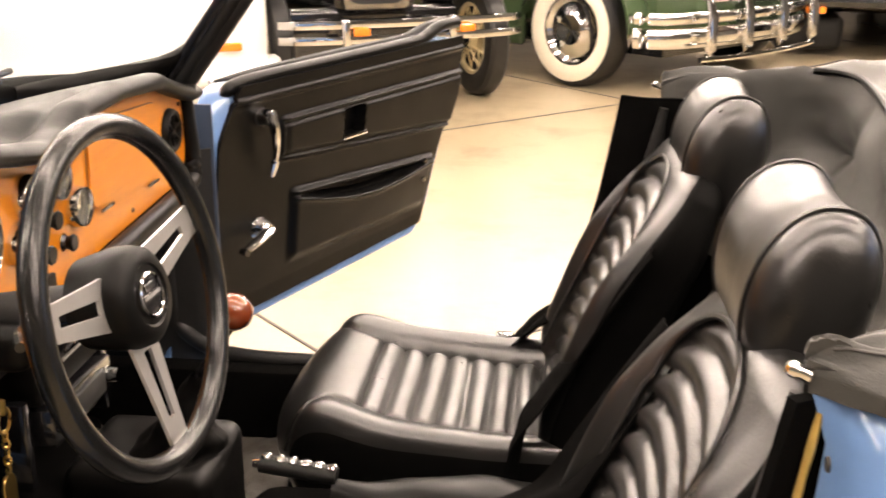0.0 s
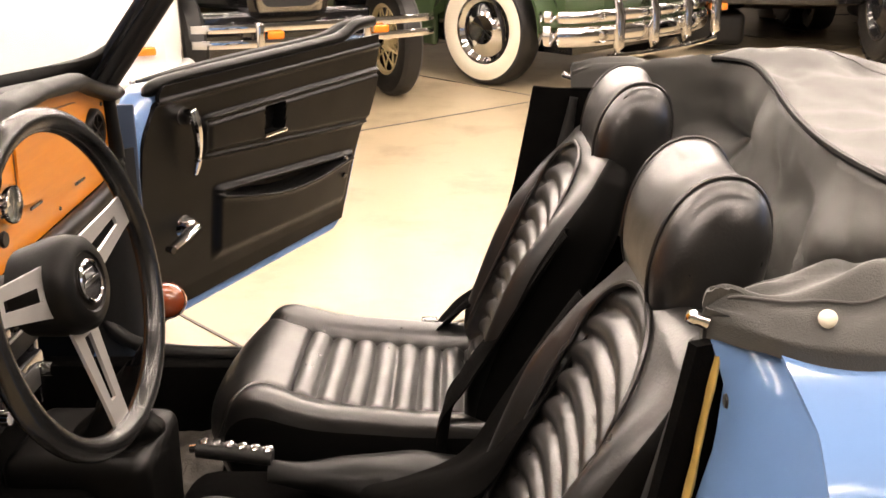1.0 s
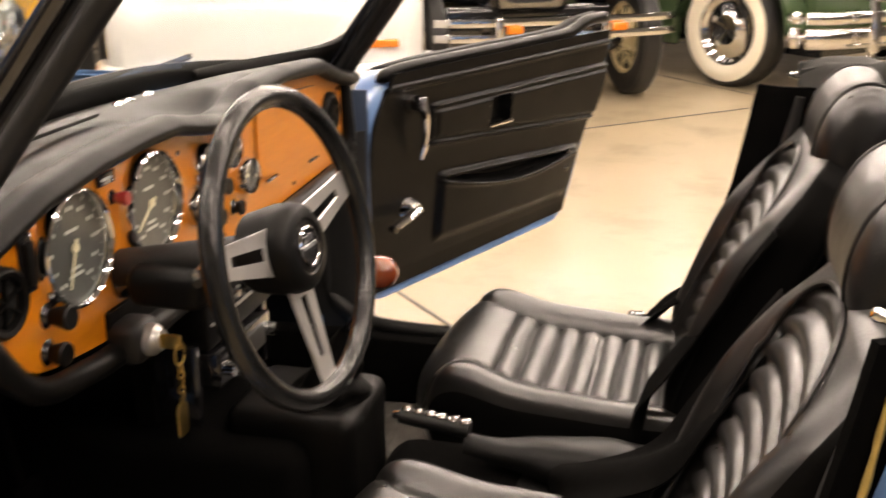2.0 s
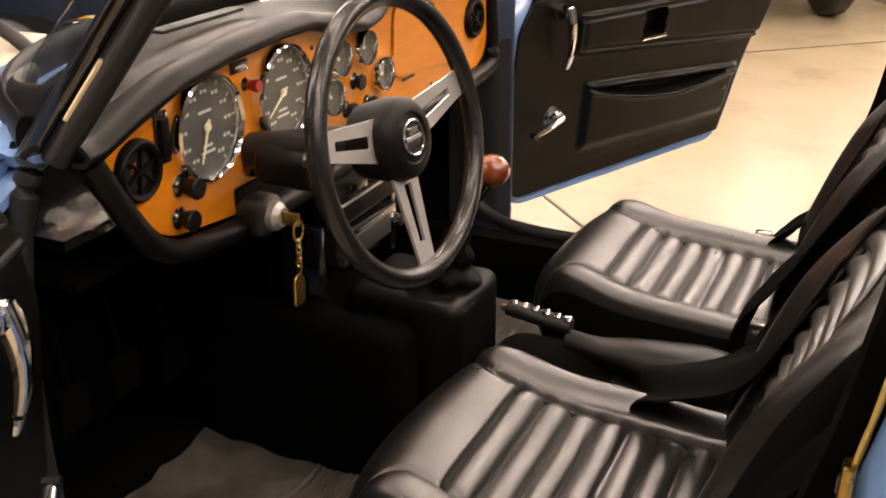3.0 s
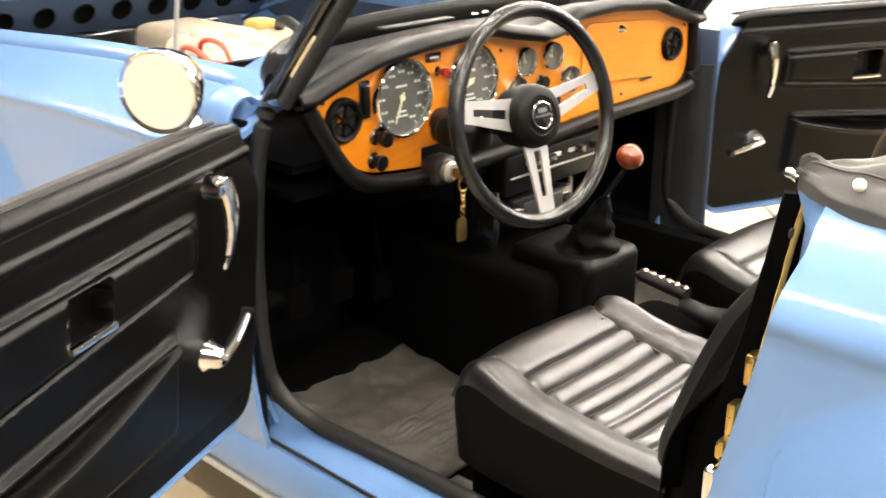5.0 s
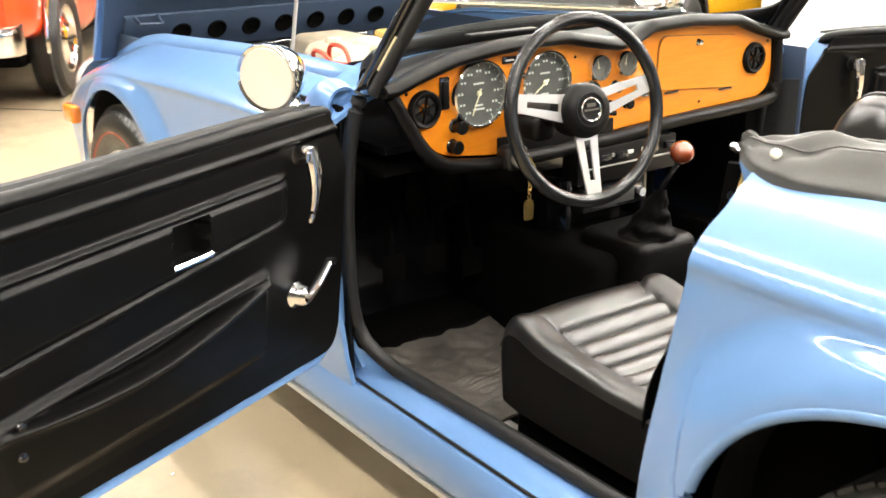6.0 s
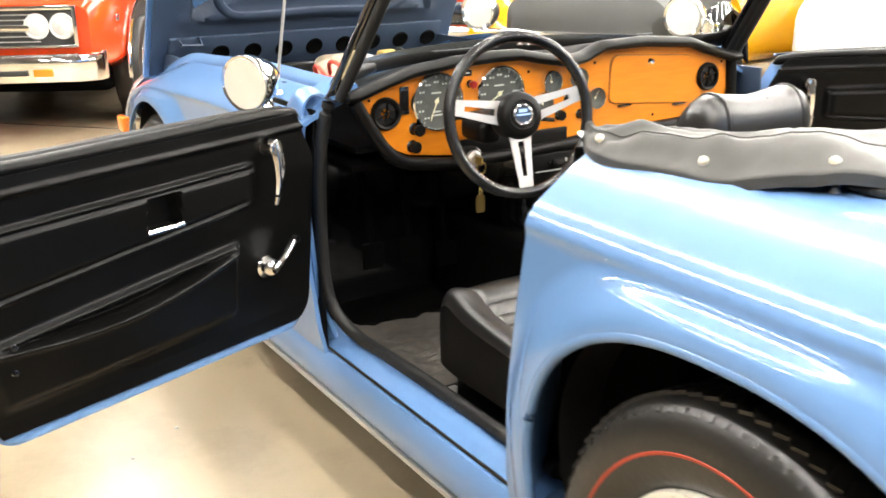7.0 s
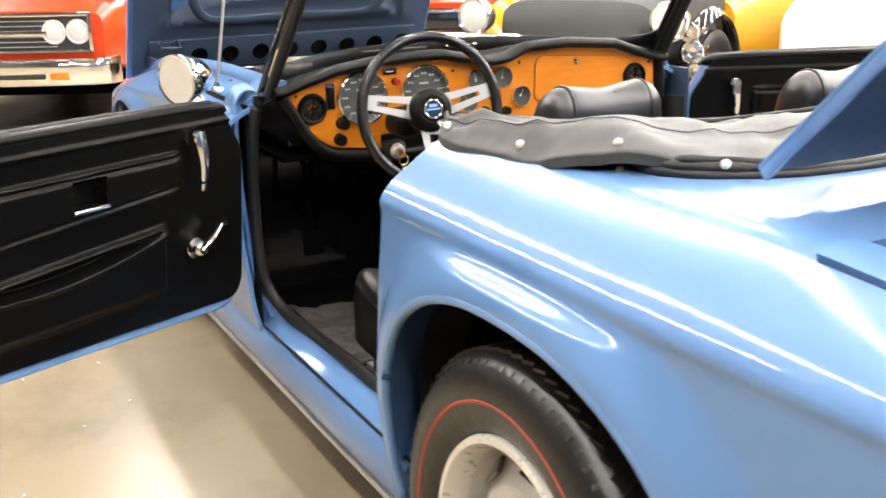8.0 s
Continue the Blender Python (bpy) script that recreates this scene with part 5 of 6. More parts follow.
def pad(u, v):
    y = lerp(-0.585, 0.585, u)
    t = top_at(y)
    b = screen_base(max(min(y, 0.575), -0.575))
    mid = math.exp(-((y - 0.0) / 0.07) ** 2)
    prof = [(FX + 0.004, t - 0.004), (FX + 0.022 + 0.012 * mid, t - 0.002), (FX + 0.030 + 0.016 * mid, t + 0.010), (FX + 0.014 + 0.010 * mid, t + 0.023), (FX - 0.014, t + 0.020), (FX - 0.034, t + 0.006), (FX - 0.075, max(t + 0.008, b.z)), (lerp(FX - 0.03, b.x, 0.75), b.z + 0.002), (b.x + 0.01, b.z - 0.010)]
    k = v * 8
    i = min(int(k), 7)
    a, c, d, e = prof[max(i - 1, 0)], prof[i], prof[i + 1], prof[min(i + 2, 8)]
    w = k - i
    x = 0.5 * (2 * c[0] + (d[0] - a[0]) * w + (2 * a[0] - 5 * c[0] + 4 * d[0] - e[0]) * w * w + (3 * c[0] - a[0] - 3 * d[0] + e[0]) * w ** 3)
    z = 0.5 * (2 * c[1] + (d[1] - a[1]) * w + (2 * a[1] - 5 * c[1] + 4 * d[1] - e[1]) * w * w + (3 * c[1] - a[1] - 3 * d[1] + e[1]) * w ** 3)
    return Vector((x, y, z))


part("crash_pad", sheet(pad, 90, 48, 0.006), PADDING, dash, "black padded dashboard top", 60)
rail = [(FX + 0.004, -0.562, 0.838), (FX + 0.008, -0.500, 0.734), (FX + 0.010, -0.450, 0.692), (FX + 0.010, -0.38, 0.678), (FX + 0.010, -0.28, 0.671), (FX + 0.010, 0.0, 0.677), (FX + 0.012, 0.20, 0.689), (FX + 0.010, 0.515, 0.697), (FX + 0.008, 0.566, 0.728), (FX + 0.002, 0.572, 0.80), (FX, 0.570, 0.846)]
part("lower_rail", tube(spline(rail, 6), 0.0155, 12), PADDING, dash, "black padded lower rail")
part("under_panel", box(-1.33, FX - 0.05, -0.55, 0.55, 0.668, 0.680), CARPET, dash)
part("demister_vent", box(-1.085, -1.062, -0.30, -0.12, 0.916, 0.921, 0.001), RUBBER, dash)
for y in (-0.10, -0.07, -0.02):
    part("pad_screw", lathe([(0.0, 0.004), (0.006, 0.003), (0.008, 0.0)], 10, Matrix.Translation((-1.075, y + 0.05, 0.918))), CHROME, dash)
for y, z in ((-0.525, 0.838), (-0.095, 0.866), (0.105, 0.872), (0.30, 0.722), (0.535, 0.842)):
    part("facia_screw", lathe([(0.0, 0.002), (0.003, 0.0018), (0.004, 0.0)], 8, on_x(FX + 0.0005, y, z)), BLACK_PAINT, dash)


def dial_marks(r, count, a0, a1, big):
    """Scale ticks and figure bars round a dial."""
    bm = bmesh.new()
    for k in range(count):
        a = radians(lerp(a0, a1, k / (count - 1)))
        d = Vector((math.cos(a), math.sin(a), 0))
        n = Vector((-d.y, d.x, 0))
        long = k % 2 == 0
        r0, r1, w = r * (0.82 if long else 0.87), r * 0.93, r * (0.014 if long else 0.008)
        bm.faces.new([bm.verts.new(p) for p in (d * r0 - n * w, d * r1 - n * w, d * r1 + n * w, d * r0 + n * w)])
        if long and big:
            c, hw, hh = d * r * 0.68, r * 0.055, r * 0.035
            for off in (-0.06, 0.06):
                q = c + Vector((off * r, 0, 0))
                bm.faces.new([bm.verts.new(q + Vector(p)) for p in ((-hw * 0.7, -hh, 0), (hw * 0.7, -hh, 0), (hw * 0.7, hh, 0), (-hw * 0.7, hh, 0))])
    if big:
        for zz, w in ((0.30, 0.20), (-0.36, 0.16), (-0.48, 0.22)):
            c = Vector((0, r * zz, 0))
            bm.faces.new([bm.verts.new(c + Vector(p)) for p in ((-w * r, -0.03 * r, 0), (w * r, -0.03 * r, 0), (w * r, 0.03 * r, 0), (-w * r, 0.03 * r, 0))])
    return bm


def gauge(y, z, r, needle_deg, big, label):
    g = group_of("gauge", car, on_x(FX, y, z, 0.0), label)
    part("bezel", lathe([(r * 0.90, 0.004), (r * 0.925, 0.012), (r * 0.965, 0.0155), (r * 1.015, 0.013), (r * 1.045, 0.0)], 44), CHROME, g, "bright chrome bezel")
    part("dial", lathe([(0.0, 0.002), (r * 0.92, 0.002), (r * 0.93, 0.005)], 44), DIAL_FACE, g)
    mk = part("dial_marks", dial_marks(r, 21 if big else 9, 235 if big else 160, -55 if big else 20, big), WHITE_MARK, g)
    mk.location.z = 0.0026
    a = radians(needle_deg)
    d = Vector((math.cos(a), math.sin(a), 0))
    bm = tube([-d * r * 0.15 + Vector((0, 0, 0.0055)), d * r * 0.70 + Vector((0, 0, 0.0055))], [r * 0.030, r * 0.016], 6)
    add_lathe(bm, [(0.0, 0.008), (r * 0.07, 0.0075), (r * 0.09, 0.004)], 16)
    part("needle", bm, NEEDLE, g, "ivory needle")
    part("glass", lathe([(0.0, 0.0105), (r * 0.93, 0.0100)], 44), GLASS, g).visible_shadow = False
    return g


gauge(-0.353, 0.820, 0.066, 248, True, "large round speedometer")
gauge(-0.180, 0.822, 0.066, 215, True, "large round rev counter")
gauge(-0.030, 0.837, 0.0275, 100, False, "small round gauge")
gauge(0.050, 0.838, 0.0275, 80, False, "small round gauge")
gauge(-0.056, 0.785, 0.0275, 120, False, "small round gauge")
gauge(0.106, 0.785, 0.0275, 60, False, "small round gauge")


def air_vent(y, z):
    v = group_of("air_vent", car, on_x(FX, y, z), "round black air vent")
    part("ring", lathe([(0.026, 0.002), (0.028, 0.010), (0.033, 0.012), (0.037, 0.008), (0.038, 0.0)], 36), PADDING, v)
    part("ball", lathe([(0.0, -0.004), (0.010, -0.004), (0.012, 0.003), (0.020, 0.004), (0.027, 0.001)], 30), RUBBER, v)
    for k in range(3):
        bm = box(-0.026, 0.026, -0.0012, 0.0012, 0.002, 0.009)
        ob = part("vane", bm, PADDING, v)
        ob.rotation_euler.z = radians(60 * k + 20)
    return v


air_vent(-0.485, 0.804)
air_vent(0.485, 0.806)


def switch_knob(y, z, r, length, material, label, sq=False):
    k = group_of("switch", car, on_x(FX, y, z), label)
    if sq:
        part("surround", box(-0.012, 0.012, -0.032, 0.032, 0.0, 0.004, 0.002), BLACK_PAINT, k)
        part("rocker", box(-0.008, 0.008, -0.024, 0.024, 0.003, 0.010, 0.003), material, k)
    else:
        part("bush", lathe([(r * 0.7, 0.006), (r * 0.75, 0.004), (r * 1.05, 0.0)], 20), BLACK_PAINT, k)
        part("knob", lathe([(0.0, length), (r * 0.85, length), (r, length - 0.003), (r * 0.8, length * 0.5), (r * 0.55, 0.0)], 24), material, k)
    return k


switch_knob(-0.437, 0.830, 0.012, 0.02, PADDING, "black rocker switch", True)
switch_knob(-0.411, 0.762, 0.014, 0.030, PADDING, "black pull knob")
switch_knob(-0.418, 0.722, 0.014, 0.024, PADDING, "black pull knob")
switch_knob(-0.261, 0.852, 0.009, 0.022, RED, "red hazard knob")
part("hazard_tag", box(FX, FX + 0.004, -0.293, -0.257, 0.871, 0.886, 0.001), BLACK_PAINT, car, "small black switch tag")
part("tag_mark", box(FX + 0.004, FX + 0.0046, -0.285, -0.265, 0.8770, 0.8800), WHITE_MARK, car)
switch_knob(0.025, 0.790, 0.013, 0.016, PADDING, "black knob between the gauges")
switch_knob(-0.002, 0.752, 0.013, 0.016, PADDING, "black knob under the gauges")
switch_knob(0.062, 0.748, 0.012, 0.016, PADDING, "black knob under the gauges")

# glove box
glove = group_of("glove_box", car)
gpoly = rounded([(0.150, 0.765), (0.430, 0.742), (0.432, 0.868), (0.155, 0.888)], [0.02, 0.006, 0.03, 0.03], 5)
part("gap", prism(gpoly, 0.0, 0.0008, on_x(FX, 0, 0)), JOINT, glove)
cx, cz = 0.29, 0.816
part("lid", prism([(cx + (a - cx) * 0.988, cz + (b - cz) * 0.976) for a, b in gpoly], 0.0005, 0.0045, on_x(FX, 0, 0), 0.001, 1), VENEER, glove, "orange veneered glove box lid")
part("lock", lathe([(0.0, 0.014), (0.006, 0.013), (0.008, 0.008), (0.010, 0.004)], 18, on_x(FX, 0.284, 0.862)), CHROME, glove, "chrome lock button")
for y in (0.20, 0.385):
    part("hinge", box(FX + 0.004, FX + 0.007, y - 0.022, y + 0.022, 0.754 - (y - 0.2) * 0.07, 0.759 - (y - 0.2) * 0.07, 0.001), BLACK_PAINT, glove)

# heater panel, radio and console under the facia
console = group_of("console", car)
part("panel", box(-1.00, -0.945, -0.10, 0.205, 0.585, 0.666, 0.006), PADDING, console, "black heater panel")
part("bright_line", box(-0.945, -0.941, -0.09, 0.195, 0.620, 0.6235, 0.001), ALLOY, console)
for y, w in ((-0.03, 0.016), (0.02, 0.016), (0.12, 0.012), (0.17, 0.012)):
    part("slide_knob", box(-0.944, -0.930, y - w, y + w, 0.636, 0.652, 0.003), BLACK_PAINT, console)
for k in range(4):
    part("marking", box(-0.9448, -0.9442, -0.045 + 0.045 * k, -0.025 + 0.045 * k, 0.6395, 0.6480), WHITE_MARK, console)
part("radio_body", box(-1.06, -0.935, -0.09, 0.09, 0.525, 0.578, 0.005), BLACK_PAINT, console, "black radio")
part("radio_face", box(-0.935, -0.931, -0.06, 0.06, 0.535, 0.568, 0.001), DIAL, console)
for y in (-0.075, 0.075):
    part("radio_knob", lathe([(0.0, 0.016), (0.010, 0.016), (0.011, 0.0)], 18, on_x(-0.935, y, 0.552)), CHROME, console)
for s in (-1, 1):
    part("console_leg", box(-1.02, -0.955, 0.0 + s * 0.115 - 0.008, s * 0.115 + 0.008, 0.48, 0.60, 0.003), BLACK_PAINT, console)
part("console_face", box(-1.06, -1.03, -0.115, 0.115, 0.46, 0.60), PADDING, console)

# ---- steering column and wheel ----
AX = Vector((0.9715, -0.0890, 0.2185)).normalized()
HUB = Vector((-0.732, -0.281, 0.814))
column = group_of("steering_column", car)
part("shroud", tube([HUB - AX * 0.05, HUB - AX * 0.14, HUB - AX * 0.24], [0.022, 0.024, 0.026], 20), RUBBER, column, "black column shroud")
part("tube", tube([HUB - AX * 0.02, HUB - AX * 0.55 + Vector((0, 0, -0.03))], 0.022, 14), BLACK_PAINT, column)
part("bracket", box(-0.975, -0.926, -0.308, -0.252, 0.656, 0.708, 0.014, 3), RUBBER, column)
part("stalk", tube(spline([HUB - AX * 0.10, HUB - AX * 0.09 + Vector((0, -0.08, 0.01)), HUB - AX * 0.06 + Vector((0, -0.135, 0.012))], 5), 0.005, 8), BLACK_PAINT, column)
part("stalk", tube(spline([HUB - AX * 0.10, HUB - AX * 0.09 + Vector((0, 0.08, -0.01)), HUB - AX * 0.06 + Vector((0, 0.13, -0.02))], 5), 0.005, 8), BLACK_PAINT, column)
part("ignition_lock", lathe([(0.0, 0.013), (0.008, 0.013), (0.009, 0.017), (0.013, 0.017), (0.015, 0.012), (0.019, 0.009), (0.020, 0.0), (0.020, -0.03)], 24, on_x(-0.928, -0.281, 0.684)), ALLOY, column, "worn metal ignition lock")
part("key", box(-0.914, -0.886, -0.284, -0.279, 0.674, 0.693, 0.003), BRASS, column, "brass key in the lock")
part("key_ring", tube([Vector((-0.890, -0.281, 0.668)) + Vector((0.0, 0.012 * math.cos(2 * math.pi * k / 16), 0.014 * math.sin(2 * math.pi * k / 16))) for k in range(16)], 0.0016, 6, True), BRASS, column)
for k in range(5):
    c = Vector((-0.891, -0.281 - 0.0005 * k, 0.650 - 0.0095 * k))
    part("chain_link", tube([c + Vector(((0.004 * math.cos(a) if k % 2 else 0.0), (0.0 if k % 2 else 0.004 * math.cos(a)), 0.0065 * math.sin(a))) for a in [2 * math.pi * j / 10 for j in range(10)]], 0.0012, 5, True, hint=(1, 0.3, 0)), BRASS, column)
part("fob", prism(rounded([(-0.012, -0.022), (0.012, -0.022), (0.012, 0.018), (0.0, 0.024), (-0.012, 0.018)], 0.006, 3), -0.002, 0.002, on_x(-0.893, -0.283, 0.583), 0.0008, 1), BRASS, column, "brass key fob")

part("cowl", box(-0.940, -0.840, -0.312, -0.250, 0.732, 0.784, 0.020, 4), PADDING, column, "black steering column cowl")
part("knee_panel", box(FX - 0.004, FX + 0.006, -0.305, 0.02, 0.680, 0.722, 0.003, 2), PADDING, dash, "black panel under the column")
wheel = group_of("steering_wheel", car, Matrix.Translation(HUB) @ AX.to_track_quat("Z", "Y").to_matrix().to_4x4())
# local z looks at the driver; local axes found so that "up" is known
up_l = (wheel.matrix_basis.to_3x3().inverted() @ Vector((0, 0, 1)))
up_l = Vector((up_l.x, up_l.y, 0)).normalized()
rt_l = (wheel.matrix_basis.to_3x3().inverted() @ Vector((0, 1, 0)))
rt_l = Vector((rt_l.x, rt_l.y, 0)).normalized()
R_W = 0.1687
part("rim", tube([up_l * (R_W * math.sin(a)) + rt_l * (R_W * math.cos(a)) for a in [2 * math.pi * k / 72 for k in range(72)]], 0.0128, 14, True, hint=(0, 0, 1)), RIM_LEATHER, wheel, "black leather-grained rim")
for ang in (168, 12, -90):
    a = radians(ang)
    d, n = rt_l * math.cos(a) + up_l * math.sin(a), -rt_l * math.sin(a) + up_l * math.cos(a)
    m = Matrix(((d.x, n.x, 0, 0), (d.y, n.y, 0, 0), (0, 0, 1, 0), (0, 0, 0, 1)))
    bm = bmesh.new()
    lo = lambda r: lerp(-0.012, -0.003, (r - 0.03) / 0.14)
    for w0, w1 in ((-1.0, -0.30), (0.30, 1.0)):
        for r0, r1 in ((0.056, 0.132),):
            add_rings(bm, [[m @ Vector((r, hw * w, lo(r) + h)) for w, h in ((w0, -0.002), (w1, -0.002), (w1, 0.002), (w0, 0.002))] for r, hw in ((r0, 0.025), (r1, 0.018))])
    for r0, r1, h0, h1 in ((0.030, 0.0565, 0.028, 0.025), (0.1315, 0.166, 0.018, 0.016)):
        add_rings(bm, [[m @ Vector((r, hw * w, lo(r) + h)) for w, h in ((-1, -0.002), (1, -0.002), (1, 0.002), (-1, 0.002))] for r, hw in ((r0, h0), (r1, h1))])
    part("spoke", bm, ALLOY, wheel, "slotted brushed metal spoke")
part("horn_pad", lathe([(0.0, 0.012), (0.030, 0.012), (0.032, 0.014), (0.042, 0.013), (0.049, 0.007), (0.052, -0.006), (0.052, -0.020), (0.046, -0.054)], 44), PADDING, wheel, "black horn pad")
bm = lathe([(0.0, 0.0145), (0.0215, 0.0145), (0.022, 0.0135)], 30)
part("badge", bm, BLACK_PAINT, wheel)
bm = lathe([(0.0195, 0.0155), (0.021, 0.0165), (0.0232, 0.0155), (0.0235, 0.013)], 36)
add_box(bm, -0.017, 0.017, -0.002, 0.002, 0.0145, 0.0160, 0.0, m=Matrix(((rt_l.x, up_l.x, 0, 0), (rt_l.y, up_l.y, 0, 0), (0, 0, 1, 0), (0, 0, 0, 1))))
add_box(bm, -0.010, 0.010, 0.005, 0.012, 0.0145, 0.0158, 0.0, m=Matrix(((rt_l.x, up_l.x, 0, 0), (rt_l.y, up_l.y, 0, 0), (0, 0, 1, 0), (0, 0, 0, 1))))
part("badge_ring", bm, CHROME, wheel, "bright ring and bar of the badge")

# ---- road wheels ----
def road_wheel(x, s):
    rear = x > 0
    camber = radians(2.5) if rear else 0.0      # the rear wheels lean in at the top
    m = Matrix.Translation((x + 0.078 * rear, s * (0.640 if rear else 0.600), AXLE_Z)) @ Matrix.Rotation(s * camber, 4, "X") @ Matrix.Rotation(radians(-90 * s), 4, "X")
    w = group_of("road_wheel", car, m @ Matrix.Scale(1.012, 4), "silver steel wheel with a red-line tyre")
    prof = [(0.196, -0.075), (0.215, -0.088), (0.262, -0.098), (0.300, -0.090), (0.318, -0.070), (0.322, -0.035), (0.3225, 0.0), (0.322, 0.035), (0.318, 0.068), (0.302, 0.088), (0.262, 0.100), (0.225, 0.094), (0.205, 0.084), (0.196, 0.072)]
    part("tyre", lathe(prof, 72), TYRE_WET, w, "worn black tyre with a blocky tread")
    bm = bmesh.new()
    for k in range(72):
        for row, off in ((-0.05, 0.0), (0.0, 0.5), (0.05, 0.0)):
            a = 2 * math.pi * (k + off) / 72
            add_box(bm, -0.0035, 0.0018, -0.009, 0.009, -0.020, 0.020, 0.0, m=Matrix.Rotation(a, 4, "Z") @ Matrix.Translation((0.3215, 0, row)) @ Matrix.Rotation(radians(28), 4, "X"))
    for k in range(80):
        a = 2 * math.pi * k / 80
        add_box(bm, -0.005, 0.005, -0.0032, 0.0032, -0.003, 0.0004, 0.0, m=Matrix.Rotation(a, 4, "Z") @ Matrix.Translation((0.305, 0, 0.0865)) @ Matrix.Rotation(radians(45), 4, "Y"))
    tagged(part("tread", bm, TYRE_WET, w), kind="stuff")
    part("red_line", lathe([(0.2470, 0.0978), (0.2480, 0.0992), (0.2515, 0.0997), (0.2525, 0.0988)], 80), RED_LINE, w, "thin red line round the sidewall")
    part("rim", lathe([(0.176, 0.050), (0.181, 0.078), (0.188, 0.090), (0.198, 0.090), (0.201, 0.082), (0.199, 0.074)], 64), RIM_PAINT, w, "bright wheel rim edge")
    part("disc", lathe([(0.0, 0.040), (0.05, 0.042), (0.085, 0.052), (0.120, 0.056), (0.150, 0.036), (0.166, 0.020), (0.178, 0.055)], 56), SILVER, w)
    for k in range(8):
        a = 2 * math.pi * k / 8
        part("slot", box(-0.016, 0.016, -0.026, 0.026, -0.004, 0.004, 0.012, 3, Matrix.Rotation(a, 4, "Z") @ Matrix.Translation((0.150, 0, 0.043)) @ Matrix.Rotation(radians(38), 4, "Y")), BLACK_PAINT, w)
    part("hub_cap", lathe([(0.0, 0.075), (0.02, 0.074), (0.035, 0.066), (0.040, 0.045)], 28), SILVER, w)
    return w


for ax in (AXLE_R, AXLE_F):
    for s in (-1, 1):
        road_wheel(ax, s)

# ---- other cars in the room ----
def plain_wheel(root, x, y, r, width, heading, tyre_label, face, spokes=0, wall=None):
    """A wheel whose outer face looks along heading (degrees)."""
    m = Matrix.Translation((x, y, r)) @ Matrix.Rotation(radians(heading), 4, "Z") @ Matrix.Rotation(radians(90), 4, "Y")
    w = group_of("wheel", root, m, tyre_label)
    ri = r * 0.62
    h = width / 2
    part("tyre", lathe([(ri, -h * 0.8), (r * 0.80, -h), (r * 0.94, -h * 0.9), (r * 0.995, -h * 0.6), (r, 0.0), (r * 0.995, h * 0.6), (r * 0.94, h * 0.9), (r * 0.80, h), (ri, h * 0.8)], 48), TYRE, w)
    if wall:
        part("white_wall", lathe([(ri * 0.99, h * 0.84), (r * 0.70, h * 1.0), (r * 0.80, h * 1.05), (r * 0.90, h * 0.985)], 48), wall, w, "broad white tyre wall")
    if spokes:
        part("rim", lathe([(ri * 0.90, h * 0.5), (ri * 0.93, h * 0.8), (ri * 1.02, h * 0.85)], 48), face, w)
        part("hub", lathe([(0.0, h * 1.1), (ri * 0.22, h * 1.0), (ri * 0.36, h * 0.6), (ri * 0.36, 0.0)], 28), face, w)
        for k in range(spokes):
            a, b = 2 * math.pi * k / spokes, 2 * math.pi * (k + (0.7 if k % 2 else -0.7)) / spokes
            part("wire_spoke", tube([(ri * 0.32 * math.cos(a), ri * 0.32 * math.sin(a), h * (0.9 if k % 2 else 0.2)), (ri * 0.93 * math.cos(b), ri * 0.93 * math.sin(b), h * 0.5)], 0.006, 5), face, w)
        part("brake_drum", lathe([(0.0, -h * 0.2), (ri * 0.7, -h * 0.2), (ri * 0.7, -h)], 28), BLACK_PAINT, w)
    else:
        part("disc", lathe([(0.0, h * 0.75), (ri * 0.20, h * 0.80), (ri * 0.42, h * 0.95), (ri * 0.62, h * 0.70), (ri * 0.80, h * 0.62), (ri * 0.92, h * 0.85), (ri * 1.0, h * 0.86), (ri * 1.02, h * 0.7)], 44), face, w)
    return w


def loft_x(sections, n=20):
    """Body from cross sections: (x, half width, low z, high z, roundness)."""
    rings = []
    for x, hw, z0, z1, k in sections:
        ring = []
        for i in range(n):
            a = 2 * math.pi * i / n
            c, s = math.cos(a), math.sin(a)
            ring.append(Vector((x, hw * math.copysign(abs(c) ** k, c), (z0 + z1) / 2 + (z1 - z0) / 2 * math.copysign(abs(s) ** k, s))))
        rings.append(ring)
    return add_rings(bmesh.new(), rings, True, True)


def wing_arch(x, y0, y1, r, z, thick, a0=0, a1=180):
    """A swept mudguard over a wheel, running across y0 to y1."""
    rings = []
    for k in range(25):
        a = radians(lerp(a0, a1, k / 24))
        c = Vector((x + r * math.cos(a), 0, z + r * math.sin(a)))
        rings.append([Vector((c.x, lerp(y0, y1, j / 8), c.z + 0.05 * math.sin(math.pi * j / 8))) for j in range(9)])
    bm = add_rings(bmesh.new(), rings, False, False)
    bmesh.ops.recalc_face_normals(bm, faces=bm.faces)
    bmesh.ops.solidify(bm, geom=list(bm.faces), thickness=thick)
    return bm


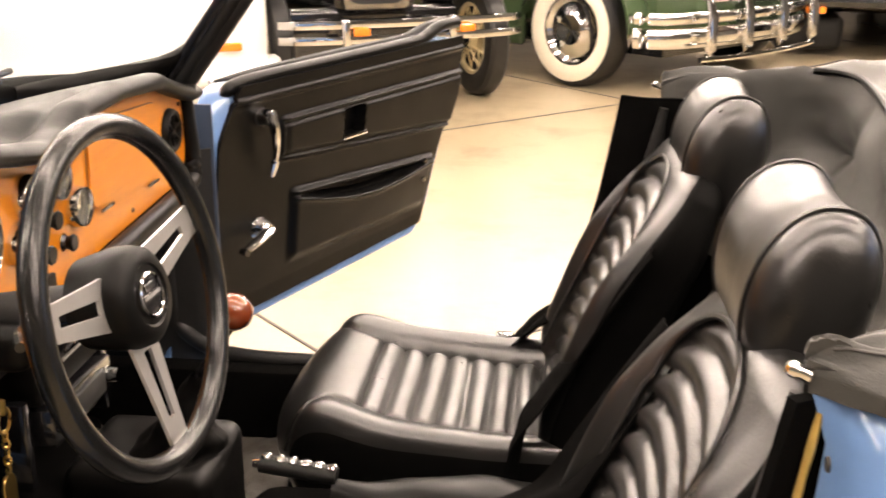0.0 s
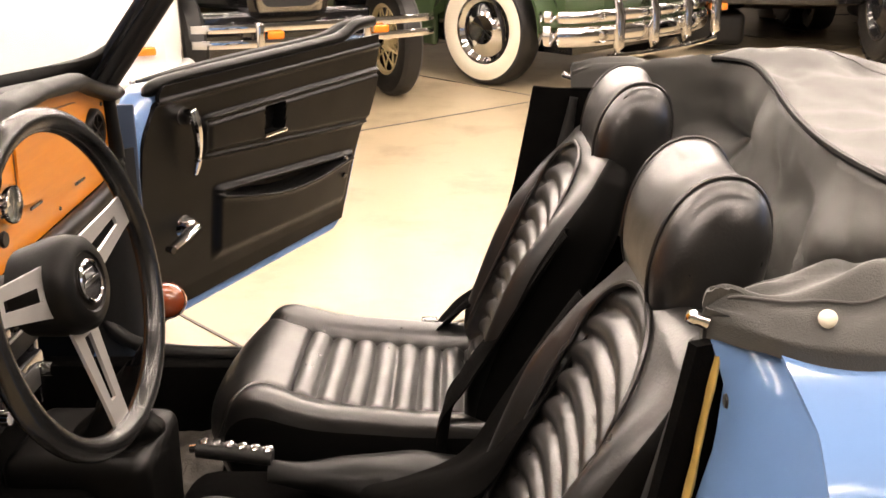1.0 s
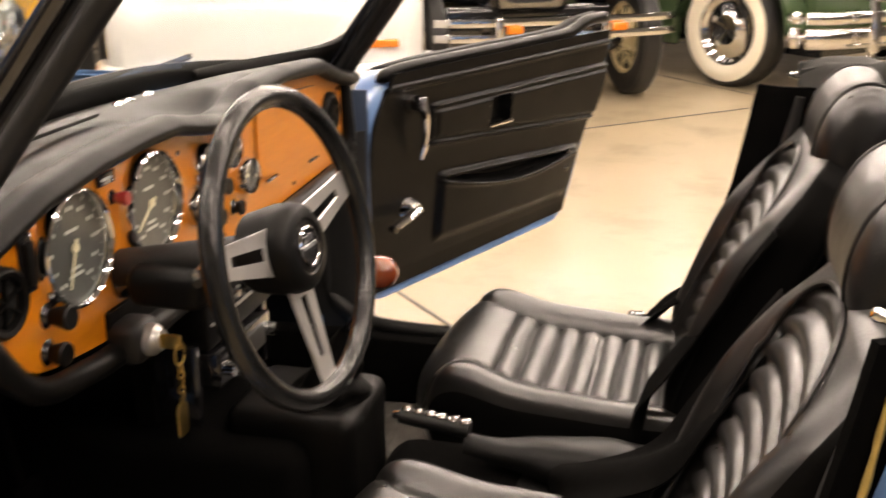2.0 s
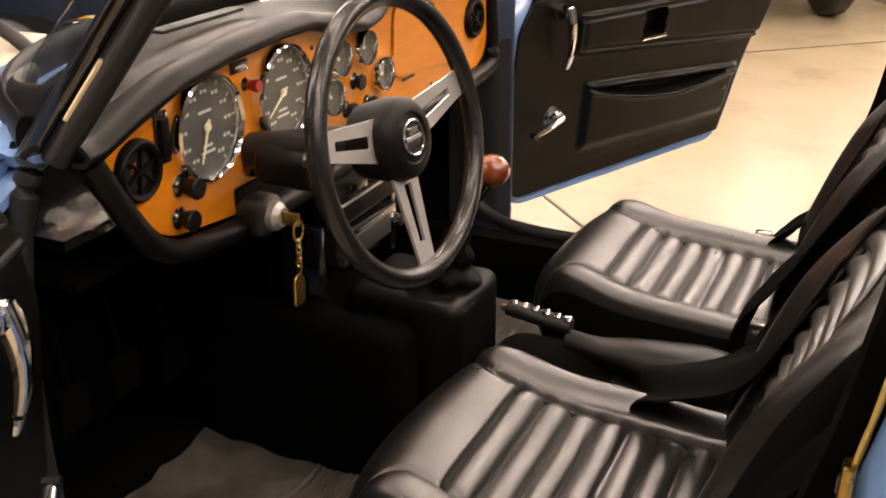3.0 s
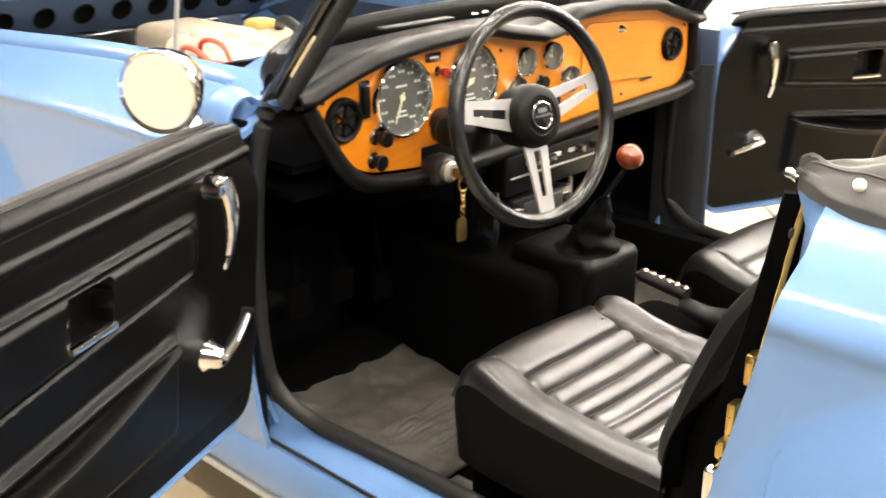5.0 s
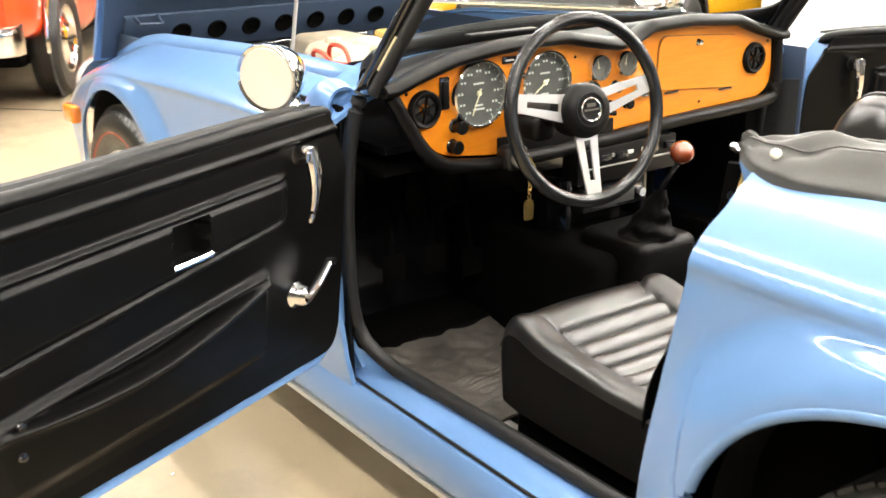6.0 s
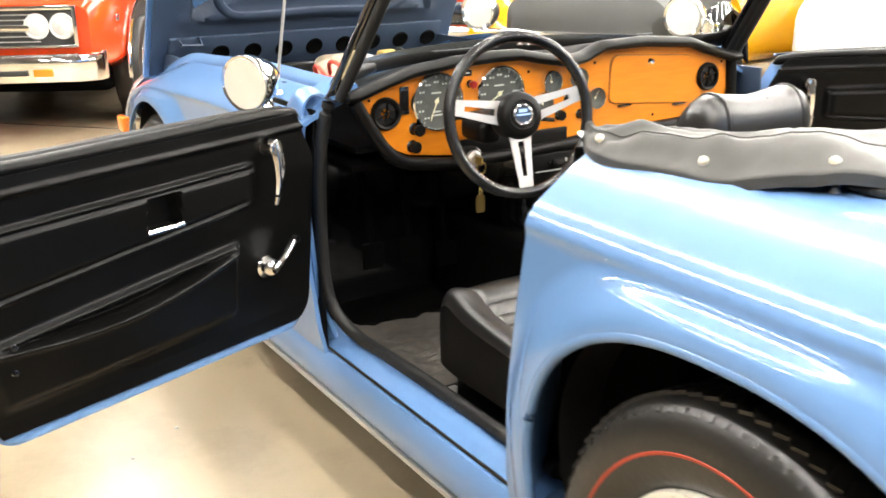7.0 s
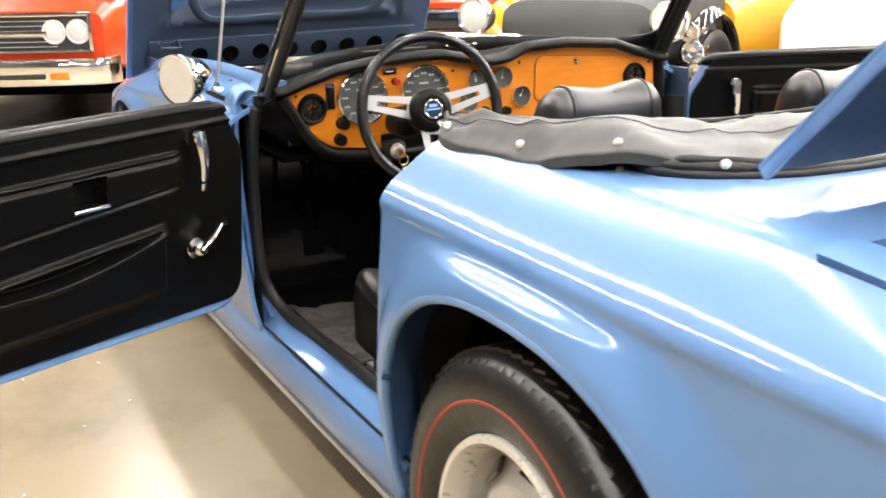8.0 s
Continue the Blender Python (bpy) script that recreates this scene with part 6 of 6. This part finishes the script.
# white car, its nose towards the blue car (local x runs forward)
white = thing("white_car", "glossy white small car with an amber indicator", "car", -2.20, 3.10, 0, -68)
part("body", loft_x([(0.02, 0.50, 0.34, 0.62, 0.6), (0.0, 0.62, 0.28, 0.74, 0.5), (-0.10, 0.70, 0.22, 0.86, 0.45), (-0.35, 0.74, 0.20, 0.93, 0.4), (-1.2, 0.76, 0.20, 1.0, 0.4), (-1.6, 0.74, 0.20, 1.38, 0.4), (-2.6, 0.72, 0.20, 1.36, 0.4), (-3.4, 0.70, 0.22, 0.95, 0.4), (-3.6, 0.6, 0.3, 0.8, 0.5)], 36), WHITE_PAINT, white)
part("bumper", tube(spline([(-0.25, -0.74, 0.42), (0.04, -0.60, 0.42), (0.10, 0.0, 0.42), (0.04, 0.60, 0.42), (-0.25, 0.74, 0.42)], 6), 0.045, 10), WHITE_PAINT, white)
for s in (-1, 1):
    if s > 0:
        part("indicator", box(-0.03, 0.040, 0.45, 0.58, 0.52, 0.555, 0.01), ORANGE_LENS, white, "amber indicator lamp")
    for x in (-0.65, -2.9):
        plain_wheel(white, x, s * 0.66, 0.29, 0.16, 90 * s, "black tyre on a steel wheel", SILVER)

# black vintage car with wire wheels
vint = thing("vintage_car", "black vintage car with cream wire wheels and twin-bar chrome bumper", "car", -1.19, 4.51, 0, -62)
part("body", loft_x([(-0.25, 0.24, 0.50, 1.15, 0.35), (-0.6, 0.30, 0.48, 1.18, 0.35), (-1.25, 0.42, 0.45, 1.22, 0.35), (-1.3, 0.66, 0.45, 1.30, 0.3), (-1.7, 0.68, 0.42, 1.85, 0.25), (-3.0, 0.68, 0.42, 1.85, 0.25), (-3.1, 0.60, 0.5, 1.75, 0.3)], 32), BLACK_PAINT, vint)
bm = add_rings(bmesh.new(), [[Vector((-0.22, y * k, lerp(0.86, z, k))) for y, z in rounded([(-0.19, 0.535), (0.19, 0.535), (0.20, 1.12), (-0.20, 1.12)], 0.08, 5)] for k in (1.0, 0.86)], True, False)
bmesh.ops.solidify(bm, geom=list(bm.faces), thickness=0.04)
part("radiator_shell", bm, CHROME, vint, "bright radiator shell")
part("radiator_core", box(-0.25, -0.235, -0.17, 0.17, 0.55, 1.06), DIAL, vint)
for z in (0.425, 0.505):
    line = spline([(-0.05, -0.60, z), (0.0, -0.50, z), (0.03, -0.3, z), (0.04, 0, z), (0.03, 0.3, z), (0.0, 0.66, z), (-0.07, 0.80, z)], 5)
    part("bumper_bar", add_rings(bmesh.new(), [[q + Vector((d, 0, h)) for d, h in ((-0.006, -0.022), (0.004, -0.020), (0.008, 0.0), (0.004, 0.020), (-0.006, 0.022))] for q in line]), CHROME, vint, "flat chrome bumper bar")
for y in (-0.26, 0.34):
    part("bumper_clamp", box(-0.02, 0.060, y - 0.022, y + 0.022, 0.395, 0.535, 0.015, 3), CHROME, vint)
    part("indicator", box(0.045, 0.070, y + 0.035, y + 0.125, 0.445, 0.487, 0.012, 3), ORANGE_LENS, vint, "amber indicator lamp")
part("tie_bar", tube([(-0.05, -0.45, 0.78), (-0.03, 0.0, 0.72), (-0.05, 0.45, 0.78)], 0.018, 8), CHROME, vint)
part("front_axle", tube(spline([(-0.45, -0.64, 0.33), (-0.42, -0.4, 0.25), (-0.42, 0.4, 0.25), (-0.45, 0.64, 0.33)], 6), 0.030, 8), BLACK_PAINT, vint)
part("apron", box(-0.36, -0.26, -0.50, 0.50, 0.30, 0.56, 0.03, 3), BLACK_PAINT, vint)
for y in (-0.32, 0.32):
    part("frame_horn", tube([(-0.5, y, 0.50), (-0.15, y, 0.48), (0.0, y, 0.46)], 0.028, 8), BLACK_PAINT, vint)
for s in (-1, 1):
    part("headlamp", lathe([(0.0, 0.05), (0.07, 0.04), (0.10, 0.02), (0.105, 0.0), (0.09, -0.06), (0.05, -0.12), (0.0, -0.13)], 28, Matrix.Translation((-0.06, s * 0.42, 0.84)) @ Matrix.Rotation(radians(90), 4, "Y")), CHROME, vint)
    part("mudguard", wing_arch(-0.45, s * 0.50, s * 0.84, 0.44, 0.33, 0.015, 52, 170), BLACK_PAINT, vint, "swept black mudguard")
    part("running_board", box(-1.9, -0.85, s * 0.65 - 0.15, s * 0.65 + 0.15, 0.30, 0.34, 0.01), BLACK_PAINT, vint)
    plain_wheel(vint, -0.45, 0.71 if s > 0 else -0.55, 0.335, 0.13, -90, "black tyre on a cream wire-spoked wheel", CREAM, 20)
    plain_wheel(vint, -2.7, s * 0.71, 0.335, 0.12, 90 * s, "black tyre on a cream wire-spoked wheel", CREAM, 20)

# green saloon with whitewall tyres
green = thing("green_saloon", "dark green old saloon with white-walled tyres and massive chrome bumper", "car", 0.804, 5.878, 0, -42)
part("body", loft_x([(0.10, 0.55, 0.34, 0.80, 0.5), (-0.05, 0.74, 0.30, 0.95, 0.4), (-0.5, 0.80, 0.28, 1.02, 0.35), (-1.5, 0.84, 0.28, 1.05, 0.35), (-2.0, 0.84, 0.28, 1.55, 0.35), (-3.4, 0.82, 0.28, 1.55, 0.35), (-4.4, 0.74, 0.3, 1.0, 0.4), (-4.6, 0.6, 0.4, 0.8, 0.5)], 36), GREEN_PAINT, green)
for s in (-1, 1):
    part("wing", wing_arch(-0.55, s * 0.66, s * 0.93, 0.46, 0.34, 0.02, 0, 175), GREEN_PAINT, green, "rounded dark green wing")
    part("wing_skirt", box(-2.4, -1.0, s * 0.86 - 0.04, s * 0.86 + 0.04, 0.20, 0.85, 0.04, 3), GREEN_PAINT, green)
    plain_wheel(green, -0.55, s * 0.84, 0.350, 0.20, 90 * s, "white-walled tyre with a chrome wheel cover", CHROME, 0, WHITEWALL)
    plain_wheel(green, -3.4, s * 0.84, 0.350, 0.20, 90 * s, "white-walled tyre with a chrome wheel cover", CHROME, 0, WHITEWALL)
for z, r in ((0.36, 0.060), (0.47, 0.035)):
    part("bumper_blade", tube(spline([(-0.05, -0.98, z), (0.14, -0.88, z), (0.24, -0.5, z), (0.26, -0.1, z), (0.24, 0.3, z), (0.14, 0.58, z), (-0.05, 0.68, z)], 5), r, 10, flat=0.5, hint=(1, 0, 0)), CHROME, green, "massive chrome bumper blade")
for y in (-0.68, -0.30, 0.08, 0.44):
    part("over_rider", tube([(0.27, y, 0.22), (0.31, y, 0.30), (0.31, y, 0.48), (0.27, y, 0.62)], [0.022, 0.034, 0.034, 0.020], 10), CHROME, green)
part("bumper_bow", tube(spline([(0.28, -0.74, 0.60), (0.31, -0.38, 0.61), (0.31, 0.14, 0.61), (0.28, 0.50, 0.60)], 6), 0.020, 8), CHROME, green)
part("lower_bow", tube(spline([(0.28, -0.74, 0.24), (0.32, -0.38, 0.235), (0.32, 0.14, 0.235), (0.28, 0.50, 0.24)], 6), 0.018, 8), CHROME, green)
for k in range(4):
    part("grille_bar", tube(spline([(0.06, -0.56, 0.54 + 0.07 * k), (0.15, 0, 0.55 + 0.07 * k), (0.06, 0.56, 0.54 + 0.07 * k)], 6), 0.020, 8, flat=0.6), CHROME, green)
part("shadow_pan", box(-4.3, 0.0, -0.72, 0.72, 0.22, 0.30), BLACK_PAINT, green)

# dark cars farther off
for x, y, rz, wheel_face in ((1.92, 7.00, -35, SILVER), (3.9, 8.75, -35, SILVER)):
    dark = thing("dark_car", "dark car with bright wheels parked far back", "car", x, y, 0, rz - 60)
    part("body", loft_x([(0.05, 0.6, 0.36, 0.66, 0.5), (-0.1, 0.76, 0.32, 0.78, 0.4), (-1.2, 0.84, 0.28, 0.92, 0.35), (-1.8, 0.84, 0.22, 1.32, 0.35), (-3.2, 0.82, 0.22, 1.32, 0.35), (-4.2, 0.78, 0.25, 0.95, 0.4), (-4.4, 0.6, 0.35, 0.8, 0.5)], 32), BLACK_PAINT, dark)
    part("marker", box(0.02, 0.20, -0.43, -0.30, 0.335, 0.385, 0.01), ORANGE_LENS, dark, "amber marker lamp")
    part("chin", box(-0.55, -0.05, -0.62, -0.12, 0.04, 0.30, 0.06, 3), RUBBER, dark)
    part("bumper", tube(spline([(-0.05, -0.84, 0.42), (0.12, -0.5, 0.42), (0.14, 0.5, 0.42), (-0.05, 0.84, 0.42)], 6), 0.05, 8), BLACK_PAINT, dark)
    for s in (-1, 1):
        for xx in (-1.55, -3.75):
            plain_wheel(dark, xx, s * 0.74, 0.32, 0.20, 90 * s, "black tyre with a bright wheel", wheel_face)
truck = thing("off_road_truck", "dark truck on big knobbly tyres", "truck", 3.52, 5.95, 0, -90)
part("body", box(-3.6, 0.2, -0.85, 0.85, 0.75, 1.5, 0.12, 4), BLACK_PAINT, truck)
for s in (-1, 1):
    for xx in (-0.6, -3.0):
        w = plain_wheel(truck, xx, s * 0.80, 0.40, 0.28, 90 * s, "big knobbly off-road tyre", BLACK_PAINT)
        bm = bmesh.new()
        for k in range(30):
            for row in (-0.09, 0.0, 0.09):
                add_box(bm, -0.006, 0.012, -0.028, 0.028, -0.03, 0.03, 0.0, m=Matrix.Rotation(2 * math.pi * (k + row * 5) / 30, 4, "Z") @ Matrix.Translation((0.40, 0, row)))
        part("tread_block", bm, TYRE, w)

# orange-red saloon facing the blue car's nose
red = thing("red_car", "orange-red coupe with twin round headlamps and chrome bumper", "car", -5.775, -0.830, 0, -30)
part("body", loft_x([(0.0, 0.79, 0.44, 0.80, 0.25), (-0.08, 0.84, 0.40, 0.88, 0.28), (-0.5, 0.86, 0.36, 0.93, 0.28), (-1.6, 0.88, 0.25, 0.98, 0.28), (-2.2, 0.86, 0.25, 1.35, 0.3), (-3.4, 0.86, 0.25, 1.33, 0.3), (-4.8, 0.9, 0.28, 0.95, 0.3)], 40), RED_PAINT, red)
part("under_pan", box(-4.6, -0.45, -0.74, 0.74, 0.22, 0.40, 0.05, 3), CARPET, red, "black underside")
part("grille", box(-0.03, 0.012, -0.70, 0.70, 0.56, 0.77, 0.01), DIAL, red, "black grille")
for z in (0.585, 0.615, 0.645, 0.68, 0.71, 0.74):
    part("grille_bar", box(0.010, 0.020, -0.50, 0.50, z - 0.0025, z + 0.0025), ALLOY, red)
bm = add_box(bmesh.new(), 0.008, 0.030, -0.72, 0.72, 0.765, 0.790, 0.004)
add_box(bm, 0.008, 0.030, -0.72, 0.72, 0.548, 0.566, 0.004)
for s in (-1, 1):
    add_box(bm, 0.008, 0.030, s * 0.715 - 0.012, s * 0.715 + 0.012, 0.55, 0.788, 0.004)
part("grille_surround", bm, CHROME, red)
part("centre_bar", box(0.012, 0.030, -0.50, 0.50, 0.650, 0.680, 0.005), CHROME, red)
for s in (-1, 1):
    for y in (0.485, 0.635):
        m = Matrix.Translation((0.012, s * y, 0.672)) @ Matrix.Rotation(radians(90), 4, "Y")
        part("headlamp", lathe([(0.0, 0.022), (0.04, 0.018), (0.058, 0.008), (0.064, 0.012), (0.072, 0.010), (0.076, 0.0)], 32, m), LENS, red, "round headlamp in a bright ring")
    part("wheel_arch", lathe([(0.0, 0.0), (0.40, 0.0), (0.41, 0.01)], 40, Matrix.Translation((-0.86, s * 0.868, 0.36)) @ Matrix.Rotation(radians(-90 * s), 4, "X")), DIAL, red)
    part("arch_trim", tube([(-0.86 + 0.41 * math.cos(a), s * 0.876, 0.36 + 0.41 * math.sin(a)) for a in [math.pi * k / 24 for k in range(-1, 26)]], 0.012, 8), CHROME, red)
    plain_wheel(red, -0.86, s * 0.82, 0.335, 0.19, 90 * s, "black tyre with a bright wheel", CHROME)
    plain_wheel(red, -3.6, s * 0.89, 0.335, 0.19, 90 * s, "black tyre with a bright wheel", CHROME)
    part("flag_badge", box(-0.36, -0.30, s * 0.862 - 0.006, s * 0.862 + 0.006, 0.67, 0.71, 0.002), CHROME, red)
bmp = bmesh.new()
add_rings(bmp, [[Vector((x + d, y, z)) for d, z in ((0.0, 0.355), (0.05, 0.365), (0.060, 0.42), (0.075, 0.475), (0.070, 0.50), (0.05, 0.515), (0.0, 0.52))] for x, y in ((-0.10, -0.845), (0.0, -0.83), (0.07, -0.74), (0.10, -0.4), (0.11, 0.0), (0.10, 0.4), (0.07, 0.74), (0.0, 0.83), (-0.10, 0.845))], True, True)
part("bumper", bmp, CHROME, red, "full-width chrome bumper")
part("bumper_slot", box(0.150, 0.172, -0.46, 0.46, 0.405, 0.435, 0.004), DIAL, red)
for s in (-1, 1):
    part("park_lamp", box(0.10, 0.164, s * 0.545 - 0.055, s * 0.545 + 0.055, 0.398, 0.440, 0.004), ORANGE_LENS, red, "amber parking lamp")

# yellow roadster with a dark cover over its bonnet
yel = thing("yellow_roadster", "yellow roadster with dark grey bonnet and big chrome headlamps", "car", -3.61, 2.10, 0, -62)
part("bonnet", loft_x([(0.06, 0.42, 0.42, 0.74, 0.4), (0.0, 0.48, 0.38, 0.82, 0.4), (-0.8, 0.52, 0.38, 0.98, 0.4), (-1.4, 0.60, 0.36, 1.04, 0.4)], 32), GREY_CLOTH, yel, "dark grey bonnet cover")
part("body", loft_x([(-0.9, 0.60, 0.32, 0.80, 0.4), (-1.4, 0.80, 0.30, 1.0, 0.4), (-2.4, 0.84, 0.30, 1.05, 0.4), (-3.4, 0.74, 0.32, 0.90, 0.45)], 32), YELLOW_PAINT, yel)
for s in (-1, 1):
    part("wing", wing_arch(-0.45, s * 0.56, s * (0.68 if s > 0 else 0.80), 0.36 if s > 0 else 0.40, 0.36, 0.02, -35, 175), BLACK_PAINT if s > 0 else YELLOW_PAINT, yel, "black mudguard" if s > 0 else "yellow wing")
    lamp_m = Matrix.Translation((0.10, s * 0.60, 0.725)) @ Matrix.Rotation(radians(90), 4, "Y")
    part("headlamp_shell", lathe([(0.088, 0.022), (0.100, 0.030), (0.108, 0.020), (0.110, 0.0), (0.100, -0.06), (0.065, -0.13), (0.0, -0.16)], 36, lamp_m), CHROME, yel, "bulbous chrome headlamp shell")
    part("headlamp_lens", lathe([(0.0, 0.040), (0.05, 0.036), (0.088, 0.022)], 32, lamp_m), LENS, yel, "clear ribbed headlamp lens")
    plain_wheel(yel, -0.45, s * 0.625, 0.32, 0.09, 90 * s, "black tyre with a bright wheel", CHROME)
    plain_wheel(yel, -2.8, s * 0.74, 0.35, 0.20, 90 * s, "black tyre with a bright wheel", CHROME)
for z, r in ((0.66, 0.050), (0.56, 0.060), (0.46, 0.040)):
    part("chrome_horn", lathe([(0.0, 0.03), (0.4 * r, 0.035), (0.7 * r, 0.02), (r, 0.05), (1.04 * r, 0.04), (0.8 * r, -0.02), (0.4 * r, -0.07), (0.3 * r, -0.16), (0.0, -0.17)], 28, Matrix.Translation((-0.06, 0.70 - 0.2 * (z - 0.5), z)) @ Matrix.Rotation(radians(90), 4, "Y")), CHROME, yel, "chrome horn beside the bonnet")
part("cross_bar", tube([(0.12, -0.62, 0.62), (0.14, 0.62, 0.62)], 0.014, 8), CHROME, yel)
yel2 = thing("yellow_car", "yellow car with black mudguard and chrome front", "car", -3.92, 3.66, 0, -25)
part("body", loft_x([(0.0, 0.40, 0.40, 0.95, 0.4), (-0.1, 0.50, 0.34, 1.02, 0.35), (-1.2, 0.70, 0.32, 1.1, 0.3), (-1.6, 0.8, 0.3, 1.6, 0.3), (-3.2, 0.8, 0.3, 1.6, 0.3)], 32), YELLOW_PAINT, yel2)
for s in (-1, 1):
    plain_wheel(yel2, 0.0, s * 0.66, 0.31, 0.14, 90 * s - 30, "black tyre with a bright wheel", CHROME)
    plain_wheel(yel2, -2.6, s * 0.76, 0.36, 0.20, 90 * s, "black tyre with a bright wheel", CHROME)
    part("mudguard", wing_arch(0.0, s * 0.56, s * 0.76, 0.36, 0.32, 0.02, -10, 170), BLACK_PAINT, yel2, "black mudguard")
    part("headlamp", lathe([(0.0, 0.05), (0.07, 0.04), (0.10, 0.02), (0.105, 0.0), (0.09, -0.06), (0.0, -0.13)], 28, Matrix.Translation((0.25, s * 0.36, 0.80)) @ Matrix.Rotation(radians(90), 4, "Y")), CHROME, yel2)

# orange coupe with a black front, half hidden behind the open bonnet
coupe = thing("orange_coupe", "orange-red coupe with a black front and chrome lamps", "car", -6.15, 2.75, 0, -32)
part("body", loft_x([(0.0, 0.70, 0.42, 0.66, 0.35), (-0.10, 0.78, 0.36, 0.74, 0.35), (-0.9, 0.82, 0.30, 0.84, 0.32), (-1.5, 0.82, 0.28, 0.92, 0.32), (-2.0, 0.76, 0.28, 1.28, 0.32), (-3.2, 0.76, 0.28, 1.26, 0.32), (-4.2, 0.74, 0.32, 0.86, 0.35)], 32), RED_PAINT, coupe)
part("front_panel", box(-0.05, 0.03, -0.66, 0.66, 0.44, 0.62, 0.03, 3), BLACK_PAINT, coupe, "black front panel")
part("bumper", tube(spline([(-0.15, -0.80, 0.40), (0.05, -0.60, 0.40), (0.09, 0.0, 0.40), (0.05, 0.60, 0.40), (-0.15, 0.80, 0.40)], 6), 0.04, 10), CHROME, coupe, "chrome bumper")
for s in (-1, 1):
    part("headlamp", lathe([(0.0, 0.03), (0.05, 0.025), (0.075, 0.012), (0.085, 0.014), (0.09, 0.0)], 28, Matrix.Translation((0.03, s * 0.50, 0.56)) @ Matrix.Rotation(radians(90), 4, "Y")), LENS, coupe, "round headlamp in a bright ring")
    part("indicator", box(0.02, 0.05, s * 0.33 - 0.06, s * 0.33 + 0.06, 0.50, 0.545, 0.008), ORANGE_LENS, coupe, "amber indicator lamp")
    for x in (-0.75, -3.3):
        plain_wheel(coupe, x, s * 0.72, 0.31, 0.18, 90 * s, "black tyre with a bright wheel", CHROME)
